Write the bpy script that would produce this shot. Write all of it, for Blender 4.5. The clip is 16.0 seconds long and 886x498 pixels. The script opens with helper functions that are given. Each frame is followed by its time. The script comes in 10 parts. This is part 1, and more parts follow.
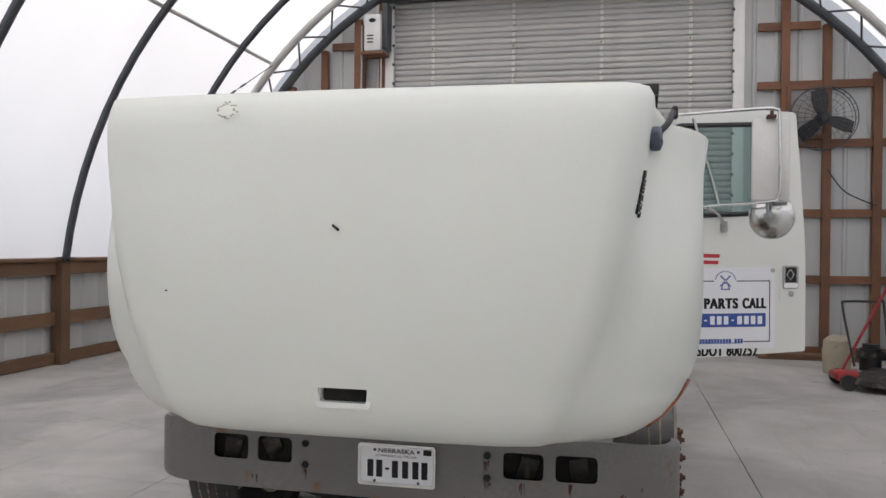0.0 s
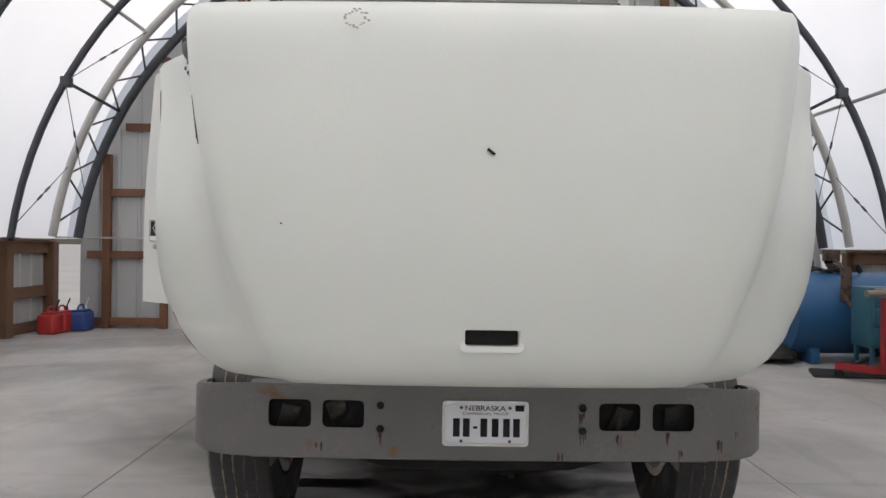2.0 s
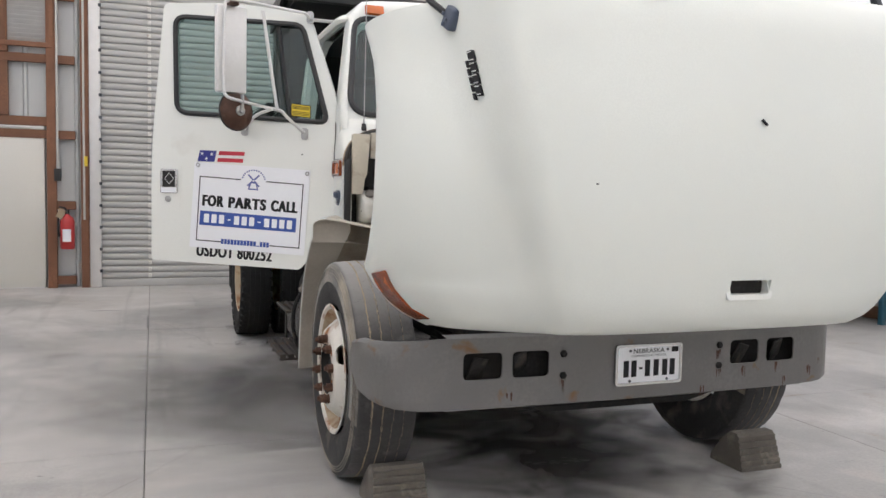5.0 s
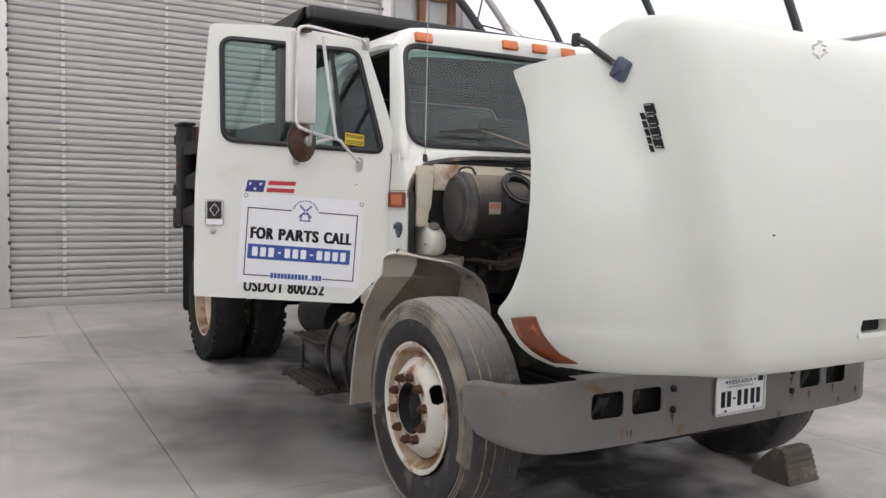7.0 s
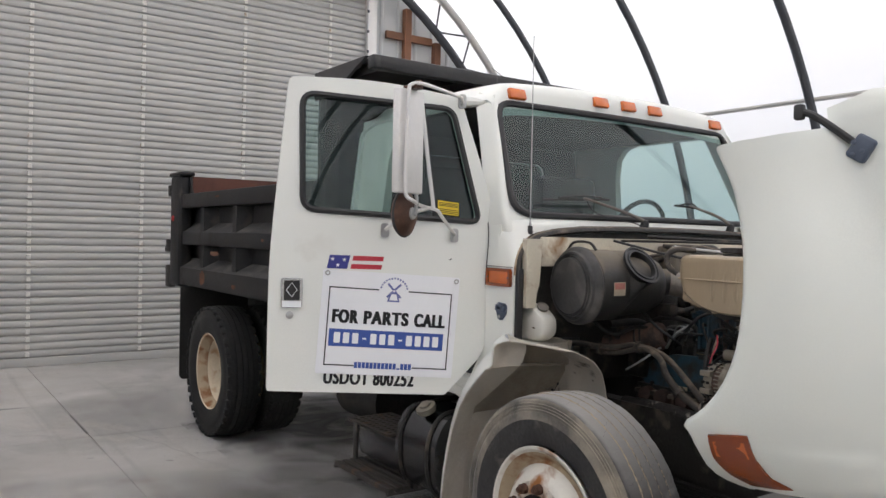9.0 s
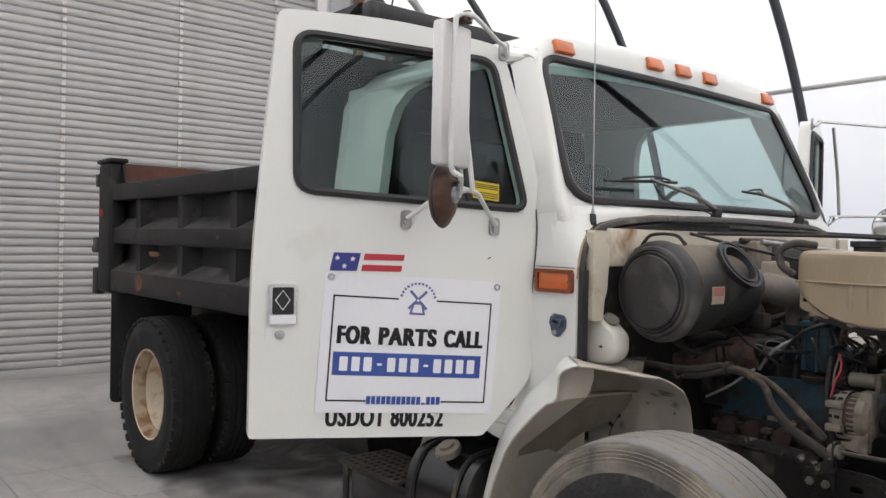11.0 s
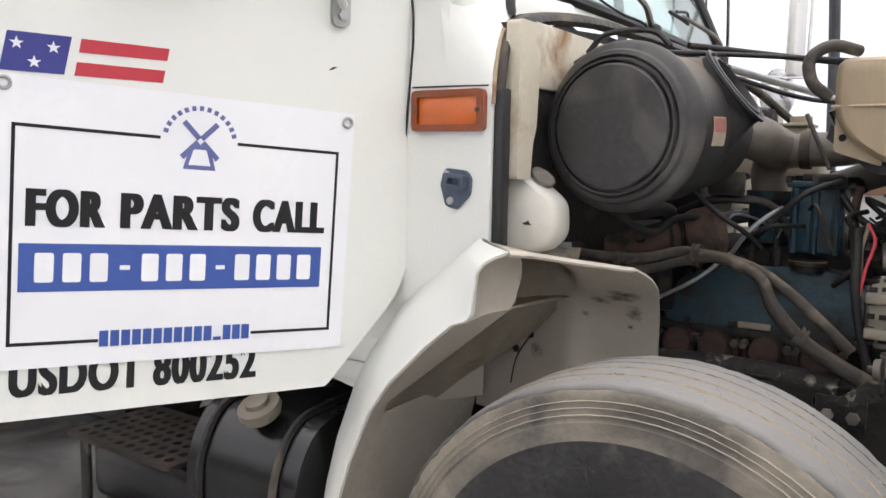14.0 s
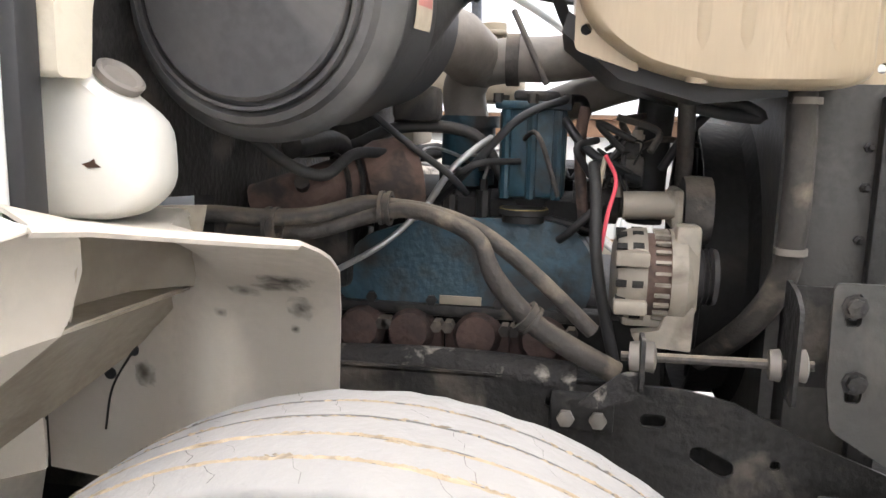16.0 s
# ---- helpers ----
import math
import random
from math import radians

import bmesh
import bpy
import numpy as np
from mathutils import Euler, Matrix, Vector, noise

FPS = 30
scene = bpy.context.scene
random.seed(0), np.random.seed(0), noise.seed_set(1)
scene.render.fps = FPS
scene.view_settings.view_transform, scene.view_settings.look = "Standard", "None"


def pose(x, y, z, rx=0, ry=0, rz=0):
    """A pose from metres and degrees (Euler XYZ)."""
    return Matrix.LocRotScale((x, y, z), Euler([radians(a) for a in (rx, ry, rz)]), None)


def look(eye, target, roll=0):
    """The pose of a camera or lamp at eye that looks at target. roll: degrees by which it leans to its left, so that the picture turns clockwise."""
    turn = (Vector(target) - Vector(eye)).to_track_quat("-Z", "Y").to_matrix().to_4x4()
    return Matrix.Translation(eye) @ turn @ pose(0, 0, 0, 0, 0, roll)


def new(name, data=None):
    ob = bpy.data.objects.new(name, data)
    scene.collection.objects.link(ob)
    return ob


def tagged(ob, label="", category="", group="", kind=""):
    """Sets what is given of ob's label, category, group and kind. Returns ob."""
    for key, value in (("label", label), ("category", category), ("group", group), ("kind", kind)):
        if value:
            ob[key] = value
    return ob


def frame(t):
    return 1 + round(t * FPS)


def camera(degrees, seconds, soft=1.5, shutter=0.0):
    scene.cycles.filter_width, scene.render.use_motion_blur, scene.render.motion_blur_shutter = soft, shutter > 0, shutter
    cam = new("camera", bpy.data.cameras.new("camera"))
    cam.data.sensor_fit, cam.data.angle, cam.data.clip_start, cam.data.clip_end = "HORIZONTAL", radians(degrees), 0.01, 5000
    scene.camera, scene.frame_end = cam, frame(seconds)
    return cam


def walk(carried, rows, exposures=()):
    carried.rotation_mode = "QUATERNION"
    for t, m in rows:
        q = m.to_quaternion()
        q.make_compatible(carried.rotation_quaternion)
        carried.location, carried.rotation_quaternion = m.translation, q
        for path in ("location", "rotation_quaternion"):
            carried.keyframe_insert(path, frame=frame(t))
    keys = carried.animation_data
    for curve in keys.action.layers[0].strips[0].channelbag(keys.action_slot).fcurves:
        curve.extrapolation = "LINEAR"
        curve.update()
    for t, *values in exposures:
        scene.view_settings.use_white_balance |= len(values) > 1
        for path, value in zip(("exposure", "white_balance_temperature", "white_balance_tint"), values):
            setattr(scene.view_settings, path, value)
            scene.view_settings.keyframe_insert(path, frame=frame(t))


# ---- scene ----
cam = camera(58.7, 16.0)
METRES, EYE, TILT, LEAN, TURN = 7.7, 1.505, -0.27, -0.59, 12.5
ROWS = [
    (0.0, 0.0, 0.0, 0.0, 0.0, 0.0, -0.0),
    (0.5, -0.0335, 0.0133, -0.0038, -3.48, -0.0, -0.07),
    (1.0, -0.0697, 0.016, -0.0108, -7.2, 0.05, -0.12),
    (1.5, -0.0994, 0.0249, -0.0192, -9.83, -0.03, -0.11),
    (2.0, -0.128, 0.042, -0.0272, -12.76, -0.11, -0.16),
    (2.5, -0.1602, 0.0525, -0.0336, -16.58, -0.27, -0.23),
    (3.0, -0.1983, 0.0572, -0.035, -19.76, -1.94, -0.28),
    (5.5, -0.3713, 0.1361, -0.0189, -35.24, -4.0, -0.55),
    (6.0, -0.3988, 0.1543, -0.0136, -37.44, -3.99, -0.54),
    (6.5, -0.4267, 0.1739, -0.0069, -40.08, -3.81, -0.62),
    (7.0, -0.4418, 0.2009, -0.0039, -42.63, -3.76, -0.59),
    (7.5, -0.4511, 0.2342, 0.0042, -44.18, -3.64, -0.67),
    (8.0, -0.4631, 0.2613, 0.0103, -44.91, -2.55, -0.64),
    (8.5, -0.4708, 0.2889, 0.0162, -46.27, -1.35, -0.75),
    (9.0, -0.4697, 0.3164, 0.0181, -47.32, -1.06, -0.67),
    (11.5, -0.4036, 0.4494, 0.0078, -54.17, -0.79, -0.55),
    (12.0, -0.3882, 0.4708, 0.0013, -56.28, -0.96, -0.54),
    (12.5, -0.3749, 0.4925, -0.0025, -58.99, -2.24, -0.57),
    (13.0, -0.358, 0.507, -0.0083, -61.73, -3.95, -0.49),
    (13.5, -0.328, 0.5193, -0.0124, -64.4, -5.76, -0.48),
    (14.0, -0.3027, 0.5258, -0.0171, -68.49, -6.74, -0.52),
    (14.5, -0.2769, 0.5338, -0.0217, -76.86, -8.53, -0.77),
    (15.0, -0.2576, 0.5386, -0.025, -84.62, -9.29, -1.0),
    (15.5, -0.2382, 0.5395, -0.0263, -90.06, -9.93, -1.12),
    (16.0, -0.2163, 0.5387, -0.0254, -93.34, -10.28, -1.12),
]
walk(cam, [(t, pose(0, 0, EYE, TILT, LEAN, TURN) @ pose(METRES * x, METRES * y, METRES * z, 90 + pitch, roll, yaw)) for t, x, y, z, yaw, pitch, roll in ROWS], exposures=[(t, e, 6800, 8) for t, e in ((0.0, 0.6), (2.0, 0.6), (2.5, 0.78), (3.0, 1.1), (5.5, 1.05), (7.0, 1.0), (8.0, 1.03), (9.0, 0.86), (11.5, 1.03), (12.5, 1.3), (14.0, 1.55), (15.0, 1.9), (16.0, 2.7))])

import collections

# ---- daylight: overcast sky outside a translucent cover ----
world = bpy.data.worlds.new("sky")
scene.world = world
world.use_nodes = True
wn = world.node_tree
sky = wn.nodes.new("ShaderNodeTexSky")
sky.sky_type = "NISHITA"
sky.sun_disc = False
sky.sun_elevation = radians(82)
sky.sun_rotation = radians(200)
sky.dust_density = 4.0
sky.ozone_density = 0.6
wn.links.new(sky.outputs[0], wn.nodes["Background"].inputs[0])
wn.nodes["Background"].inputs[1].default_value = 0.175
sun_data = bpy.data.lights.new("sun", "SUN")
sun_data.energy = 1.0
sun_data.angle = radians(25)
sun_data.color = (1.0, 0.95, 0.88)
sun = new("sun", sun_data)
sun.matrix_basis = look((-1.0, -2.5, 20), (0, 0, 0))


# ---- materials ----
def mat(name, base, rough=0.6, metal=0.0, var=0.12, scale=6.0, fine=70.0, bump=0.08, dirt=None, amount=0.0, dscale=4.0, hard=0.12, alpha=None, coat=0.0, per=0.0, stretch=(1, 1, 1), drough=0.85, upward=0.0):
    m = bpy.data.materials.new(name)
    m.use_nodes = True
    nt = m.node_tree
    N, L = nt.nodes, nt.links
    bs = N["Principled BSDF"]
    tc = N.new("ShaderNodeTexCoord")
    mp = N.new("ShaderNodeMapping")
    mp.inputs["Scale"].default_value = stretch
    L.new(tc.outputs["Object"], mp.inputs["Vector"])

    def noise_tex(sc, detail=6.0, dist=0.0):
        n = N.new("ShaderNodeTexNoise")
        n.inputs["Scale"].default_value = sc
        n.inputs["Detail"].default_value = detail
        n.inputs["Distortion"].default_value = dist
        L.new(mp.outputs["Vector"], n.inputs["Vector"])
        return n.outputs["Fac"]

    def ramp(fac, lo, hi):
        r = N.new("ShaderNodeMapRange")
        r.inputs["From Min"].default_value, r.inputs["From Max"].default_value = lo, hi
        L.new(fac, r.inputs["Value"])
        return r.outputs["Result"]

    def mix(fac, a, b, kind="MIX"):
        x = N.new("ShaderNodeMix")
        x.data_type, x.blend_type = "RGBA", kind
        for sock, v in ((x.inputs["Factor"], fac), (x.inputs[6], a), (x.inputs[7], b)):
            if isinstance(v, bpy.types.NodeSocket):
                L.new(v, sock)
            elif isinstance(v, (int, float)):
                sock.default_value = v
            else:
                sock.default_value = (*v, 1)
        return x.outputs[2]

    lo = tuple(max(0, c * (1 - var)) for c in base)
    hi = tuple(min(1, c * (1 + var)) for c in base)
    col = mix(ramp(noise_tex(scale), 0.3, 0.7), lo, hi)
    col = mix(ramp(noise_tex(fine, 3), 0.35, 0.65), col, tuple(c * (1 - var * 0.5) for c in base))
    if per:
        oi = N.new("ShaderNodeObjectInfo")
        col = mix(ramp(oi.outputs["Random"], 0, 1), col, mix(1.0, col, (1 - per,) * 3, "MULTIPLY"))
    r_out = None
    if dirt:
        d = ramp(noise_tex(dscale, 9, 0.4), 0.62 - amount * 0.35, 0.62 - amount * 0.35 + hard)
        if upward:
            # more of the dirt colour on faces that point up
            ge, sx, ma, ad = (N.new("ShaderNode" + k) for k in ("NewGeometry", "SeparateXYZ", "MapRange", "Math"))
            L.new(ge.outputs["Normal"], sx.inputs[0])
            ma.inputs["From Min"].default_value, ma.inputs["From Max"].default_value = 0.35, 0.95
            ma.inputs["To Max"].default_value = upward
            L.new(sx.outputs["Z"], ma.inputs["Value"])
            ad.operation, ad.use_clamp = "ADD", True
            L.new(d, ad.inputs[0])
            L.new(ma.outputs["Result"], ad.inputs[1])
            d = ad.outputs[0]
        col = mix(d, col, dirt)
        rr = N.new("ShaderNodeMapRange")
        rr.inputs["To Min"].default_value, rr.inputs["To Max"].default_value = rough, drough
        L.new(d, rr.inputs["Value"])
        r_out = rr.outputs["Result"]
    L.new(col, bs.inputs["Base Color"])
    bs.inputs["Roughness"].default_value = rough
    if r_out:
        L.new(r_out, bs.inputs["Roughness"])
    bs.inputs["Metallic"].default_value = metal
    if coat:
        bs.inputs["Coat Weight"].default_value = coat
        bs.inputs["Coat Roughness"].default_value = 0.12
    if bump:
        b = N.new("ShaderNodeBump")
        b.inputs["Strength"].default_value = bump
        b.inputs["Distance"].default_value = 0.01
        L.new(noise_tex(fine, 5), b.inputs["Height"])
        L.new(b.outputs["Normal"], bs.inputs["Normal"])
    return m


def glass_mat(name, tint, ior=1.5):
    m = bpy.data.materials.new(name)
    m.use_nodes = True
    nt = m.node_tree
    N, L = nt.nodes, nt.links
    tr, gl, mx, fr = N.new("ShaderNodeBsdfTransparent"), N.new("ShaderNodeBsdfGlossy"), N.new("ShaderNodeMixShader"), N.new("ShaderNodeLayerWeight")
    pw, ad = N.new("ShaderNodeMath"), N.new("ShaderNodeMath")
    pw.operation, ad.operation = "POWER", "MULTIPLY_ADD"
    pw.inputs[1].default_value = 5.0
    ad.inputs[1].default_value, ad.inputs[2].default_value = 0.75, 0.045
    tr.inputs[0].default_value = (*tint, 1)
    gl.inputs["Roughness"].default_value = 0.015
    fr.inputs["Blend"].default_value = 0.5
    L.new(fr.outputs["Facing"], pw.inputs[0])
    L.new(pw.outputs[0], ad.inputs[0])
    L.new(ad.outputs[0], mx.inputs[0])
    L.new(tr.outputs[0], mx.inputs[1])
    L.new(gl.outputs[0], mx.inputs[2])
    L.new(mx.outputs[0], N["Material Output"].inputs["Surface"])
    return m


def fabric_mat(name, tint):
    m = bpy.data.materials.new(name)
    m.use_nodes = True
    nt = m.node_tree
    N, L = nt.nodes, nt.links
    tl, df, mx = N.new("ShaderNodeBsdfTranslucent"), N.new("ShaderNodeBsdfDiffuse"), N.new("ShaderNodeMixShader")
    no, rp = N.new("ShaderNodeTexNoise"), N.new("ShaderNodeValToRGB")
    no.inputs["Scale"].default_value = 0.35
    no.inputs["Detail"].default_value = 5
    tc = N.new("ShaderNodeTexCoord")
    L.new(tc.outputs["Object"], no.inputs["Vector"])
    rp.color_ramp.elements[0].color = (*[c * 0.93 for c in tint], 1)
    rp.color_ramp.elements[1].color = (*tint, 1)
    rp.color_ramp.elements[0].position, rp.color_ramp.elements[1].position = 0.35, 0.65
    L.new(no.outputs["Fac"], rp.inputs[0])
    L.new(rp.outputs[0], tl.inputs[0])
    L.new(rp.outputs[0], df.inputs[0])
    mx.inputs[0].default_value = 0.2
    L.new(tl.outputs[0], mx.inputs[1])
    L.new(df.outputs[0], mx.inputs[2])
    L.new(mx.outputs[0], N["Material Output"].inputs["Surface"])
    return m


def concrete_mat():
    """Worn power-floated concrete: cloudy tone, dark damp-looking stains, tyre scuffs, speckle, hairline cracks."""
    m = bpy.data.materials.new("stained_grey_concrete")
    m.use_nodes = True
    nt = m.node_tree
    N, L = nt.nodes, nt.links
    bs = N["Principled BSDF"]
    tc = N.new("ShaderNodeTexCoord")

    def noise_tex(sc, detail, dist, stretch=(1, 1, 1), shift=0.0):
        mp, n = N.new("ShaderNodeMapping"), N.new("ShaderNodeTexNoise")
        mp.inputs["Scale"].default_value = stretch
        mp.inputs["Location"].default_value = (shift, shift * 0.7, 0)
        n.inputs["Scale"].default_value, n.inputs["Detail"].default_value, n.inputs["Distortion"].default_value = sc, detail, dist
        n.inputs["Roughness"].default_value = 0.6
        L.new(tc.outputs["Object"], mp.inputs["Vector"])
        L.new(mp.outputs["Vector"], n.inputs["Vector"])
        return n.outputs["Fac"]

    def ramp(fac, lo, hi, a=0.0, b=1.0):
        r = N.new("ShaderNodeMapRange")
        for k, v in (("From Min", lo), ("From Max", hi), ("To Min", a), ("To Max", b)):
            r.inputs[k].default_value = v
        L.new(fac, r.inputs["Value"])
        return r.outputs["Result"]

    def mix(fac, a, b, kind="MIX"):
        x = N.new("ShaderNodeMix")
        x.data_type, x.blend_type = "RGBA", kind
        for sock, v in ((x.inputs["Factor"], fac), (x.inputs[6], a), (x.inputs[7], b)):
            if isinstance(v, bpy.types.NodeSocket):
                L.new(v, sock)
            else:
                sock.default_value = v if isinstance(v, float) else (*v, 1)
        return x.outputs[2]

    col = mix(ramp(noise_tex(0.9, 6, 0.5), 0.34, 0.66), (0.42, 0.406, 0.383), (0.58, 0.562, 0.534))
    blot = ramp(noise_tex(0.42, 9, 0.9, shift=3.1), 0.47, 0.58)
    col = mix(ramp(blot, 0, 1, 0, 0.40), col, (0.19, 0.186, 0.180))
    pale = ramp(noise_tex(0.8, 9, 1.2, shift=7.7), 0.58, 0.66, 0, 0.55)
    col = mix(pale, col, (0.50, 0.47, 0.43))
    scuff = ramp(noise_tex(1.2, 7, 0.6, (4.0, 0.25, 1), 1.9), 0.58, 0.72, 0, 0.26)
    col = mix(scuff, col, (0.13, 0.125, 0.12))
    tan = ramp(noise_tex(3.0, 8, 0.8, shift=5.2), 0.63, 0.72, 0, 0.5)
    col = mix(tan, col, (0.33, 0.26, 0.19))
    col = mix(ramp(noise_tex(60, 4, 0.0), 0.35, 0.65, 0, 0.22), col, (0.20, 0.19, 0.18))
    spots = ramp(noise_tex(9, 3, 0.3, shift=2.2), 0.69, 0.74, 0, 0.6)
    col = mix(spots, col, (0.12, 0.115, 0.11))
    vo, mp = N.new("ShaderNodeTexVoronoi"), N.new("ShaderNodeMapping")
    vo.feature = "DISTANCE_TO_EDGE"
    vo.inputs["Scale"].default_value = 0.33
    wob = N.new("ShaderNodeMix")
    wob.data_type = "VECTOR"
    wob.inputs["Factor"].default_value = 0.12
    wn_ = N.new("ShaderNodeTexNoise")
    wn_.inputs["Scale"].default_value = 2.0
    L.new(tc.outputs["Object"], wn_.inputs["Vector"])
    L.new(tc.outputs["Object"], wob.inputs[4])
    L.new(wn_.outputs["Color"], wob.inputs[5])
    L.new(wob.outputs[1], vo.inputs["Vector"])
    crack = ramp(vo.outputs["Distance"], 0.0, 0.0018, 0.32, 0.0)
    col = mix(crack, col, (0.10, 0.095, 0.09))
    oi = N.new("ShaderNodeObjectInfo")
    col = mix(ramp(oi.outputs["Random"], 0, 1, 0, 0.14), col, (0.18, 0.175, 0.17))
    L.new(col, bs.inputs["Base Color"])
    L.new(ramp(noise_tex(1.7, 6, 0.4, shift=4.0), 0.3, 0.7, 0.36, 0.66), bs.inputs["Roughness"])
    bs.inputs["Specular IOR Level"].default_value = 0.35
    b = N.new("ShaderNodeBump")
    b.inputs["Strength"].default_value, b.inputs["Distance"].default_value = 0.05, 0.01
    L.new(noise_tex(22, 6, 0.0), b.inputs["Height"])
    L.new(b.outputs["Normal"], bs.inputs["Normal"])
    return m


M_PAINT = mat("truck_white_paint", (0.752, 0.765, 0.720), 0.28, var=0.025, scale=2.5, fine=160, bump=0.012, dirt=(0.50, 0.47, 0.40), amount=-0.22, dscale=3.0, hard=0.3, coat=0.3)
M_HOOD = mat("dull_white_hood_gelcoat", (0.712, 0.738, 0.688), 0.36, var=0.03, scale=2.0, fine=160, bump=0.012, dirt=(0.60, 0.605, 0.57), amount=-0.06, dscale=1.6, hard=0.5, coat=0.12)
M_PAINT_OLD = mat("chipped_cream_paint", (0.60, 0.55, 0.44), 0.5, var=0.14, scale=7, dirt=(0.26, 0.14, 0.06), amount=0.20, dscale=9, hard=0.2, bump=0.12)
# darker than the liner: grime, plus recess and underside shade in the colour
M_LINERD = mat("grimy_shaded_tan_liner", (0.36, 0.315, 0.245), 0.6, var=0.16, scale=5, dirt=(0.17, 0.13, 0.09), amount=0.24, dscale=5, hard=0.4, bump=0.08)
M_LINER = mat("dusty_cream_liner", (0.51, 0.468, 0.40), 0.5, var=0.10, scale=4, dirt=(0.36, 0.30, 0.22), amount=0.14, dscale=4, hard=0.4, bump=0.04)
M_BUMPER = mat("weathered_grey_bumper", (0.16, 0.156, 0.149), 0.5, metal=0.15, var=0.14, scale=5, dirt=(0.20, 0.12, 0.06), amount=0.0, dscale=9, hard=0.1, bump=0.1)
M_BLACK = mat("dusty_black_plastic", (0.030, 0.029, 0.028), 0.55, var=0.35, scale=6, dirt=(0.14, 0.12, 0.10), amount=0.05, dscale=4, hard=0.35, bump=0.12)
M_TANKBLK = mat("glossy_black_tank_paint", (0.011, 0.011, 0.012), 0.24, var=0.3, scale=6, dirt=(0.085, 0.062, 0.042), amount=0.08, dscale=5, hard=0.3, bump=0.06)
M_BLACKCLEAN = mat("black_rubber", (0.020, 0.020, 0.021), 0.5, var=0.2, scale=9, bump=0.05)
M_GRIME = mat("oily_black_steel", (0.032, 0.030, 0.028), 0.5, metal=0.2, var=0.45, scale=6, dirt=(0.16, 0.135, 0.11), amount=0.20, dscale=9, hard=0.2, bump=0.4)
# near black; also stands for the shade in openings and on backing sheets
M_DEEP = mat("deep_black_steel", (0.021, 0.020, 0.019), 0.7, var=0.4, scale=5, dirt=(0.06, 0.05, 0.04), amount=0.08, dscale=6, hard=0.3, bump=0.3)
M_BED = mat("scuffed_black_bed_paint", (0.018, 0.0178, 0.0185), 0.5, var=0.4, scale=4, dirt=(0.075, 0.066, 0.058), amount=0.16, dscale=6, hard=0.25, bump=0.25)
M_BEDDUST = mat("dusty_black_bed_paint", (0.030, 0.029, 0.029), 0.65, var=0.35, scale=5, dirt=(0.13, 0.12, 0.108), amount=0.4, dscale=7, hard=0.3, bump=0.25)
M_SHIELD = mat("streaked_black_shield_paint", (0.014, 0.0138, 0.0145), 0.35, var=0.4, scale=5, dirt=(0.11, 0.10, 0.09), amount=0.02, dscale=6, hard=0.25, bump=0.15, stretch=(3.0, 3.0, 0.4))
M_BEDIN = mat("rusty_bed_interior", (0.12, 0.045, 0.03), 0.7, var=0.3, scale=4, dirt=(0.05, 0.03, 0.025), amount=0.2, dscale=5, hard=0.3, bump=0.2)
M_TYRE = mat("dusty_worn_tyre_rubber", (0.034, 0.033, 0.033), 0.7, var=0.4, scale=9, dirt=(0.20, 0.178, 0.15), amount=0.20, dscale=8, hard=0.25, bump=0.35)
M_DUST = mat("packed_tan_dust", (0.36, 0.285, 0.195), 0.95, var=0.3, scale=30, dirt=(0.09, 0.08, 0.07), amount=0.25, dscale=26, hard=0.15, bump=0.6)
# tyre dust, with the light on top put into the colour by normal
M_TREAD = mat("dusty_toplit_tread_rubber", (0.048, 0.046, 0.045), 0.9, var=0.4, scale=11, dirt=(0.27, 0.260, 0.247), amount=0.0, dscale=9, hard=0.4, bump=0.25, upward=0.95)
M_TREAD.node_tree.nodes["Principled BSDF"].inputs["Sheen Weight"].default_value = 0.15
M_SHOULDER = mat("tan_dusty_shoulder_rubber", (0.11, 0.10, 0.086), 0.88, var=0.4, scale=9, dirt=(0.36, 0.315, 0.245), amount=0.74, dscale=6, hard=0.4, bump=0.4, upward=0.6)
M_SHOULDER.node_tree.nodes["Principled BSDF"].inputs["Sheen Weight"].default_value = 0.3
M_TYRE_D = mat("black_tyre_rubber", (0.026, 0.026, 0.026), 0.75, var=0.3, scale=5, dirt=(0.10, 0.09, 0.08), amount=0.1, dscale=5, hard=0.4, bump=0.25)
M_RIM = mat("rusty_white_wheel", (0.66, 0.64, 0.58), 0.45, var=0.06, scale=5, dirt=(0.30, 0.12, 0.035), amount=0.16, dscale=7, hard=0.12, bump=0.12)
M_RIM_R = mat("rusty_cream_wheel", (0.70, 0.61, 0.46), 0.5, var=0.12, scale=5, dirt=(0.40, 0.19, 0.065), amount=0.30, dscale=7, hard=0.2, bump=0.12)
M_RIMRUST = mat("rusted_cream_gutter", (0.42, 0.33, 0.22), 0.6, var=0.15, scale=9, dirt=(0.22, 0.095, 0.035), amount=0.42, dscale=9, hard=0.18, bump=0.2)
M_SCRAPE = mat("orange_rust_scrape", (0.15, 0.060, 0.030), 0.8, var=0.35, scale=14, dirt=(0.05, 0.03, 0.022), amount=0.25, dscale=16, hard=0.2, bump=0.2)
M_RUST = mat("dark_rust", (0.095, 0.043, 0.026), 0.8, var=0.4, scale=30, dirt=(0.05, 0.03, 0.02), amount=0.2, dscale=30, bump=0.4)
M_RUSTM = mat("rusty_mirror_back", (0.085, 0.040, 0.025), 0.5, metal=0.3, var=0.3, scale=14, dirt=(0.18, 0.12, 0.08), amount=0.05, dscale=20, hard=0.25, bump=0.15)
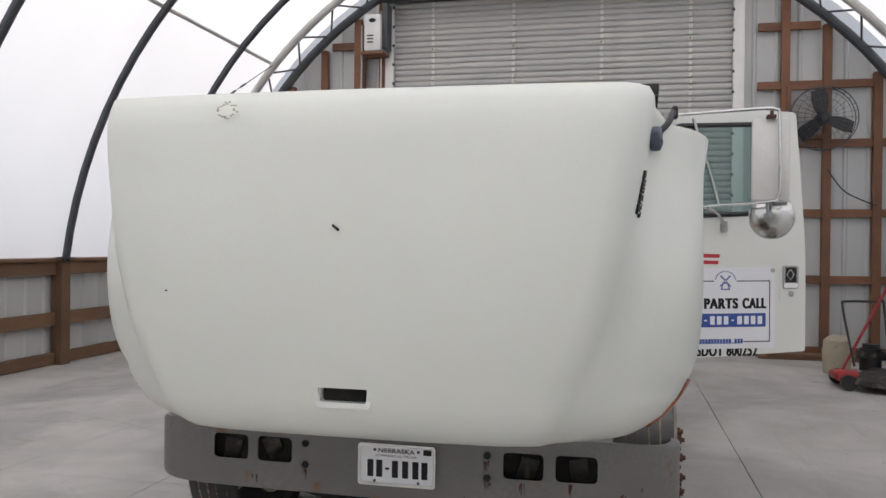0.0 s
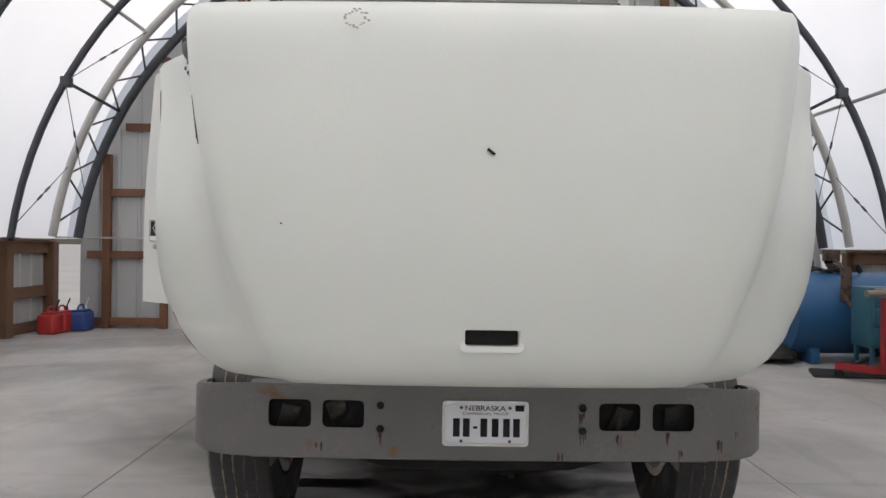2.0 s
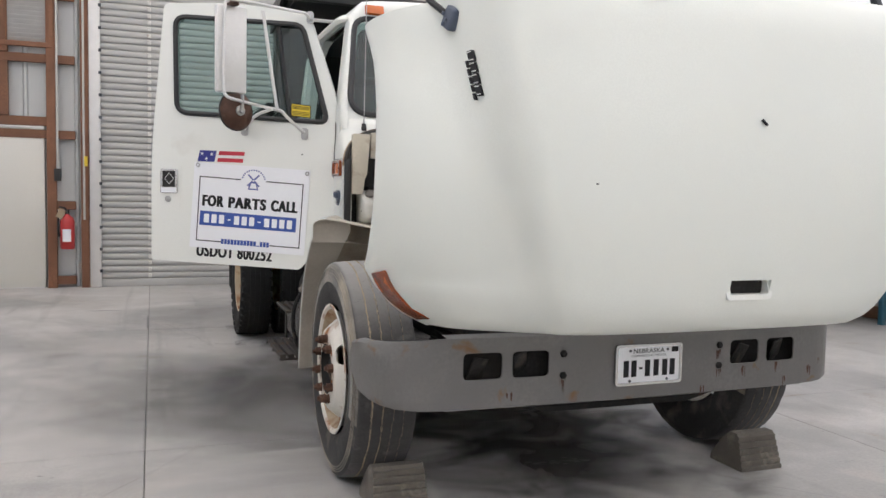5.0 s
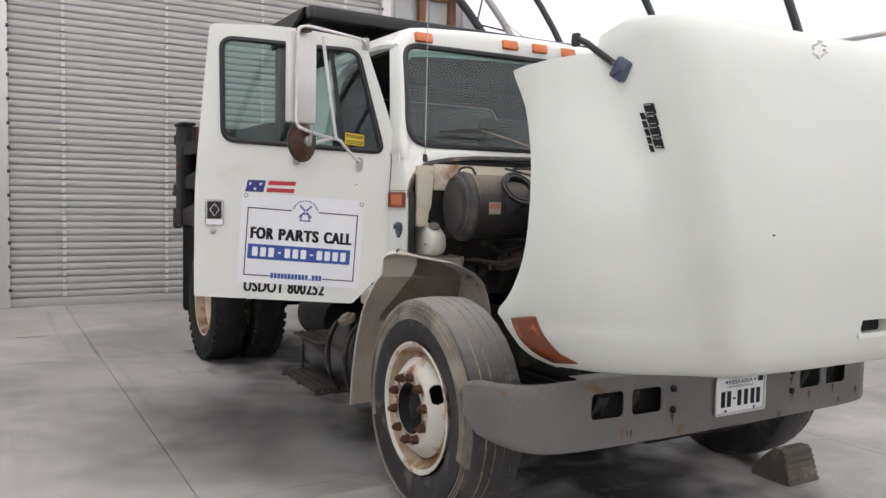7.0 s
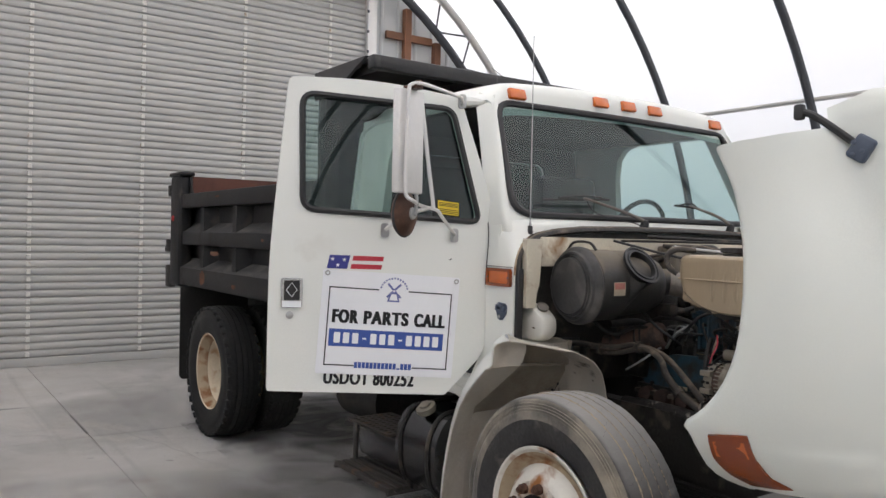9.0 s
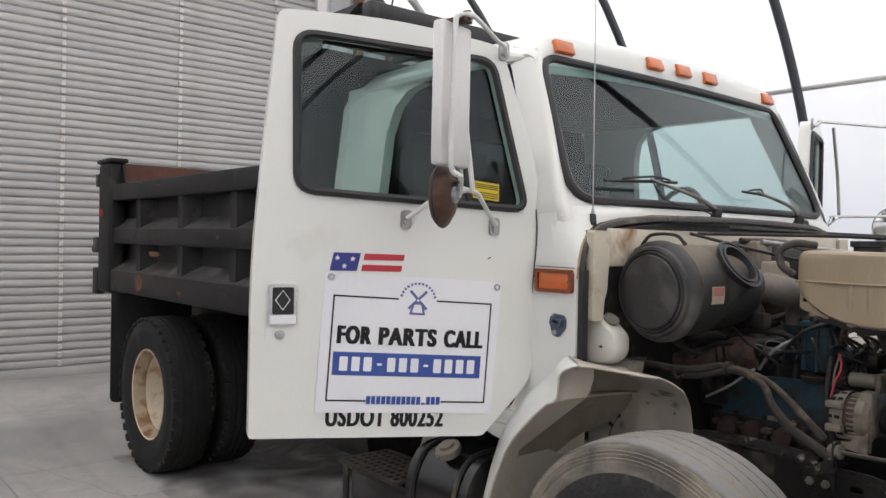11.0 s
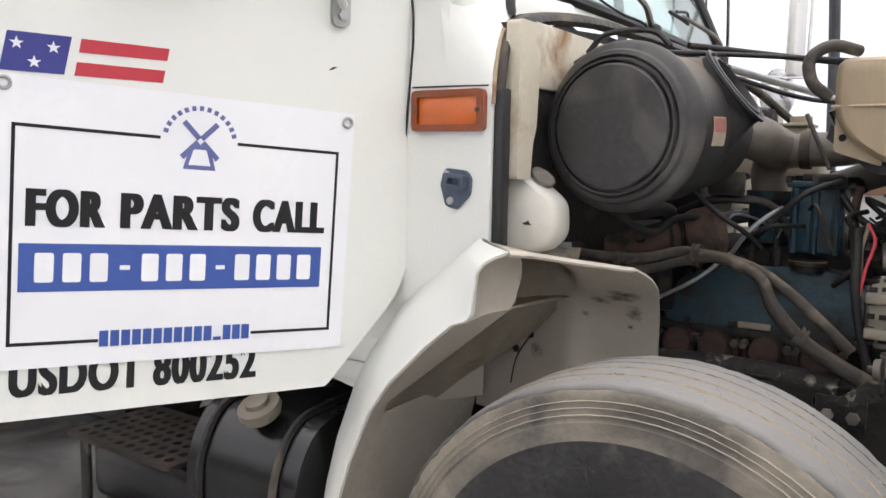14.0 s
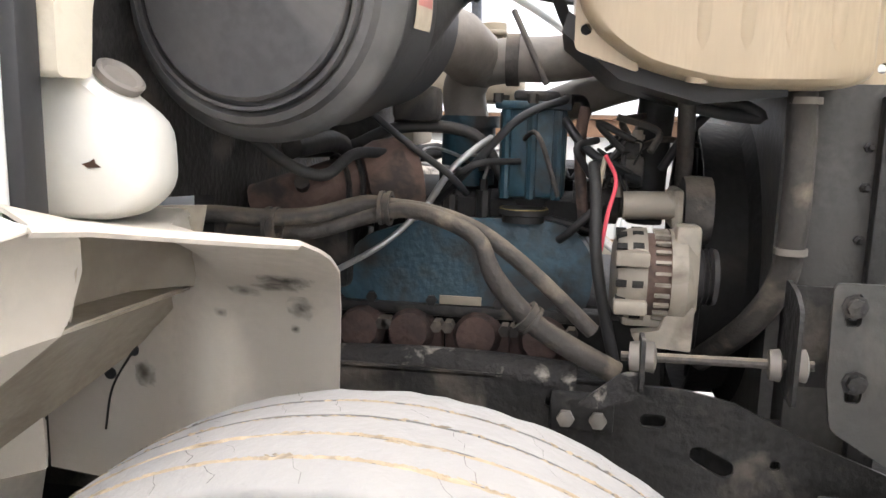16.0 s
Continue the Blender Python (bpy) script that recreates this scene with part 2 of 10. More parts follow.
M_AMBER = mat("amber_lens", (0.60, 0.13, 0.018), 0.25, var=0.1, scale=20, bump=0.1, fine=240, coat=0.4)
M_AMBER_D = mat("dark_amber_lens", (0.23, 0.045, 0.007), 0.22, var=0.1, scale=20, bump=0.1, fine=240, coat=0.4)
M_CHROME = mat("dull_chrome", (0.62, 0.62, 0.61), 0.22, metal=1.0, var=0.08, scale=20, bump=0.02)
M_STEEL = mat("grey_galvanised_steel", (0.42, 0.42, 0.41), 0.42, metal=0.7, var=0.15, scale=14, bump=0.06)
M_ALU = mat("white_aluminium", (0.66, 0.65, 0.63), 0.4, metal=0.3, var=0.06, scale=10, bump=0.03)
M_GLASS = glass_mat("tinted_truck_glass", (0.66, 0.77, 0.75))
M_SIGN = mat("white_sign_sheet", (0.80, 0.81, 0.83), 0.4, var=0.02, scale=6, bump=0.01)
M_INK = mat("black_print", (0.006, 0.006, 0.007), 0.75, var=0.1, bump=0)
M_BLUE = mat("blue_print", (0.035, 0.085, 0.33), 0.45, var=0.06, bump=0)
M_OLDRED = mat("faded_red_print", (0.36, 0.14, 0.12), 0.6, var=0.2, scale=30, bump=0)
M_NAVY = mat("navy_print", (0.03, 0.035, 0.22), 0.45, var=0.06, bump=0)
M_RED = mat("red_print", (0.50, 0.03, 0.05), 0.45, var=0.06, bump=0)
M_YELLOW = mat("yellow_sticker", (0.75, 0.55, 0.03), 0.4, var=0.06, bump=0)
M_TANK = mat("aged_yellow_plastic_tank", (0.345, 0.27, 0.18), 0.42, var=0.14, scale=5, dirt=(0.30, 0.225, 0.145), amount=0.12, dscale=5, hard=0.35, bump=0.06, stretch=(1, 3.0, 0.35))
M_BOTTLE = mat("milky_plastic_bottle", (0.62, 0.605, 0.55), 0.4, var=0.05, scale=5, dirt=(0.42, 0.33, 0.22), amount=-0.08, dscale=7, hard=0.3, bump=0.04)
M_ENGINE = mat("oily_blue_engine_paint", (0.016, 0.058, 0.082), 0.42, var=0.4, scale=8, dirt=(0.034, 0.031, 0.028), amount=0.5, dscale=11, hard=0.2, bump=0.25)
M_MANI = mat("rusty_brown_casting", (0.11, 0.068, 0.052), 0.8, var=0.3, scale=12, dirt=(0.035, 0.026, 0.022), amount=0.32, dscale=16, bump=0.3)
M_EXH = mat("burnt_exhaust_casting", (0.072, 0.043, 0.035), 0.85, var=0.4, scale=14, dirt=(0.022, 0.018, 0.016), amount=0.36, dscale=14, hard=0.2, bump=0.5)
M_CAST = mat("dusty_cast_aluminium", (0.255, 0.225, 0.182), 0.6, metal=0.25, var=0.15, scale=12, dirt=(0.11, 0.085, 0.065), amount=0.22, dscale=18, hard=0.25, bump=0.15)
M_HOSE = mat("dusty_rubber_hose", (0.055, 0.048, 0.042), 0.75, var=0.35, scale=12, dirt=(0.27, 0.22, 0.16), amount=0.14, dscale=13, hard=0.25, bump=0.4, upward=0.45)
M_DUCT = mat("dusty_grey_duct", (0.19, 0.17, 0.145), 0.6, var=0.2, scale=7, dirt=(0.08, 0.07, 0.06), amount=0.12, dscale=6, hard=0.35, bump=0.12)
M_FILTERB = mat("dusty_black_canister_paint", (0.030, 0.029, 0.028), 0.55, var=0.35, scale=6, dirt=(0.20, 0.165, 0.12), amount=0.06, dscale=6, hard=0.3, bump=0.12, upward=0.75)
M_FILTER = mat("dusty_black_filter_cap", (0.034, 0.033, 0.033), 0.5, var=0.3, scale=5, dirt=(0.105, 0.100, 0.094), amount=0.26, dscale=7, hard=0.2, bump=0.06)
M_CREAM = mat("dusty_cream_canister", (0.36, 0.31, 0.23), 0.6, var=0.15, scale=7, dirt=(0.14, 0.11, 0.08), amount=0.1, dscale=7, hard=0.3, bump=0.08)
M_WOOD = mat("red_brown_stained_timber", (0.225, 0.098, 0.050), 0.65, var=0.25, scale=3, fine=40, bump=0.15, per=0.3, stretch=(1, 1, 1), dirt=(0.12, 0.055, 0.03), amount=0.0, dscale=5, hard=0.4)
M_WOODB = mat("weathered_brown_timber", (0.19, 0.105, 0.058), 0.7, var=0.25, scale=3, fine=40, bump=0.15, per=0.3, dirt=(0.09, 0.05, 0.03), amount=0.0, dscale=4, hard=0.4)
M_SHEET = mat("grey_painted_wall_sheet", (0.50, 0.51, 0.50), 0.45, metal=0.1, var=0.06, scale=1.2, bump=0.02, per=0.06, dirt=(0.36, 0.34, 0.31), amount=-0.05, dscale=2, hard=0.4)
M_SLAT = mat("grey_steel_door_slat", (0.465, 0.46, 0.44), 0.45, metal=0.1, var=0.07, scale=1.5, bump=0.02, per=0.12, dirt=(0.33, 0.31, 0.27), amount=-0.02, dscale=2, hard=0.4)
M_CLIP = mat("pale_door_clip", (0.62, 0.61, 0.57), 0.5, var=0.12, scale=9, dirt=(0.33, 0.26, 0.19), amount=0.05, dscale=9, bump=0.02)
M_ARCH = mat("dark_grey_steel_tube", (0.075, 0.08, 0.088), 0.5, metal=0.4, var=0.2, scale=5, bump=0.05)
M_ARCHP = mat("pale_galvanised_tube", (0.52, 0.51, 0.48), 0.45, metal=0.3, var=0.12, scale=5, bump=0.05)
M_CONC = concrete_mat()
def cloudy_mat(name, base, strength, rough, upright=False, scale=2.2):
    """A cloudy-edged patch over a surface, for stains and painted shade, fading outwards."""
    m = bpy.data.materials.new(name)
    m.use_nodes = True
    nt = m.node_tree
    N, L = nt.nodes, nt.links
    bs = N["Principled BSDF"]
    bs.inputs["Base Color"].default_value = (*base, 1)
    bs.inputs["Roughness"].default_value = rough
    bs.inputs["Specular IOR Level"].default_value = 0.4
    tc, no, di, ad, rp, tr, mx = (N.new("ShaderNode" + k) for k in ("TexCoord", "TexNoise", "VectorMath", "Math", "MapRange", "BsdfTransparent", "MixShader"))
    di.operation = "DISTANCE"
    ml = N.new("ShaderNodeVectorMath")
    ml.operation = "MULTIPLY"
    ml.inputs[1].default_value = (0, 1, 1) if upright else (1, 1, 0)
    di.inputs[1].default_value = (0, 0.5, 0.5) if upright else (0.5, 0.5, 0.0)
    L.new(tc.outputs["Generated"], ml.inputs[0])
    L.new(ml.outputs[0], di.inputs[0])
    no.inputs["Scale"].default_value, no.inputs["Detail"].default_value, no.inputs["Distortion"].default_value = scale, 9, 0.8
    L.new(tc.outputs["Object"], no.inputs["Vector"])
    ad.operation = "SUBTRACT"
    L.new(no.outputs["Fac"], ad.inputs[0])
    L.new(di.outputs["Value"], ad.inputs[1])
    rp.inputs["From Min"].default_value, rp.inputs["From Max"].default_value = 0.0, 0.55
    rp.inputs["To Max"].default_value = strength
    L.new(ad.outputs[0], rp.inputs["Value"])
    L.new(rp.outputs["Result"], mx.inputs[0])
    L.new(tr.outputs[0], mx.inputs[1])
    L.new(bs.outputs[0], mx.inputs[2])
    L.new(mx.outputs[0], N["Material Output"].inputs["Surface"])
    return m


# oil stain under the truck, with the truck's shade darkened into it
M_OILSHADE = cloudy_mat("oily_shaded_concrete", (0.055, 0.053, 0.050), 0.95, 0.45)
M_RUB = cloudy_mat("dark_rubbed_smudge", (0.075, 0.062, 0.048), 0.75, 0.7, True, 45.0)
M_BLEED = cloudy_mat("orange_rust_bleed", (0.34, 0.13, 0.03), 1.6, 0.8, True, 16.0)
# darkens the floor beside the truck in one cloudy patch
M_DARKFLOOR = cloudy_mat("dark_cloudy_concrete", (0.075, 0.074, 0.072), 0.66, 0.38, False, 0.8)
M_DAMP = cloudy_mat("grey_damp_stain", (0.13, 0.128, 0.122), 0.14, 0.4, False, 0.9)
M_JOINT = mat("dark_joint_filler", (0.16, 0.15, 0.14), 0.8, var=0.2, bump=0.1)
M_STAIN = mat("oil_stain", (0.06, 0.056, 0.052), 0.3, var=0.3, scale=5, bump=0.05)
M_CHOCK = mat("dusty_rubber_chock", (0.14, 0.125, 0.105), 0.85, var=0.3, scale=9, dirt=(0.25, 0.22, 0.18), amount=0.15, dscale=10, bump=0.3)
M_FABRIC = fabric_mat("white_cover_fabric", (0.87, 0.858, 0.845))
M_DOORW = mat("cream_door_paint", (0.66, 0.64, 0.58), 0.45, var=0.03, scale=2, bump=0.02)
M_TANKB = mat("chalky_blue_tank_paint", (0.030, 0.118, 0.26), 0.45, var=0.15, scale=3, dirt=(0.10, 0.16, 0.24), amount=0.05, dscale=3, hard=0.4, bump=0.05)
M_TEAL = mat("teal_bench_paint", (0.03, 0.12, 0.17), 0.5, var=0.15, scale=4, bump=0.05)
M_REDP = mat("red_machine_paint", (0.36, 0.022, 0.028), 0.45, var=0.15, scale=6, dirt=(0.12, 0.03, 0.025), amount=0.05, dscale=8, bump=0.05)
M_REDPL = mat("red_plastic", (0.42, 0.03, 0.03), 0.45, var=0.1, scale=6, bump=0.03)
M_BLUEPL = mat("blue_plastic", (0.03, 0.07, 0.25), 0.45, var=0.1, scale=6, bump=0.03)
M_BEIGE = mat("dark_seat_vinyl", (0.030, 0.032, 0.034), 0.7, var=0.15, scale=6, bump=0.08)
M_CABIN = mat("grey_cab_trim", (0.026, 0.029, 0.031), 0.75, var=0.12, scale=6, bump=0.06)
M_GROUND = mat("gravel_ground", (0.22, 0.21, 0.19), 0.9, var=0.2, scale=0.5, bump=0.1)
M_DULLYEL = mat("worn_yellow_paint", (0.24, 0.18, 0.06), 0.6, var=0.3, scale=30, bump=0.05)
M_PINK = mat("red_wire", (0.62, 0.06, 0.09), 0.5, var=0.1, bump=0)
M_MIRROR = mat("mirror_glass", (0.85, 0.86, 0.87), 0.03, metal=1.0, var=0.01, bump=0)
M_BLUELATCH = mat("blue_grey_rubber_latch", (0.075, 0.095, 0.135), 0.5, var=0.15, scale=15, bump=0.06)
M_MESHSTEEL = mat("rusty_tread_plate", (0.048, 0.041, 0.036), 0.6, metal=0.3, var=0.35, scale=9, dirt=(0.14, 0.095, 0.068), amount=0.12, dscale=10, bump=0.25)


M_CRUST = mat("crusted_grimy_pipe", (0.028, 0.025, 0.023), 0.75, var=0.4, scale=12, dirt=(0.30, 0.27, 0.235), amount=0.10, dscale=24, hard=0.10, bump=0.8)
M_MILL = mat("pale_navy_print", (0.12, 0.14, 0.34), 0.45, var=0.1, bump=0)
M_RADI = mat("dark_dusty_radiator", (0.052, 0.049, 0.044), 0.6, var=0.3, scale=7, dirt=(0.13, 0.115, 0.095), amount=0.06, dscale=8, hard=0.3, bump=0.2)
for m, v in ((M_BED, 0.22), (M_DEEP, 0.2), (M_TYRE_D, 0.2), (M_BLACK, 0.35), (M_GRIME, 0.35)):
    m.node_tree.nodes["Principled BSDF"].inputs["Specular IOR Level"].default_value = v


# ---- building blocks ----
ORG = {}


def thing(name, loc, label, category, group="", kind=""):
    ob = new(name)
    ob.location = loc
    ORG[ob.name] = Vector(loc)
    return tagged(ob, label, category, group, kind)


def part(name, bm, material, parent=None, label="", smooth=35.0):
    """One mesh object out of a bmesh in world coordinates."""
    while parent and parent.parent and parent.parent.parent:
        parent = parent.parent
    org = ORG[parent.name] if parent else Vector((0, 0, 0))
    bmesh.ops.recalc_face_normals(bm, faces=bm.faces[:])
    bmesh.ops.translate(bm, verts=bm.verts[:], vec=-org)
    me = bpy.data.meshes.new(name)
    bm.to_mesh(me)
    bm.free()
    me.materials.append(material)
    if smooth:
        me.polygons.foreach_set("use_smooth", [True] * len(me.polygons))
        me.set_sharp_from_angle(angle=radians(smooth))
        uses = collections.Counter(k for p in me.polygons for k in p.edge_keys)
        for e in me.edges:
            if uses[e.key] == 1:
                e.use_edge_sharp = True
    ob = new(name, me)
    ob.parent = parent
    ORG[ob.name] = org
    if label:
        ob["label"] = label
    return ob


def again(ob, m):
    """Another object on the same mesh, moved by m within its thing."""
    o = ob.copy()
    scene.collection.objects.link(o)
    o.matrix_basis = m @ ob.matrix_basis
    ORG[o.name] = ORG.get(ob.name, Vector((0, 0, 0)))
    return o


def B():
    return bmesh.new()


def box(bm, x0, x1, y0, y1, z0, z1, bevel=0.0, m=None, seg=2):
    r = bmesh.ops.create_cube(bm, size=1.0)
    vs = r["verts"]
    for v in vs:
        v.co = Vector(((x0 + x1) / 2 + v.co.x * (x1 - x0), (y0 + y1) / 2 + v.co.y * (y1 - y0), (z0 + z1) / 2 + v.co.z * (z1 - z0)))
    if bevel:
        es = list({e for v in vs for e in v.link_edges})
        out = bmesh.ops.bevel(bm, geom=es, offset=bevel, segments=seg, profile=0.5, affect="EDGES", clamp_overlap=True)
        vs = list({v for f in out["faces"] for v in f.verts} | {v for v in vs if v.is_valid})
    if m is not None:
        bmesh.ops.transform(bm, matrix=m, verts=vs)
    return vs


def basis(d):
    d = Vector(d).normalized()
    a = Vector((0, 0, 1)) if abs(d.z) < 0.9 else Vector((1, 0, 0))
    u = d.cross(a).normalized()
    return u, d.cross(u)


def ringv(bm, c, u, v, r, seg, r2=None):
    return [bm.verts.new(Vector(c) + u * (r * math.cos(2 * math.pi * k / seg)) + v * ((r2 or r) * math.sin(2 * math.pi * k / seg))) for k in range(seg)]


def bridge(bm, a, b, close=True):
    n = len(a)
    for k in range(n if close else n - 1):
        bm.faces.new((a[k], a[(k + 1) % n], b[(k + 1) % n], b[k]))


def cyl(bm, p0, p1, r, seg=16, r1=None, cap=True):
    u, v = basis(Vector(p1) - Vector(p0))
    a, b = ringv(bm, p0, u, v, r, seg), ringv(bm, p1, u, v, r if r1 is None else r1, seg)
    bridge(bm, a, b)
    if cap:
        bm.faces.new(a[::-1]), bm.faces.new(b)
    return a + b


def lathe(bm, c, axis, prof, seg=32, arc=None):
    """Turned shape: prof holds (distance along the axis, radius)."""
    axis = Vector(axis).normalized()
    u, v = basis(axis)
    last = None
    for a, r in prof:
        p = Vector(c) + axis * a
        if r < 1e-5:
            cur = [bm.verts.new(p)]
        else:
            cur = ringv(bm, p, u, v, r, seg)
        if last:
            if len(cur) == 1 and len(last) > 1:
                for k in range(seg):
                    bm.faces.new((last[k], last[(k + 1) % seg], cur[0]))
            elif len(last) == 1 and len(cur) > 1:
                for k in range(seg):
                    bm.faces.new((last[0], cur[(k + 1) % seg], cur[k]))
            elif len(cur) > 1:
                bridge(bm, last, cur)
        last = cur


def spline(pts, n=6):
    P = [Vector(p) for p in pts]
    if len(P) < 3:
        return P
    P = [P[0] * 2 - P[1]] + P + [P[-1] * 2 - P[-2]]
    out = []
    for i in range(1, len(P) - 2):
        a, b, c, d = P[i - 1 : i + 3]
        for k in range(n):
            t = k / n
            out.append(0.5 * (2 * b + (c - a) * t + (2 * a - 5 * b + 4 * c - d) * t * t + (3 * b - a - 3 * c + d) * t ** 3))
    return out + [P[-2]]


def tube(bm, pts, r, seg=10, n=6, closed=False, cap=True):
    P = spline(pts, n) if n else [Vector(p) for p in pts]
    if closed:
        P = P[:-1] if (P[0] - P[-1]).length < 1e-6 else P
    rings = []
    u = None
    for i, p in enumerate(P):
        if closed:
            d = P[(i + 1) % len(P)] - P[i - 1]
        else:
            d = P[min(i + 1, len(P) - 1)] - P[max(i - 1, 0)]
        d.normalize()
        if u is None:
            u, _ = basis(d)
        u = (u - d * u.dot(d)).normalized()
        rr = r(i / max(1, len(P) - 1)) if callable(r) else r
        rings.append(ringv(bm, p, u, d.cross(u), rr, seg))
    for a, b in zip(rings, rings[1:]):
        bridge(bm, a, b)
    if closed:
        bridge(bm, rings[-1], rings[0])
    elif cap:
        bm.faces.new(rings[0][::-1]), bm.faces.new(rings[-1])


def rounded(pts, r, n=4):
    """A polygon with its corners rounded; r is one radius or one a corner."""
    out = []
    k = len(pts)
    for i in range(k):
        p, a, b = Vector(pts[i]), Vector(pts[i - 1]), Vector(pts[(i + 1) % k])
        rr = r[i] if isinstance(r, (list, tuple)) else r
        da, db = (a - p), (b - p)
        t = min(rr, da.length * 0.48, db.length * 0.48)
        s, e = p + da.normalized() * t, p + db.normalized() * t
        if t < 1e-4:
            out.append(tuple(p))
            continue
        for j in range(n + 1):
            w = j / n
            q = s * (1 - w) ** 2 + p * 2 * w * (1 - w) + e * w * w
            out.append(tuple(q))
    return out


def plate(bm, outer, holes, f, thick, split=0.0):
    """A flat plate with holes in (a, b), laid into space by f(a, b, off); off runs from 0 to thick."""
    fl = bmesh.new()
    es = []
    for loop in [outer] + list(holes):
        vs = [fl.verts.new((p[0], p[1], 0)) for p in loop]
        es += [fl.edges.new((vs[i], vs[(i + 1) % len(vs)])) for i in range(len(vs))]
    bmesh.ops.triangle_fill(fl, use_beauty=True, use_dissolve=False, edges=es)
    fl.verts.index_update()
    lay = []
    for off in (0.0, thick):
        lay.append([bm.verts.new(f(v.co.x, v.co.y, off)) for v in fl.verts])
    for fc in fl.faces:
        ids = [v.index for v in fc.verts]
        bm.faces.new([lay[0][i] for i in ids])
        bm.faces.new([lay[1][i] for i in ids][::-1])
    for e in fl.edges:
        if len(e.link_faces) == 1:
            i, j = e.verts[0].index, e.verts[1].index
            bm.faces.new((lay[0][i], lay[0][j], lay[1][j], lay[1][i]))
    fl.free()


def sheet(bm, rows_, close=False):
    """A grid of points made into quads; returns the grid of vertices."""
    V = [[bm.verts.new(p) for p in r] for r in rows_]
    for a, b in zip(V, V[1:]):
        bridge(bm, a, b, close)
    return V


def text_to(bm, body, f, width, height, depth=0.001, bold=0.0, space=1.0):
    """Flat lettering fitted into width x height, laid by f(a, b, off), centred."""
    cu = bpy.data.curves.new("lettering", "FONT")
    cu.body, cu.size, cu.offset, cu.space_character = body, 1.0, bold, space
    ob = bpy.data.objects.new("lettering", cu)
    me = bpy.data.meshes.new_from_object(ob)
    xs, ys = [v.co.x for v in me.vertices], [v.co.y for v in me.vertices]
    x0, x1, y0, y1 = min(xs), max(xs), min(ys), max(ys)
    vs = [bm.verts.new(f(((v.co.x - x0) / (x1 - x0) - 0.5) * width, ((v.co.y - y0) / (y1 - y0) - 0.5) * height, depth)) for v in me.vertices]
    for p in me.polygons:
        try:
            bm.faces.new([vs[i] for i in p.vertices])
        except ValueError:
            pass
    bpy.data.objects.remove(ob)
    bpy.data.curves.remove(cu)
    bpy.data.meshes.remove(me)


XC = -0.87    # middle of the truck
XB = -0.855   # middle of the shed
YW = 11.72    # inner face of the rear wall
RA, ZA = 5.80, 0.52  # hoop radius and centre height


# ---- ground and floor ----
bm = B()
bmesh.ops.create_grid(bm, x_segments=8, y_segments=8, size=300)
bmesh.ops.translate(bm, verts=bm.verts[:], vec=(0, 0, -0.16))
ground = tagged(part("ground", bm, M_GROUND), "grey gravel ground outside the shed", "ground", kind="structure")

bm = B()
box(bm, XB - 6.3, XB + 6.3, -10.6, 12.4, -0.15, -0.012)
floor = tagged(part("floor", bm, M_JOINT), "dark joint bed under the concrete floor slabs", "floor", kind="structure")
JX = [XB - 6.2, -6.47, -2.80, 0.87, 4.54, XB + 6.2]
JY = [-10.5, -10.25, -6.58, -2.91, 0.76, 4.43, 8.10, 12.3]
for i in range(len(JX) - 1):
    for j in range(len(JY) - 1):
        bm = B()
        box(bm, JX[i] + 0.002, JX[i + 1] - 0.002, JY[j] + 0.002, JY[j + 1] - 0.002, -0.10, 0.0, 0.003, seg=1)
        part("slab", bm, M_CONC, floor, smooth=0)

# ---- cover and hoops ----
def hoop(r, y, a0, a1, n=40):
    return [Vector((XB + r * math.cos(a), y, ZA + r * math.sin(a))) for a in (a0 + (a1 - a0) * k / n for k in range(n + 1))]


A0 = math.asin((1.3 - ZA) / RA)
HOOPS = [10.36 - 1.93 * k for k in range(0, 11)]
bm = B()
rows_ = []
for k in range(46):
    y = 12.05 - 1.93 * k / 4
    rows_.append(hoop(RA + 0.075 - 0.02 * math.sin(math.pi * ((y - 10.36) / 1.93 % 1.0)), y, A0, math.pi - A0, 48))
sheet(bm, rows_)
cover = tagged(part("cover", bm, M_FABRIC, smooth=80), "white translucent fabric cover stretched over the hoops", "cover", kind="structure")
bm = B()
Y0 = min(p.y for r in rows_ for p in r)
vs = [bm.verts.new((p.x, Y0, p.z)) for p in rows_[-1]]
vs += [bm.verts.new((XB - 6.0, Y0, 0)), bm.verts.new((XB + 6.0, Y0, 0))]
bm.faces.new(vs)
tagged(part("wall_front", bm, M_FABRIC, smooth=0), "white translucent fabric end wall of the shed", "wall", kind="structure")
bm = B()
vs = [bm.verts.new((p.x, 12.04, p.z)) for p in hoop(RA + 0.075, 12.04, A0, math.pi - A0, 48)]
bm.faces.new(vs)
tagged(part("wall_gable", bm, M_FABRIC, smooth=0), "white fabric behind the sheeted gable", "wall", kind="structure")

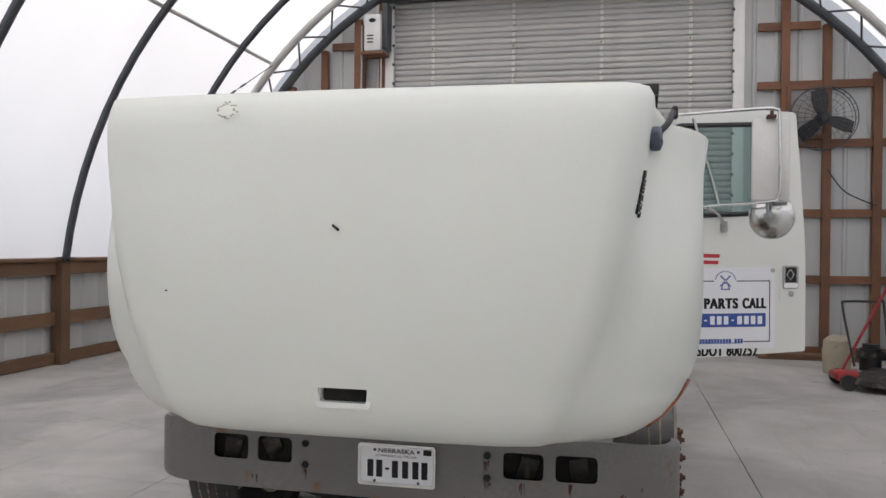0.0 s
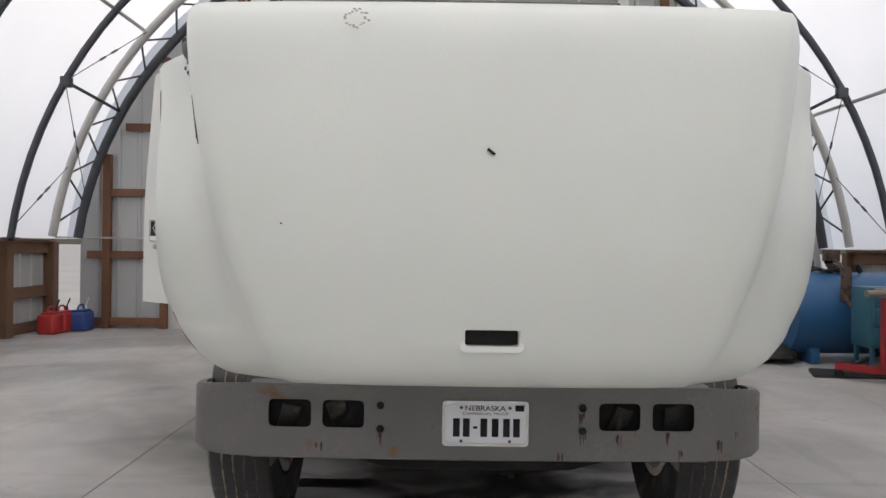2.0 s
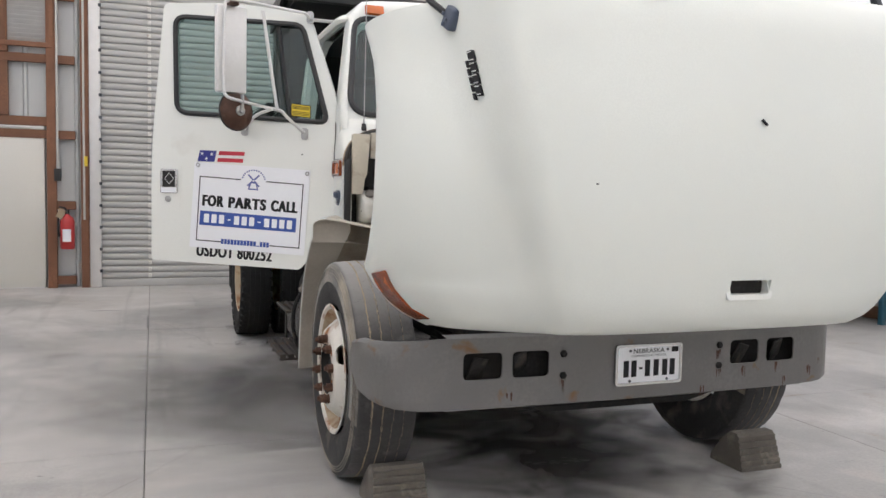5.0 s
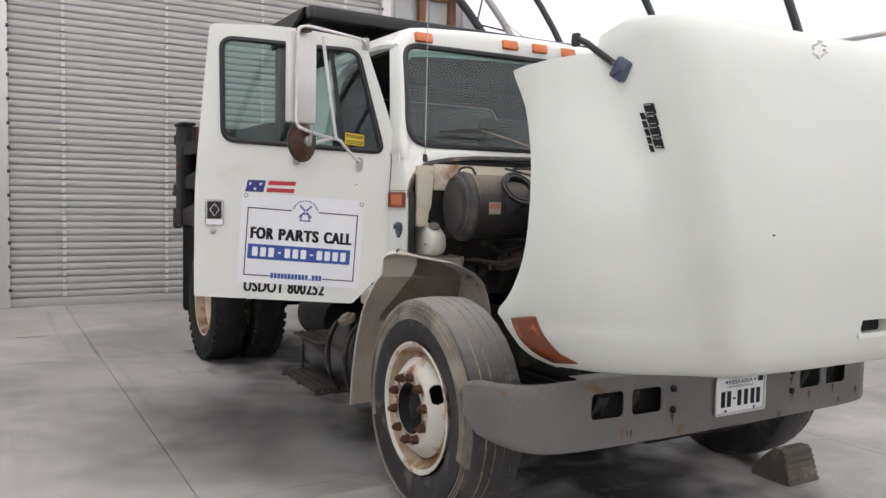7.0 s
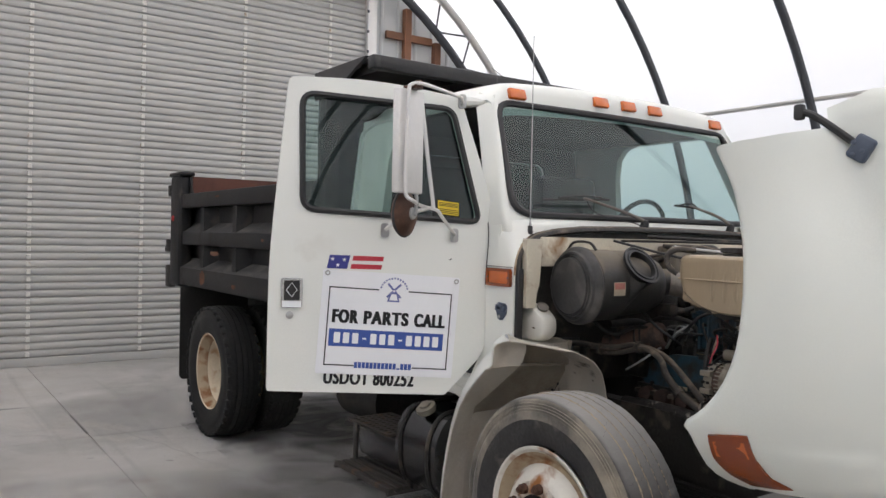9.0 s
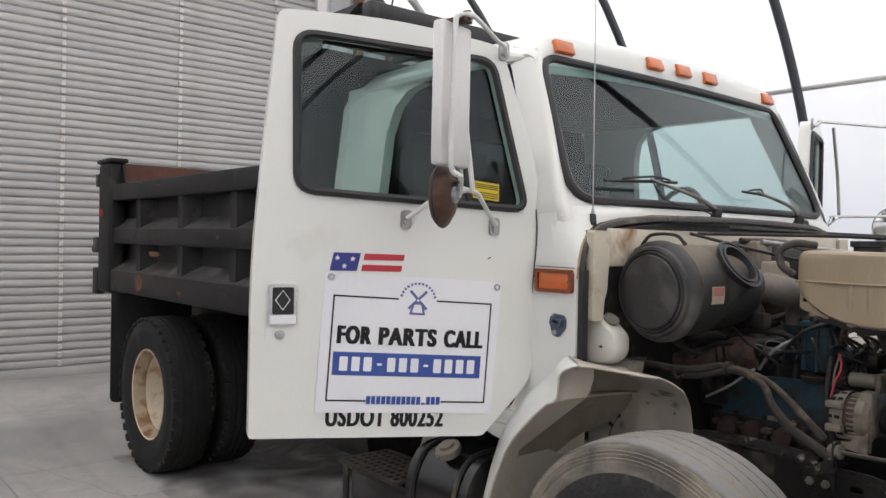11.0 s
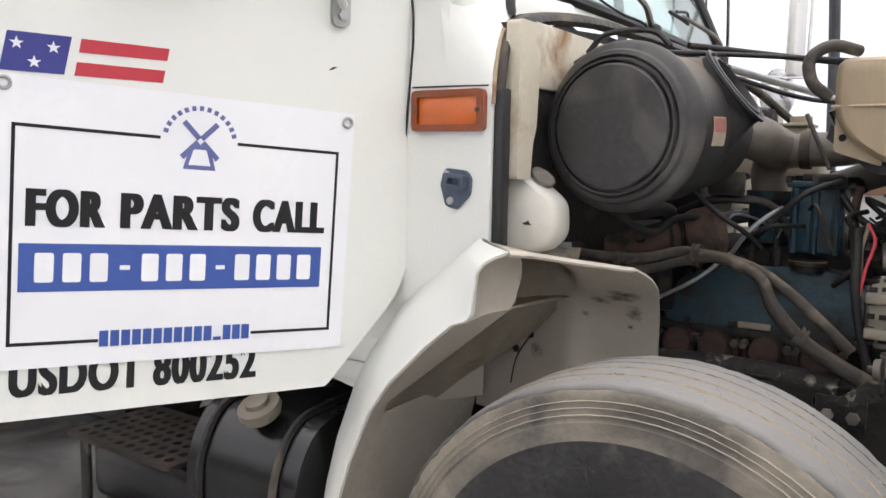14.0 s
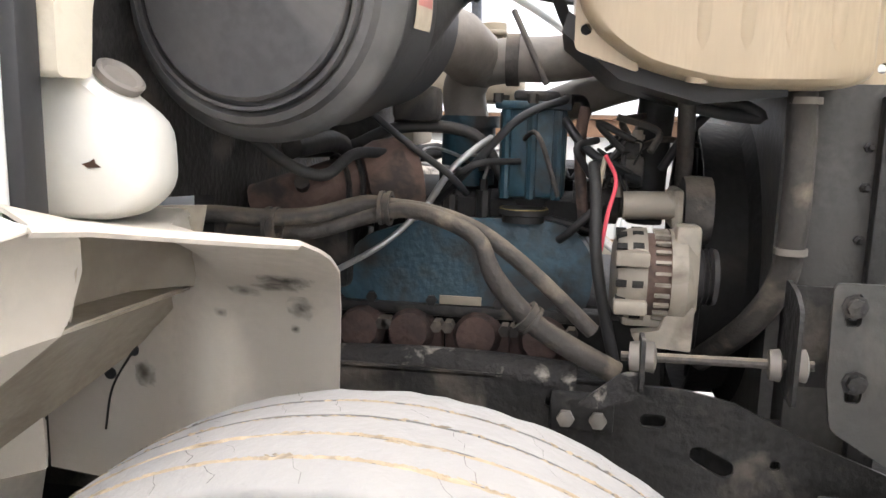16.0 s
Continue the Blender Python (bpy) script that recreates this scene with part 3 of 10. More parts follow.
for y in HOOPS:
    bm = B()
    tube(bm, hoop(RA, y, A0 - 0.005, math.pi - A0 + 0.005, 44), 0.048, 10, 0)
    h = thing("hoop_frame", (XB, y, 1.3), "dark grey steel tube hoop carrying the fabric cover", "roof frame", "hoop frames")
    part("tube", bm, M_ARCH, h)
    for s in (-1, 1):
        bm = B()
        box(bm, XB + s * 5.76 - 0.09, XB + s * 5.76 + 0.09, y - 0.09, y + 0.09, 1.3, 1.315, 0.004)
        part("foot_plate", bm, M_ARCH, h)
        if abs(y - 10.36) > 0.01:
            continue
        a = math.pi / 2 + s * (math.pi / 2 - 0.51)
        bm = B()
        cyl(bm, (XB + RA * math.cos(a) - 0.0, y, ZA + RA * math.sin(a)), (XB + (RA - 0.1) * math.cos(a), y, ZA + (RA - 0.1) * math.sin(a)), 0.03, 8)
        box(bm, XB + (RA - 0.02) * math.cos(a) - 0.07, XB + (RA - 0.02) * math.cos(a) + 0.07, y - 0.055, y + 0.055, ZA + (RA - 0.02) * math.sin(a) - 0.07, ZA + (RA - 0.02) * math.sin(a) + 0.07, 0.02)
        part("clamp", bm, M_ARCH, h)

# end truss: pale outer chord, dark wall chord and web
et = thing("end_truss", (XB, 11.4, 1.3), "end truss with pale front chord and dark web struts", "roof frame")
bm = B()
tube(bm, hoop(5.70, 11.25, A0 + 0.01, math.pi - A0 - 0.01, 44), 0.058, 10, 0)
part("front_chord", bm, M_ARCHP, et, "pale galvanised chord")
bm = B()
tube(bm, hoop(5.50, 11.60, A0 + 0.012, math.pi - A0 - 0.012, 44), 0.065, 10, 0)
part("rear_chord", bm, M_ARCH, et)
NW = 44
for k in range(NW):
    a = A0 + 0.04 + (math.pi - 2 * A0 - 0.08) * k / NW
    b = A0 + 0.04 + (math.pi - 2 * A0 - 0.08) * (k + 1) / NW
    p, q = (5.70, 11.25), (5.50, 11.60)
    if k % 2:
        p, q = q, p
    bm = B()
    cyl(bm, (XB + p[0] * math.cos(a), p[1], ZA + p[0] * math.sin(a)), (XB + q[0] * math.cos(b), q[1], ZA + q[0] * math.sin(b)), 0.015, 6)
    part("strut", bm, M_ARCH, et)
for s in (-1, 1):
    for (ra, ya, aa), (rb, yb, ab), w, nm in (((RA, 10.36, 0.51), (5.50, 11.6, 0.50), 0.022, "brace"), ((RA, 10.36, 0.51), (5.50, 11.6, 0.25), 0.006, "cable"), ((RA, 10.36, 0.51), (5.7, 11.25, 0.72), 0.006, "cable"), ((5.7, 11.25, 0.33), (RA, 10.36, 0.16), 0.006, "cable")):
        f = lambda r, y, a: Vector((XB + s * r * math.cos(a), y, ZA + r * math.sin(a)))
        bm = B()
        p, q = f(ra, ya, aa), f(rb, yb, ab)
        cyl(bm, p, q, w, 6)
        if nm == "cable":
            for t in (0.42, 0.55):
                c = p.lerp(q, t)
                d = (q - p).normalized() * 0.05
                cyl(bm, c - d, c + d, 0.016, 6)
        part(nm, bm, M_ARCH, et)

# purlin lines under the cover
for s in (-1, 1):
    for a in ((0.706,) if s < 0 else (0.482,)):
        bm = B()
        p = Vector((XB + s * 5.835 * math.cos(a), 0, ZA + 5.835 * math.sin(a)))
        cyl(bm, (p.x, -9.0, p.z), (p.x, 11.6, p.z), 0.026, 8)
        tagged(part("purlin", bm, M_ARCHP), "pale steel purlin tube running along the cover", "roof frame", "purlins")

# ---- side walls: posts, rails, sheet ----
POSTS = [11.58] + [10.36 - 1.93 * k for k in range(0, 11)]
def ribbed(bm, p0, along, length, z0, ztop, pitch=0.30, depth=0.022, out=(0, 1, 0)):
    """Ribbed metal sheet; ztop(s) gives the height of its upper edge."""
    along, out = Vector(along), Vector(out)
    ss = []
    k = 0
    while k * pitch < length:
        for d, o in ((0.0, 0), (pitch - 0.07, 0), (pitch - 0.05, 1), (pitch - 0.02, 1)):
            s = k * pitch + d
            if s < length:
                ss.append((s, o))
        k += 1
    ss.append((length, 0))
    lo, hi = [], []
    for s, o in ss:
        p = Vector(p0) + along * s + out * (-o * depth)
        lo.append((p.x, p.y, z0))
        hi.append((p.x, p.y, max(z0 + 0.01, ztop(s))))
    sheet(bm, [lo, hi])


for s, nm in ((-1, "wall_west"), (1, "wall_east")):
    xw = XB + s * 5.86
    w = thing(nm, (xw, 0, 0), "low timber-framed side wall clad in grey ribbed sheet", "wall", kind="structure")
    ys = [-10.0] + sorted(POSTS)
    for a, b in zip(ys, ys[1:]):
        bm = B()
        ribbed(bm, (xw + s * 0.06, a, 0), (0, 1, 0), b - a, 0.0, lambda q: 1.27, out=(s, 0, 0))
        part("panel", bm, M_SHEET, w, smooth=0)
        for z0, z1, d in ((0.01, 0.15, 0.04), (0.48, 0.64, 0.04), (1.10, 1.26, 0.045)):
            bm = B()
            x0, x1 = sorted((xw - s * d, xw + s * 0.02))
            box(bm, x0, x1, a + 0.085, b - 0.085, z0, z1, 0.004)
            part("rail", bm, M_WOODB, w, smooth=0)
        bm = B()
        x0, x1 = sorted((xw - s * 0.10, xw + s * 0.14))
        box(bm, x0, x1, a + 0.002, b - 0.002, 1.262, 1.30, 0.004)
        part("cap_board", bm, M_WOODB, w, smooth=0)
    for y in POSTS:
        bm = B()
        x0, x1 = sorted((xw - s * 0.12, xw + s * 0.03))
        box(bm, x0, x1, y - 0.08, y + 0.08, 0.0, 1.26, 0.006)
        part("post", bm, M_WOODB, w, smooth=0)

# ---- rear wall ----
rear = thing("wall_rear", (XB, YW, 0), "gable wall of grey ribbed sheet on red-brown timber framing", "wall", kind="structure")
def arch_z(x, r=5.53):
    d = r * r - (x - XB) ** 2
    return ZA + math.sqrt(d) if d > 0 else 0.0


DX0, DX1, DZ = -3.43, 1.585, 5.22
x = XB - 5.5
while x < XB + 5.5:
    w = 0.9
    if x < DX0 < x + w:
        w = DX0 - x
    if DX0 <= x + 0.001 and x < DX1 - 0.01:
        w = min(0.9, DX1 - x)
        bm = B()
        ribbed(bm, (x, YW + 0.10, 0), (1, 0, 0), w, DZ, lambda q, x=x: arch_z(x + q) + 0.1, out=(0, 1, 0))
    else:
        bm = B()
        ribbed(bm, (x, YW + 0.10, 0), (1, 0, 0), w, 0.0, lambda q, x=x: arch_z(x + q) + 0.1, out=(0, 1, 0))
    part("panel", bm, M_SHEET, rear, smooth=0)
    x += w
MD0, MD1, MDZ = -5.02, -4.07, 2.10
STUDS = [-5.93, -5.08, -3.985, -3.585, 2.25, 2.79, 3.43, 4.1]
for sx in STUDS:
    bm = B()
    z0 = 0.0
    box(bm, sx - 0.055, sx + 0.055, YW - 0.03, YW + 0.07, z0, arch_z(sx, 5.47), 0.004)
    part("stud", bm, M_WOOD, rear, smooth=0)
for z in (0.10, 1.085, 2.0, 2.965, 3.78, 4.60):
    half = math.sqrt(max(0, 5.45 ** 2 - (z - ZA) ** 2))
    for a, b in ((XB - half, DX0 - 0.22), (DX1 + 0.25, XB + half)):
        segs = [a] + [q for q in STUDS if a < q < b] + [b]
        for p, q in zip(segs, segs[1:]):
            if z < 2.0 and p > MD0 - 0.2 and q < MD1 + 0.2:
                continue
            if q - p < 0.2:
                continue
            bm = B()
            box(bm, p + 0.055, q - 0.055, YW + 0.0, YW + 0.06, z - 0.055, z + 0.055, 0.004)
            part("girt", bm, M_WOOD, rear, smooth=0)
for z0, z1 in ((2.225, 2.905), (3.025, 3.72), (3.84, arch_z(-4.53, 5.45))):
    bm = B()
    box(bm, -4.585, -4.475, YW - 0.03, YW + 0.06, z0, z1, 0.004)
    part("stud", bm, M_WOOD, rear, smooth=0)
bm = B()
box(bm, MD0 - 0.1, MD1 + 0.1, YW - 0.012, YW + 0.06, MDZ + 0.004, MDZ + 0.12, 0.004)
part("door_header", bm, M_WOOD, rear, smooth=0)

# small door in the rear wall
d1 = thing("door_1", (-4.55, YW, 0), "closed cream-painted steel door in a timber frame", "door", kind="structure")
bm = B()
box(bm, MD0, MD1, YW + 0.01, YW + 0.055, 0.012, MDZ - 0.03, 0.004)
part("leaf", bm, M_DOORW, d1)
bm = B()
box(bm, MD0, MD1, YW - 0.005, YW + 0.06, 0.0, 0.012, 0.002)
box(bm, MD0, MD1, YW - 0.008, YW + 0.06, MDZ - 0.03, MDZ, 0.003)
part("threshold", bm, M_ALU, d1)
bm = B()
cyl(bm, (MD0 + 0.09, YW + 0.01, 0.98), (MD0 + 0.09, YW - 0.05, 0.98), 0.012, 8)
lathe(bm, (MD0 + 0.09, YW - 0.05, 0.98), (0, -1, 0), [(0, 0.012), (0.005, 0.026), (0.03, 0.026), (0.04, 0.0)], 12)
part("door_knob", bm, M_STEEL, d1)

# roll-up door
rd = thing("door_2", (-0.93, YW, 0), "closed grey steel roll-up door of narrow slats", "door", kind="structure")
P = 0.0872
bm = B()
prof = [(0.012, 0.0), (0.012, 0.004), (-0.004, 0.010), (-0.010, 0.020), (-0.013, 0.042), (-0.011, 0.064), (-0.004, 0.076), (0.010, 0.081), (0.012, P)]
sheet(bm, [[(DX0 + 0.02, YW + 0.06 + a, b) for a, b in prof], [(DX1 - 0.02, YW + 0.06 + a, b) for a, b in prof]])
bmesh.ops.translate(bm, verts=bm.verts[:], vec=(0, 0, 0.10))
slat = part("slat", bm, M_SLAT, rd, smooth=60)
for k in range(1, 60):
    again(slat, Matrix.Translation((0, 0, P * k)))
bm = B()
box(bm, DX0 + 0.02, DX1 - 0.02, YW + 0.03, YW + 0.075, 0.0, 0.10, 0.006)
part("bottom_bar", bm, M_SLAT, rd)
bm = B()
for k in range(0, 60):
    z = 0.10 + P * k
    box(bm, -0.024, 0.024, YW + 0.030, YW + 0.052, z + 0.012, z + 0.070, 0.006, seg=1)
bmesh.ops.translate(bm, verts=bm.verts[:], vec=(-2.795, 0, 0))
clip = part("clip_row", bm, M_CLIP, rd, "pale riveted clips")
for x in (-1.555, -0.262, 0.985):
    again(clip, Matrix.Translation((x + 2.795, 0, 0)))
for x0, x1 in ((DX0 - 0.12, DX0 + 0.03), (DX1 - 0.03, DX1 + 0.12)):
    bm = B()
    box(bm, x0, x1, YW - 0.03, YW + 0.04, 0, DZ + 0.1, 0.006)
    g = part("guide", bm, M_ALU, rd)
    bm = B()
    for k in range(18):
        z = 0.2 + k * 0.29
        xx = x1 if x0 < -1 else x0
        box(bm, xx - 0.018, xx + 0.018, YW - 0.045, YW - 0.028, z, z + 0.04, 0.004, seg=1)
    part("guide_bolts", bm, M_ARCH, g)
bm = B()
box(bm, DX0 - 0.15, DX1 + 0.15, YW - 0.35, YW + 0.02, DZ, DZ + 0.45, 0.03)
part("roll_housing", bm, M_ARCH, rd)
bm = B()
box(bm, DX0 - 0.14, DX1 + 0.14, YW + 0.0, YW + 0.09, DZ + 0.45, DZ + 0.6, 0.004)
part("header", bm, M_WOOD, rear, smooth=0)

# ---- the truck ----
truck = thing("dump_truck", (XC, 5.5, 0), "white dump truck, hood tilted forward, both cab doors open", "truck")


def lerp(z, zs, vs_):
    return float(np.interp(z, zs, vs_))


# tilted hood: front panel, side shoulders, fenders
HZ = [0.80, 0.845, 0.88, 0.93, 0.99, 1.10, 1.25, 1.45, 1.60, 1.75, 1.80, 1.85, 1.90, 2.06]
HZW = [0.78, 0.80, 0.815, 0.829, 0.845, 0.86, 0.872, 0.905, 0.94, 0.983, 1.03, 1.10, 1.165, 1.345, 1.60, 1.75, 1.80, 1.85, 1.90, 2.06]
HWF = [0.86, 0.89, 0.92, 0.95, 0.98, 1.005, 1.022, 1.06, 1.09, 1.118, 1.143, 1.154, 1.159, 1.163, 1.160, 1.162, 1.168, 1.178, 1.185, 1.18]
HWH = [0.58, 0.60, 0.62, 0.65, 0.685, 0.725, 0.785, 0.84, 0.87, 0.90, 0.908, 0.914, 0.92, 0.945]
HYF = [2.66, 2.56, 2.50, 2.462, 2.445, 2.42, 2.40, 2.395, 2.40, 2.415, 2.42, 2.425, 2.43, 2.50]
HZR = [0.80, 0.815, 0.83, 0.87, 0.92, 0.985, 1.004, 1.018, 1.032, 1.06, 1.09, 1.13, 1.18, 1.25, 1.30, 1.36, 1.45, 1.55, 1.62, 1.70, 1.765, 1.82, 1.875, 2.06]
HYR = [3.00, 3.09, 3.15, 3.168, 3.170, 3.168, 3.174, 3.184, 3.176, 3.135, 3.098, 3.062, 3.028, 2.996, 2.983, 2.973, 2.968, 2.970, 2.977, 2.992, 3.01, 3.032, 3.056, 3.06]


def hood_point(j, z):
    """Point of column j (0 middle to 1 rear edge of the fender) at height z, right half."""
    wf, wh, yf, yr = lerp(z, HZW, HWF), lerp(z, HZ, HWH), lerp(z, HZ, HYF), lerp(z, HZR, HYR)
    top = max(0.0, min(1.0, (z - 1.80) / 0.12))
    k = [(0, 0, 0), (0.35, 0, 0.004)]
    cr = lerp(z, [0.85, 1.37, 1.9], [0.47, 0.60, 0.65])
    U = [0.0, 0.084, 0.32, cr - 0.05, cr - 0.008, cr + 0.008, cr + 0.05, wh - 0.055, wh - 0.012, wh + 0.022, wh + 0.042, wh + lerp(z, [1.4, 1.8], [0.075, 0.054])]
    Y = [0.0, 0.0, 0.004, 0.010, 0.0118, 0.0132, 0.0178, 0.034, 0.058, 0.11, 0.195, lerp(z, [1.4, 1.8], [0.285, 0.325])]
    sh = U[-1]
    low = lerp(z, [0.95, 1.25], [1.0, 0.0])
    U += [sh + (wf - sh) * (q + (p - q) * low) for q, p in zip((0.25, 0.52, 0.76, 0.90, 0.975, 1.0), (0.34, 0.61, 0.80, 0.91, 0.965, 0.99))]
    kk = lerp(z, [0.85, 1.0, 1.3, 1.6, 1.75], [0.36, 0.48, 0.66, 0.88, 1.0])
    ys = [yf + (q if n < 7 else 0.022 + (q - 0.022) * kk) for n, q in enumerate(Y)]
    base = ys[-1]
    ys += [base + (yr - 0.02 - base) * q for q in (0.15, 0.29, 0.45, 0.63, 0.82, 0.93)]
    U += [wf, wf, wf - 0.012, wf - 0.05]
    ys += [yr - 0.012, yr - 0.004, yr + 0.010, yr + 0.004]
    i = min(int(j), len(U) - 1)
    return U[i], ys[i]


NJ = 22
def hood_top(j):
    return float(np.interp(j, [0, 8, 9, 10, 11, 12, 15, 17, 21], [1.990, 1.990, 1.990, 1.988, 1.976, 1.928, 1.902, 1.892, 1.88]))


def hood_bot(j):
    return float(np.interp(j, [0, 8, 12, 16, 19, 21], [0.845, 0.845, 0.838, 0.824, 0.816, 0.816]))


def hood_heights(j):
    zb, zt = hood_bot(j), hood_top(j)
    zs = [zb, zb + 0.008, zb + 0.02, zb + 0.042, zb + 0.075, 0.965, 0.985, 1.003, 1.018, 1.037, 1.06, 1.09, 1.13, 1.18]
    zs += [1.18 + (zt - 0.02 - 1.18) * q / 13 for q in range(1, 14)] + [zt - 0.008 + 0.034 * max(0.0, min(1.0, (12 - j) / 3)), zt + 0.043 * max(0.0, min(1.0, (12 - j) / 3))]
    return zs


bm = B()
grid = []
for jj in range(-(NJ - 1), NJ):
    j, s = abs(jj), (-1 if jj < 0 else 1)
    col = []
    zs = hood_heights(j)
    for i, z in enumerate(zs):
        u, y = hood_point(j, z)
        if i == 0 and j < 17:
            y += 0.20 * min(1.0, (17 - j) / 6)
        roll = max(0.0, min(1.0, (12 - j) / 3))
        if i == len(zs) - 1:
            y += 0.125 * roll
        if i == len(zs) - 2:
            y += 0.014 * roll
        col.append((XC + s * u, y, z))
    grid.append(col)
V = sheet(bm, grid)
slot_faces = []
bm.verts.ensure_lookup_table()
for f in bm.faces:
    c = f.calc_center_median()
    if abs(c.x - XC) < 0.084 and 0.985 < c.z < 1.037 and c.y < 2.7:
        slot_faces.append(f)
bmesh.ops.delete(bm, geom=slot_faces, context="FACES")
hood = part("hood", bm, M_HOOD, truck, "white fibreglass hood tilted forward, lightly scuffed", smooth=62)
sol = hood.modifiers.new("thickness", "SOLIDIFY")
sol.thickness, sol.offset = 0.012, 0.0

bm = B()
yf = 2.44
o = [(XC - 0.095, 0.968), (XC + 0.095, 0.968), (XC + 0.095, 1.043), (XC - 0.095, 1.043)]
i_ = [(XC - 0.080, 0.987), (XC + 0.080, 0.987), (XC + 0.080, 1.035), (XC - 0.080, 1.035)]
plate(bm, rounded(o, 0.02), [rounded(i_, 0.010)], lambda a, b, t: (a, yf - 0.004 + t + (0.010 if b > 1.0 else 0.0), b), 0.05)
part("slot_frame", bm, M_PAINT, hood)
# solid black box behind the open slot, its inner shade put into the colour
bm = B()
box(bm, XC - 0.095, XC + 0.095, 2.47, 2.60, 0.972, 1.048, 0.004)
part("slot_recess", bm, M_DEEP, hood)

# marks on the hood
bm = B()
for k, (du, dz, l, a) in enumerate(((0, 0, 0.016, 0.6), (0.008, -0.006, 0.010, 0.2))):
    cyl(bm, (-0.885 + du - l * 0.5, 2.388, 1.56 + dz + l * 0.4), (-0.885 + du + l * 0.5, 2.388, 1.56 + dz - l * 0.4), 0.0045, 6)
part("paint_chip", bm, M_INK, hood, "small dark chip")
for x, z in ((-1.493, 1.343), (-0.461, 1.848)):
    bm = B()
    y = hood_point(4 if x < -1 else 3, z)[1]
    cyl(bm, (x, y - 0.009, z), (x, y + 0.02, z), 0.0028, 6)
    part("paint_chip", bm, M_INK, hood)
rnd = random.Random(4)
bm = B()
for k in range(26):
    a = k / 26 * 2 * math.pi + rnd.uniform(-0.1, 0.1)
    r = 0.030 + rnd.uniform(-0.006, 0.008)
    if rnd.random() < 0.2:
        continue
    c = (-1.284 + 1.05 * r * math.cos(a), 2.4215, 1.95 + r * 0.8 * math.sin(a))
    box(bm, c[0] - 0.004, c[0] + 0.004, c[1], c[1] + 0.004, c[2] - 0.002, c[2] + 0.002, 0, seg=1)
part("scuff_ring", bm, M_LINER, hood, "round grey scuff mark")

# amber turn signals at the lower fender corners
def hood_side(y, z):
    """Half width of the fender at depth y and height z."""
    p = [hood_point(j, z) for j in range(11, 20)]
    return float(np.interp(y, [q[1] for q in p], [q[0] for q in p]))


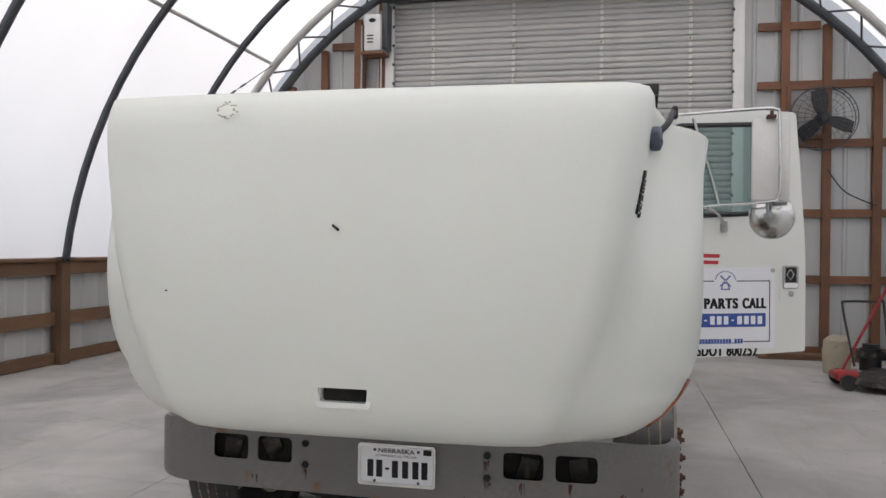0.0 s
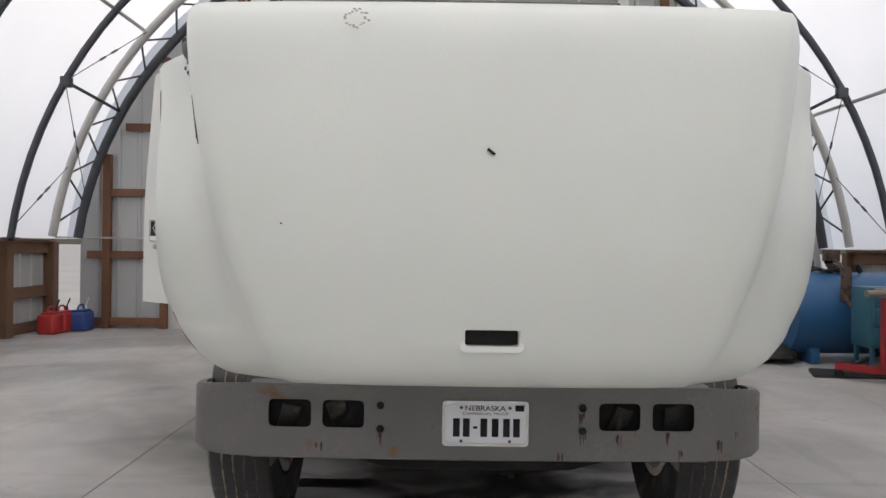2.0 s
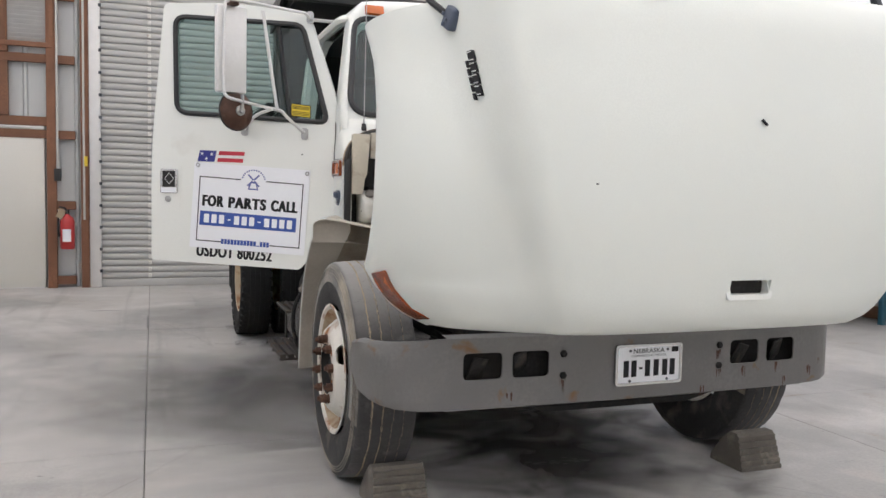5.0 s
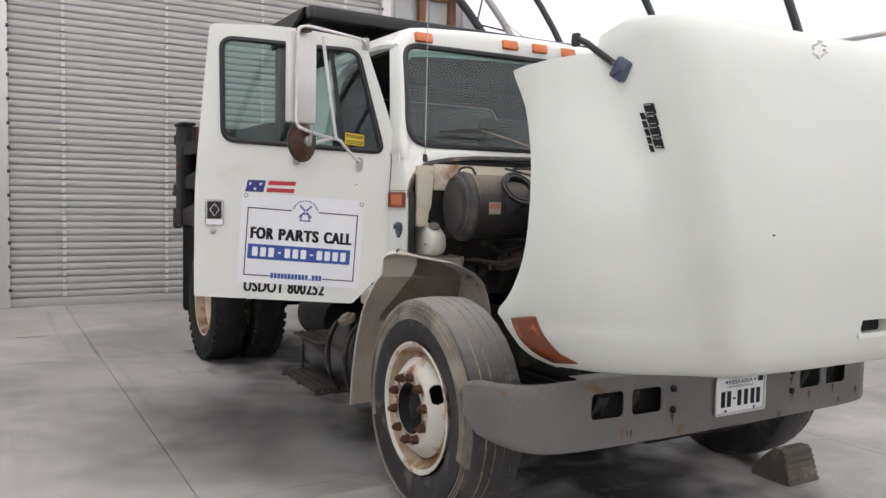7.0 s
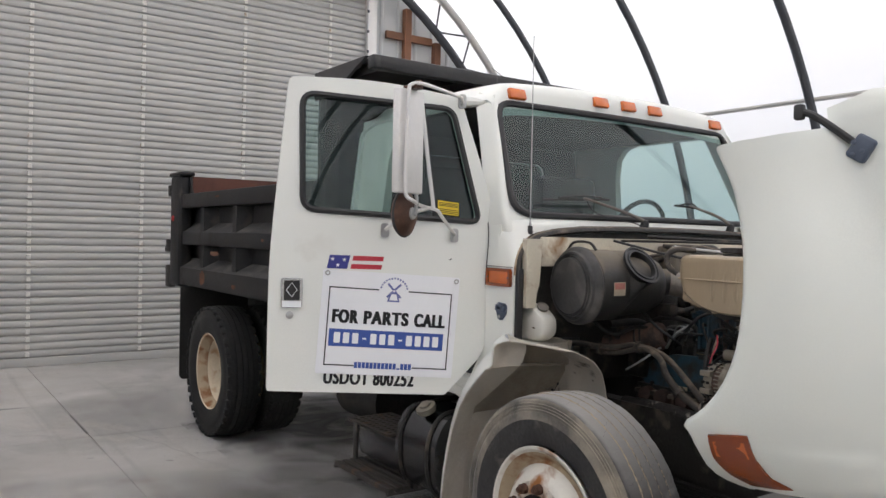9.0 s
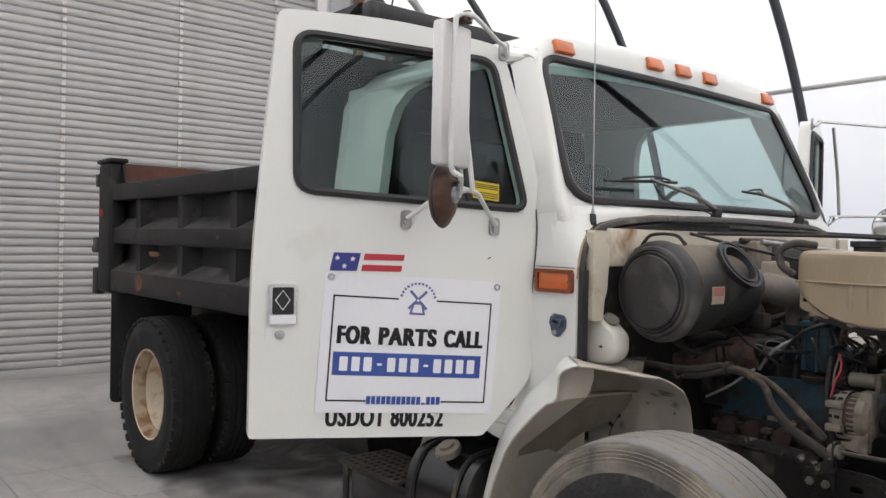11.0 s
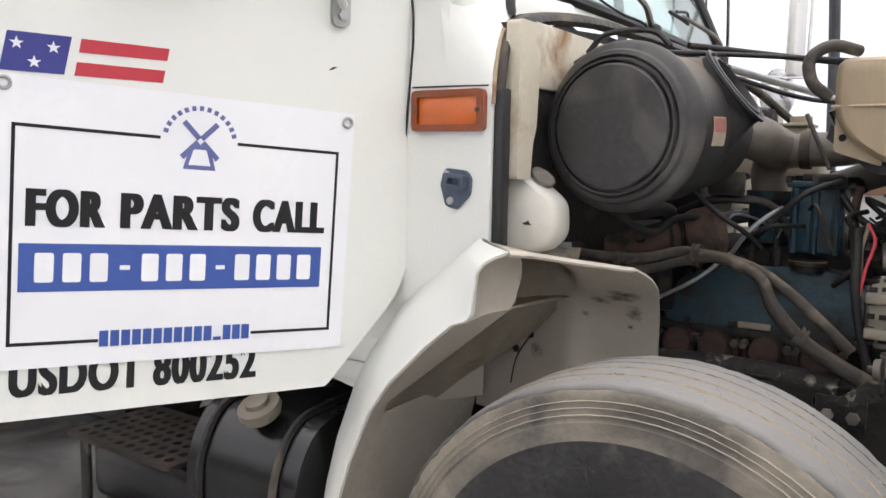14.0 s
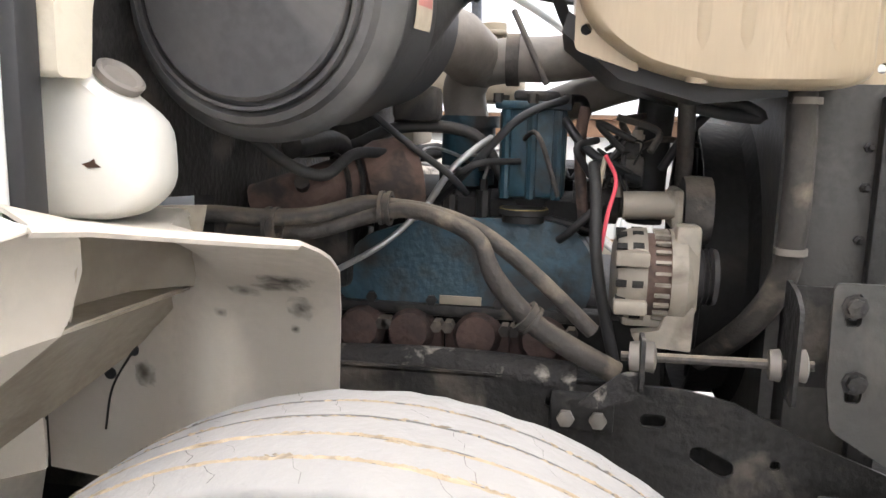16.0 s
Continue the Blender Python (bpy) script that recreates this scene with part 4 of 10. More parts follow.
for s in (-1, 1):
    bm = B()
    rows_ = []
    for i in range(9):
        t = i / 8
        ya, za = lerp(t, [0, 0.35, 0.7, 1], [3.100, 3.112, 3.094, 3.050]), lerp(t, [0, 0.35, 0.7, 1], [1.011, 0.935, 0.880, 0.845])
        yb, zb = lerp(t, [0, 0.35, 0.7, 1], [2.976, 2.972, 2.955, 2.915]), lerp(t, [0, 0.35, 0.7, 1], [1.031, 0.955, 0.900, 0.866])
        row = []
        for q in range(5):
            w = q / 4
            y, z = ya + (yb - ya) * w, za + (zb - za) * w
            u = hood_side(y, max(z, 0.83)) + 0.012 - 0.003 * (abs(w - 0.5) * 2) ** 3
            row.append((XC + s * u, y, z))
        rows_.append(row)
    sheet(bm, rows_)
    lens = part("turn_signal", bm, M_AMBER_D, hood, "amber plastic lens", smooth=60)
    sm = lens.modifiers.new("thickness", "SOLIDIFY")
    sm.thickness, sm.offset = 0.012, -0.2
    for w0, w1 in ((0.12, 0.44), (0.54, 0.90)):
        bm = B()
        rows_ = []
        for t in (0.10, 0.18, 0.26, 0.34):
            row = []
            for w in (w0, (w0 + w1) / 2, w1):
                y = lerp(t, [0, 0.35], [3.100, 3.112]) * (1 - w) + lerp(t, [0, 0.35], [2.976, 2.972]) * w
                z = lerp(t, [0, 0.35], [1.011, 0.935]) * (1 - w) + lerp(t, [0, 0.35], [1.031, 0.955]) * w
                row.append((XC + s * (hood_side(y, z) + 0.0165), y, z))
            rows_.append(row)
        sheet(bm, rows_)
        part("lens_facet", bm, M_AMBER, lens, "brighter amber reflector", smooth=60)
    # hood latch: rubber hook on a base
    bm = B()
    c = Vector((XC + s * 0.988, 2.735, 1.870))
    box(bm, -0.014, 0.022, -0.028, 0.028, -0.036, 0.036, 0.010, Matrix.Translation(c) @ Matrix.Rotation(s * radians(-14), 4, "Z") @ Matrix.Rotation(radians(32), 4, "X"), 3)
    for a_, b_ in ((0.012, 0.016), (-0.012, -0.010), (0.014, -0.018)):
        lathe(bm, c + Vector((s * 0.020, a_, b_)), (s, -0.25, 0.1), [(0, 0.007), (0.004, 0.007), (0.006, 0.003), (0.006, 0)], 8)
    lt = part("hood_latch", bm, M_BLUELATCH, hood, "blue-grey rubber latch base")
    bm = B()
    tube(bm, [c + Vector((s * 0.012, 0.02, 0.02)), c + Vector((s * 0.045, 0.06, 0.06)), c + Vector((s * 0.06, 0.105, 0.095)), c + Vector((s * 0.070, 0.14, 0.112))], 0.011, 8)
    box(bm, c.x + s * 0.072 - 0.012, c.x + s * 0.072 + 0.012, c.y + 0.128, c.y + 0.158, c.z + 0.086, c.z + 0.132, 0.008)
    part("latch_strap", bm, M_BLACKCLEAN, lt)
    # model badge drawn as plain dark blocks with bright edges
    def skin(jf, z, off):
        a, b = hood_point(int(jf), z), hood_point(int(jf) + 1, z)
        w = jf - int(jf)
        p = Vector((a[0] + (b[0] - a[0]) * w, a[1] + (b[1] - a[1]) * w))
        n = Vector((b[1] - a[1], -(b[0] - a[0]))).normalized()
        p += n * off
        return Vector((XC + s * p.x, p.y, z))
    def badge_block(name, js, zs, off, mt, parent, label=""):
        bm = B()
        pts = rounded([(js[0], zs[0]), (js[1], zs[0]), (js[1], zs[1]), (js[0], zs[1])], [0.02, 0.02, 0.02, 0.02], 2)
        a_, b_ = [bm.verts.new(skin(j, z, off)) for j, z in pts], [bm.verts.new(skin(j, z, -0.004)) for j, z in pts]
        bm.faces.new(a_)
        bridge(bm, a_, b_)
        return part(name, bm, mt, parent, label, smooth=0)
    bd = None
    for k in range(4):
        z = 1.736 - 0.036 * k
        j0 = 10.08 + 0.025 * k
        o = badge_block("badge_block", (j0, j0 + 0.30), (z - 0.017, z + 0.017), 0.014, M_INK, bd or hood, "dark model badge drawn as blocks" if not bd else "")
        bd = bd or o
        for g in (-0.012, 0.0125):
            badge_block("badge_edge", (j0 + 0.03, j0 + 0.27), (z + g - 0.002, z + g + 0.002), 0.0158, M_CHROME, bd)
    for k in range(5):
        z = 1.715 - 0.026 * k
        badge_block("badge_block", (10.46 + 0.02 * k, 10.58 + 0.02 * k), (z - 0.0105, z + 0.0105), 0.014, M_INK, bd)

# bumper
bz0, bz1 = 0.488, 0.762
def bump_path(u):
    a = abs(u)
    return 3.030 + 0.02 * (a / 0.85) ** 2 


bm = B()
HOLES = [(-0.79, -0.63), (-0.588, -0.432), (0.445, 0.601), (0.646, 0.805)]
hl = [rounded([(a, 0.600), (b, 0.600), (b, 0.703), (a, 0.703)], 0.022) for a, b in HOLES]
for u in (-0.371, 0.383):
    for z in (0.600, 0.687):
        hl.append([(u + 0.009 * math.cos(k * math.pi / 4), z + 0.009 * math.sin(k * math.pi / 4)) for k in range(8)])
us = [-0.86 + 1.72 * k / 20 for k in range(21)]
outer = [(u, bz0) for u in us] + [(u, bz1) for u in us[::-1]]
plate(bm, outer, hl, lambda a, b, t: (XC + a, bump_path(a) + t, b), 0.007)
ENDC = [(0.86, 3.0505), (0.94, 3.058), (1.00, 3.074), (1.055, 3.107), (1.095, 3.16), (1.118, 3.24), (1.127, 3.34), (1.128, 3.44)]
for s in (-1, 1):
    rows_ = []
    for k, (u, y) in enumerate(ENDC):
        t = k / (len(ENDC) - 1)
        lo, hi = bz0 + 0.03 * t ** 2 + (0.05 if t > 0.99 else 0), bz1 - 0.045 * t ** 1.5 - (0.015 if t > 0.99 else 0)
        rows_.append([(XC + s * (u - 0.035), y + 0.02, hi - 0.002), (XC + s * (u - 0.012), y, hi), (XC + s * u, y, hi - 0.012)] + [(XC + s * u, y, hi + (lo - hi) * q) for q in (0.3, 0.6, 0.85)] + [(XC + s * u, y, lo + 0.012), (XC + s * (u - 0.012), y, lo), (XC + s * (u - 0.035), y + 0.02, lo + 0.002)])
    sheet(bm, rows_)
for z, d in ((bz1, -1), (bz0, 1)):
    sheet(bm, [[(XC + u, bump_path(u) + 0.0, z) for u in us], [(XC + u, bump_path(u) + 0.010, z + 0.006 * -d) for u in us], [(XC + u, bump_path(u) + 0.06, z + 0.006 * -d) for u in us]])
bumper = part("bumper", bm, M_BUMPER, truck, "weathered grey steel bumper with rust streaks and empty lamp holes", smooth=45)
for u in (-0.371, 0.383):
    for z in (0.600, 0.687):
        bm = B()
        lathe(bm, (XC + u, 3.04, z), (0, -1, 0), [(0, 0.015), (0.014, 0.015), (0.018, 0.010), (0.019, 0)], 6)
        part("bolt", bm, M_DEEP, bumper, "blackened bolt")
# rust streaks as thin runs under the bolts and holes
bm = B()
rnd = random.Random(7)
for u, z in [(-0.371, 0.585), (0.383, 0.585), (0.383, 0.67), (0.70, 0.60), (0.52, 0.59), (0.90, 0.57), (0.97, 0.60), (0.76, 0.53), (0.30, 0.52), (-0.60, 0.55)]:
    for k in range(5):
        du, l = rnd.uniform(-0.012, 0.012), rnd.uniform(0.012, 0.05)
        w = rnd.uniform(0.001, 0.004)
        y = (bump_path(u) if abs(u) <= 0.86 else lerp(abs(u), [p[0] for p in ENDC], [p[1] for p in ENDC])) - 0.0012
        z1 = z - rnd.uniform(0, 0.01)
        vs = [bm.verts.new((XC + u + du + a, y, b)) for a, b in ((-w, z1), (w, z1), (w * 0.4, z1 - l), (-w * 0.4, z1 - l))]
        bm.faces.new(vs)
part("rust_streak", bm, M_RUST, bumper, smooth=0)["kind"] = "stuff"

# number plate: state name lettered, the number as plain bars
bm = B()
pc = (XC + 0.02, 0.627)
plate(bm, rounded([(-0.155, -0.079), (0.155, -0.079), (0.155, 0.079), (-0.155, 0.079)], 0.014), [], lambda a, b, t: (pc[0] + a, 3.020 + t, pc[1] + b), 0.006)
npl = part("number_plate", bm, M_SIGN, bumper, "white number plate in a chrome frame")
bm = B()
plate(bm, rounded([(-0.160, -0.084), (0.160, -0.084), (0.160, 0.084), (-0.160, 0.084)], 0.016), [rounded([(-0.149, -0.073), (0.149, -0.073), (0.149, 0.073), (-0.149, 0.073)], 0.012)], lambda a, b, t: (pc[0] + a, 3.014 + t, pc[1] + b), 0.014)
part("plate_frame", bm, M_CHROME, npl)
fp = lambda a, b, t: (pc[0] + a, 3.0195 - t, pc[1] + b)
bm = B()
text_to(bm, "NEBRASKA", lambda a, b, t: fp(a - 0.0, b + 0.056, t), 0.15, 0.019, bold=0.01)
text_to(bm, "COMMERCIAL TRUCK", lambda a, b, t: fp(a, b + 0.036, t), 0.17, 0.009)
for a in (-0.108, -0.071, -0.006, 0.036, 0.078, 0.115):
    plate(bm, [(a - 0.0125, -0.050), (a + 0.0125, -0.050), (a + 0.0125, 0.018), (a - 0.0125, 0.018)], [], lambda p, q, t: fp(p, q, 0.0005 + t), 0.0005)
plate(bm, [(-0.046, -0.02), (-0.030, -0.02), (-0.030, -0.011), (-0.046, -0.011)], [], lambda p, q, t: fp(p, q, 0.0005 + t), 0.0005)
plate(bm, [(0.110, 0.046), (0.143, 0.046), (0.143, 0.068), (0.110, 0.068)], [], lambda p, q, t: fp(p, q, 0.0005 + t), 0.0005)
part("plate_print", bm, M_INK, npl, smooth=0)
for a in (-0.09, 0.09):
    for b in (-0.066, 0.058):
        bm = B()
        lathe(bm, (pc[0] + a, 3.0195, pc[1] + b), (0, -1, 0), [(0, 0.006), (0.003, 0.006), (0.004, 0)], 8)
        part("screw", bm, M_ARCH, npl)

# ---- wheels ----
def tyre_prof(w, R, grooves=4, depth=0.012, half=0.004):
    h = w / 2
    p = [(-h * 0.70, 0.287), (-h * 0.86, 0.300), (-h * 0.93, 0.335), (-h * 0.935, 0.338), (-h * 0.97, 0.36), (-h * 1.0, 0.40), (-h * 0.985, 0.43), (-h * 0.975, 0.432), (-h * 0.945, 0.452), (-h * 0.94, 0.458), (-h * 0.915, R - 0.026), (-h * 0.885, R - 0.015), (-h * 0.84, R - 0.009)]
    tread = []
    c = lambda q: R - 0.010 * (q / h) ** 2
    for k in range(grooves + 1):
        a = -h * 0.80 + k * (h * 1.6) / (grooves + 1)
        b = -h * 0.80 + (k + 1) * (h * 1.6) / (grooves + 1)
        tread += [(a + half, c(a) - depth)] * (k > 0) + [(a + half + 0.001, c(a)), (b - half - 0.001, c(b))] + [(b - half, c(b) - depth)] * (k < grooves)
    return p + tread + [(-a, r) for a, r in p[::-1]]


def tyre(parent, c, side, w, R, material, blocks=0, label=""):
    worn = material is M_TYRE
    bm = B()
    lathe(bm, c, (side, 0, 0), tyre_prof(w, R, 4, 0.0014, 0.0012) if worn else tyre_prof(w, R), 160 if worn else 72)
    if worn:
        # chunked, scalloped shoulder and slightly uneven ribs
        for v in bm.verts:
            q = v.co - Vector(c)
            r = math.hypot(q.y, q.z)
            o = abs(q.x) / (w / 2)
            if r > R - 0.04:
                g = 0.0035 if o > 0.78 else 0.0008
                d = noise.noise(Vector((q.x * 30, q.y * 42, q.z * 42))) + 0.6 * noise.noise(Vector((q.x * 60 + 5, q.y * 110, q.z * 110)))
                f = 1 + g * min(0.3, d) / r
                v.co = Vector(c) + Vector((q.x * (1 + (0.010 * d if o > 0.8 else 0)), q.y * f, q.z * f))
    t = part("tyre", bm, material, parent, label, smooth=30)
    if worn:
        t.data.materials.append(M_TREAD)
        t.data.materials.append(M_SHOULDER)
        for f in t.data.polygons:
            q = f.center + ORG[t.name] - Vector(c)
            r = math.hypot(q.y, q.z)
            # shoulder colour on the upper part only; the lower sidewall stays darker
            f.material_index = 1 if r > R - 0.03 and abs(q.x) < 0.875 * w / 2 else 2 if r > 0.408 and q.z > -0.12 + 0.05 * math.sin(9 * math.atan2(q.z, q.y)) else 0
        # raised rings on the sidewall
        for r_, o_ in ((0.463, 0.936), (0.452, 0.950), (0.441, 0.972)):
            bm = B()
            lathe(bm, Vector(c) + Vector((side * w / 2 * o_, 0, 0)), (side, 0, 0), [(-0.004, r_ + 0.0022), (0.0022, r_ + 0.001), (0.0022, r_ - 0.001), (-0.004, r_ - 0.0022)], 72)
            part("sidewall_ring", bm, M_SHOULDER, t, smooth=40)
        # hairline zigzag sipes in the ribs
        rnd = random.Random(29)
        bm = B()
        for o_ in (-0.32, -0.16, 0.0, 0.16, 0.32):
            for k in range(46):
                if rnd.random() < 0.35:
                    continue
                a0 = 2 * math.pi * (k + rnd.uniform(-0.25, 0.25)) / 46
                span = rnd.choice((0.03, 0.055, 0.07))
                xs = [(o_ + d) * w for d in (-span, -0.012, 0.012, span)]
                an = [a0 + d * rnd.uniform(0.5, 1.4) for d in (-0.016, -0.004, 0.014, 0.020)]
                hw = rnd.uniform(0.00015, 0.00035)
                V_ = []
                for x_, q in zip(xs, an):
                    rr = R - 0.010 * (x_ * 2 / w) ** 2 + 0.0009
                    V_.append([bm.verts.new((c[0] + side * x_, c[1] + rr * math.cos(q + e * hw / R), c[2] + rr * math.sin(q + e * hw / R))) for e in (-1, 1)])
                for q in range(3):
                    bm.faces.new((V_[q][0], V_[q][1], V_[q + 1][1], V_[q + 1][0]))
        part("tread_sipe", bm, M_TYRE, t, "hairline zigzag sipes in the tread", smooth=0)["kind"] = "stuff"
        # crumbled tan dust along the grooves, thickest in the outermost
        rnd = random.Random(17)
        for k, fill, wd in ((4, 1.0, 1.1), (3, 0.8, 0.7), (2, 0.6, 0.6), (1, 0.55, 0.6)):
            a = -w * 0.40 + k * (w * 0.8) / 5
            rr = R - 0.010 * (a * 2 / w) ** 2
            bm = B()
            n = 560
            if k > 2:
                # packed bed of dust with a ragged edge
                edge = []
                for q in range(300):
                    an = 2 * math.pi * q / 300
                    st = 0.0020 * math.sin(q * 0.39) + 0.0012 * math.sin(q * 1.7 + k)
                    hw = (0.0030 if k == 4 else 0.0019) * rnd.uniform(0.55, 1.25)
                    edge.append([bm.verts.new((c[0] + side * (a + st + e * hw), c[1] + (rr + h) * math.cos(an), c[2] + (rr + h) * math.sin(an))) for e, h in ((-1, -0.0004), (0, 0.0012), (1, -0.0004))])
                for q in range(300):
                    for e in range(2):
                        bm.faces.new((edge[q][e], edge[q][e + 1], edge[(q + 1) % 300][e + 1], edge[(q + 1) % 300][e]))
            step = 0.0
            for q in range(n):
                if q % 16 == 0:
                    step = 0.0028 * rnd.choice((-1, 0, 1))
                if rnd.random() > fill:
                    continue
                an = 2 * math.pi * (q + rnd.uniform(-0.4, 0.4)) / n
                x = c[0] + side * (a + step + rnd.uniform(-0.0015, 0.0015) * wd)
                hw, hl = rnd.uniform(0.0018, 0.0038) * wd, rnd.uniform(0.004, 0.008)
                m = Matrix.Translation((x, c[1] + (rr - 0.0014) * math.cos(an), c[2] + (rr - 0.0014) * math.sin(an))) @ Matrix.Rotation(an - math.pi / 2, 4, "X") @ Matrix.Rotation(rnd.uniform(-0.5, 0.5), 4, "Z")
                v = [bm.verts.new(m @ Vector(p)) for p in ((-hw, 0, 0), (0, -hl, 0.001), (hw, 0, 0), (0, hl, 0.001), (rnd.uniform(-0.001, 0.001), 0, 0.0022 + 0.0012 * rnd.random() * wd))]
                for i in range(4):
                    bm.faces.new((v[i], v[(i + 1) % 4], v[4]))
            part("groove_dust", bm, M_DUST, t, "tan dust packed in a groove", smooth=0)["kind"] = "stuff"
        blocks = 0
    if blocks:
        # sipes across the shoulder ribs
        bm = B()
        for k in range(blocks):
            a = 2 * math.pi * k / blocks
            for o, sk in ((-0.30, 0.02), (0.30, -0.02), (0.02, 0.015)):
                x0 = o * w
                ca, sa = math.cos(a), math.sin(a)
                rl = R - 0.010 * (o * 2) ** 2 - 0.0042
                m = Matrix.Translation((c[0] + x0, c[1] + rl * ca, c[2] + rl * sa)) @ Matrix.Rotation(-(math.pi / 2 - a), 4, "X")
                box(bm, -0.020, 0.020, -0.0009, 0.0009, -0.004, 0.0046, 0, m)
        rnd = random.Random(41)
        for k in range(40):
            a = 2 * math.pi * (k + rnd.uniform(-0.15, 0.15)) / 40
            for o in (-0.43, 0.43):
                m = Matrix.Translation((c[0] + o * w, c[1] + (R - 0.012) * math.cos(a), c[2] + (R - 0.012) * math.sin(a))) @ Matrix.Rotation(-(math.pi / 2 - a), 4, "X") @ Matrix.Rotation(rnd.uniform(-0.12, 0.12), 4, "Z")
                box(bm, -0.020, 0.020, -0.026, 0.026, -0.020, 0.0062 - rnd.uniform(0, 0.002), 0.006, m, 2)
        part("lugged_tread", bm, M_TYRE_D, t)["kind"] = "stuff"
        for k in range(1, 5):
            a = -w * 0.40 + k * (w * 0.8) / 5
            bm = B()
            lathe(bm, Vector(c) + Vector((side * a, 0, 0)), (side, 0, 0), [(-0.0042, R - 0.010 * (a * 2 / w) ** 2 - 0.006), (0.0042, R - 0.010 * (a * 2 / w) ** 2 - 0.006)], 72)
            part("groove_dust", bm, M_DUST if material is M_TYRE else M_TYRE_D, t, "tan dust packed in a groove", smooth=60)
    return t


def front_wheel(side):
    c = Vector((XC + side * 0.985, 3.862, 0.494))
    ax = Vector((side, 0, 0))
    bm = B()
    # rim barrel, flange and outward dished disc with hand holes
    lathe(bm, c, ax, [(-0.12, 0.285), (-0.12, 0.25), (-0.08, 0.235), (0.06, 0.240), (0.095, 0.262), (0.118, 0.268), (0.128, 0.288), (0.135, 0.298), (0.140, 0.296), (0.139, 0.286), (0.128, 0.275), (0.115, 0.262), (0.098, 0.248), (0.092, 0.236)], 64)
    disc_w = part("wheel", bm, M_RIM, truck, "rusty white steel wheel")
    bm = B()
    prof = [(float(np.interp(-r, [-0.236, -0.205, -0.185], [0.090, 0.128, 0.150])), r) for r in (0.236 - 0.00255 * k for k in range(21))] + [(0.158, 0.165), (0.158, 0.115)]
    loops = []
    SEG = 288
    u, v = basis(ax)
    for a, r in prof:
        loops.append(ringv(bm, c + ax * a, u, v, r, SEG))
    for li in range(len(loops) - 1):
        rm = (prof[li][1] + prof[li + 1][1]) / 2
        for k in range(SEG):
            da = (((k + 0.5) / SEG + 0.17) * 2 % 1.0 - 0.5) * math.pi
            if ((rm - 0.2095) / 0.0275) ** 2 + (rm * da / 0.044) ** 2 < 1:
                continue
            bm.faces.new((loops[li][k], loops[li][(k + 1) % SEG], loops[li + 1][(k + 1) % SEG], loops[li + 1][k]))
    dk = part("disc", bm, M_RIM, disc_w)
    sm = dk.modifiers.new("thickness", "SOLIDIFY")
    sm.thickness, sm.offset = 0.009, -1
    bm = B()
    lathe(bm, c, ax, [(-0.05, 0.22), (0.05, 0.20), (0.06, 0.0)], 24)
    part("brake_drum", bm, M_DEEP, disc_w)
    bm = B()
    lathe(bm, c, ax, [(0.150, 0.1165), (0.159, 0.1150), (0.159, 0.104), (0.135, 0.098), (0.118, 0.090), (0.112, 0.060), (0.135, 0.056), (0.140, 0.045), (0.140, 0.0)], 36)
    part("hub", bm, M_DEEP, disc_w, "oily black hub")
    for k in range(10):
        a = 2 * math.pi * (k + 0.35) / 10
        p = c + u * (0.143 * math.cos(a)) + v * (0.143 * math.sin(a)) + ax * 0.156
        bm = B()
        cyl(bm, p, p + ax * 0.008, 0.021, 10)
        cyl(bm, p + ax * 0.008, p + ax * 0.027, 0.0195, 6)
        cyl(bm, p + ax * 0.027, p + ax * 0.040, 0.0105, 8)
        part("wheel_nut", bm, M_RUST, disc_w, "rusty wheel nut")
    bm = B()
    lathe(bm, c, ax, [(0.1295, 0.2735), (0.1165, 0.2605), (0.0995, 0.2465), (0.0935, 0.2365), (0.104, 0.226)], 64)
    part("rim_gutter", bm, M_RIMRUST, disc_w, "rusted gutter of the wheel rim")
    bm = B()
    ro, ri = ringv(bm, c + ax * 0.1592, u, v, 0.166, 40), ringv(bm, c + ax * 0.1592, u, v, 0.118, 40)
    bridge(bm, ro, ri)
    part("rust_bleed", bm, M_BLEED, disc_w, "orange rust bleeding round the nuts", smooth=0)
    tyre(disc_w, c, side, 0.285, 0.496, M_TYRE, 72, "dusty worn rubber tyre")


front_wheel(-1)
front_wheel(1)


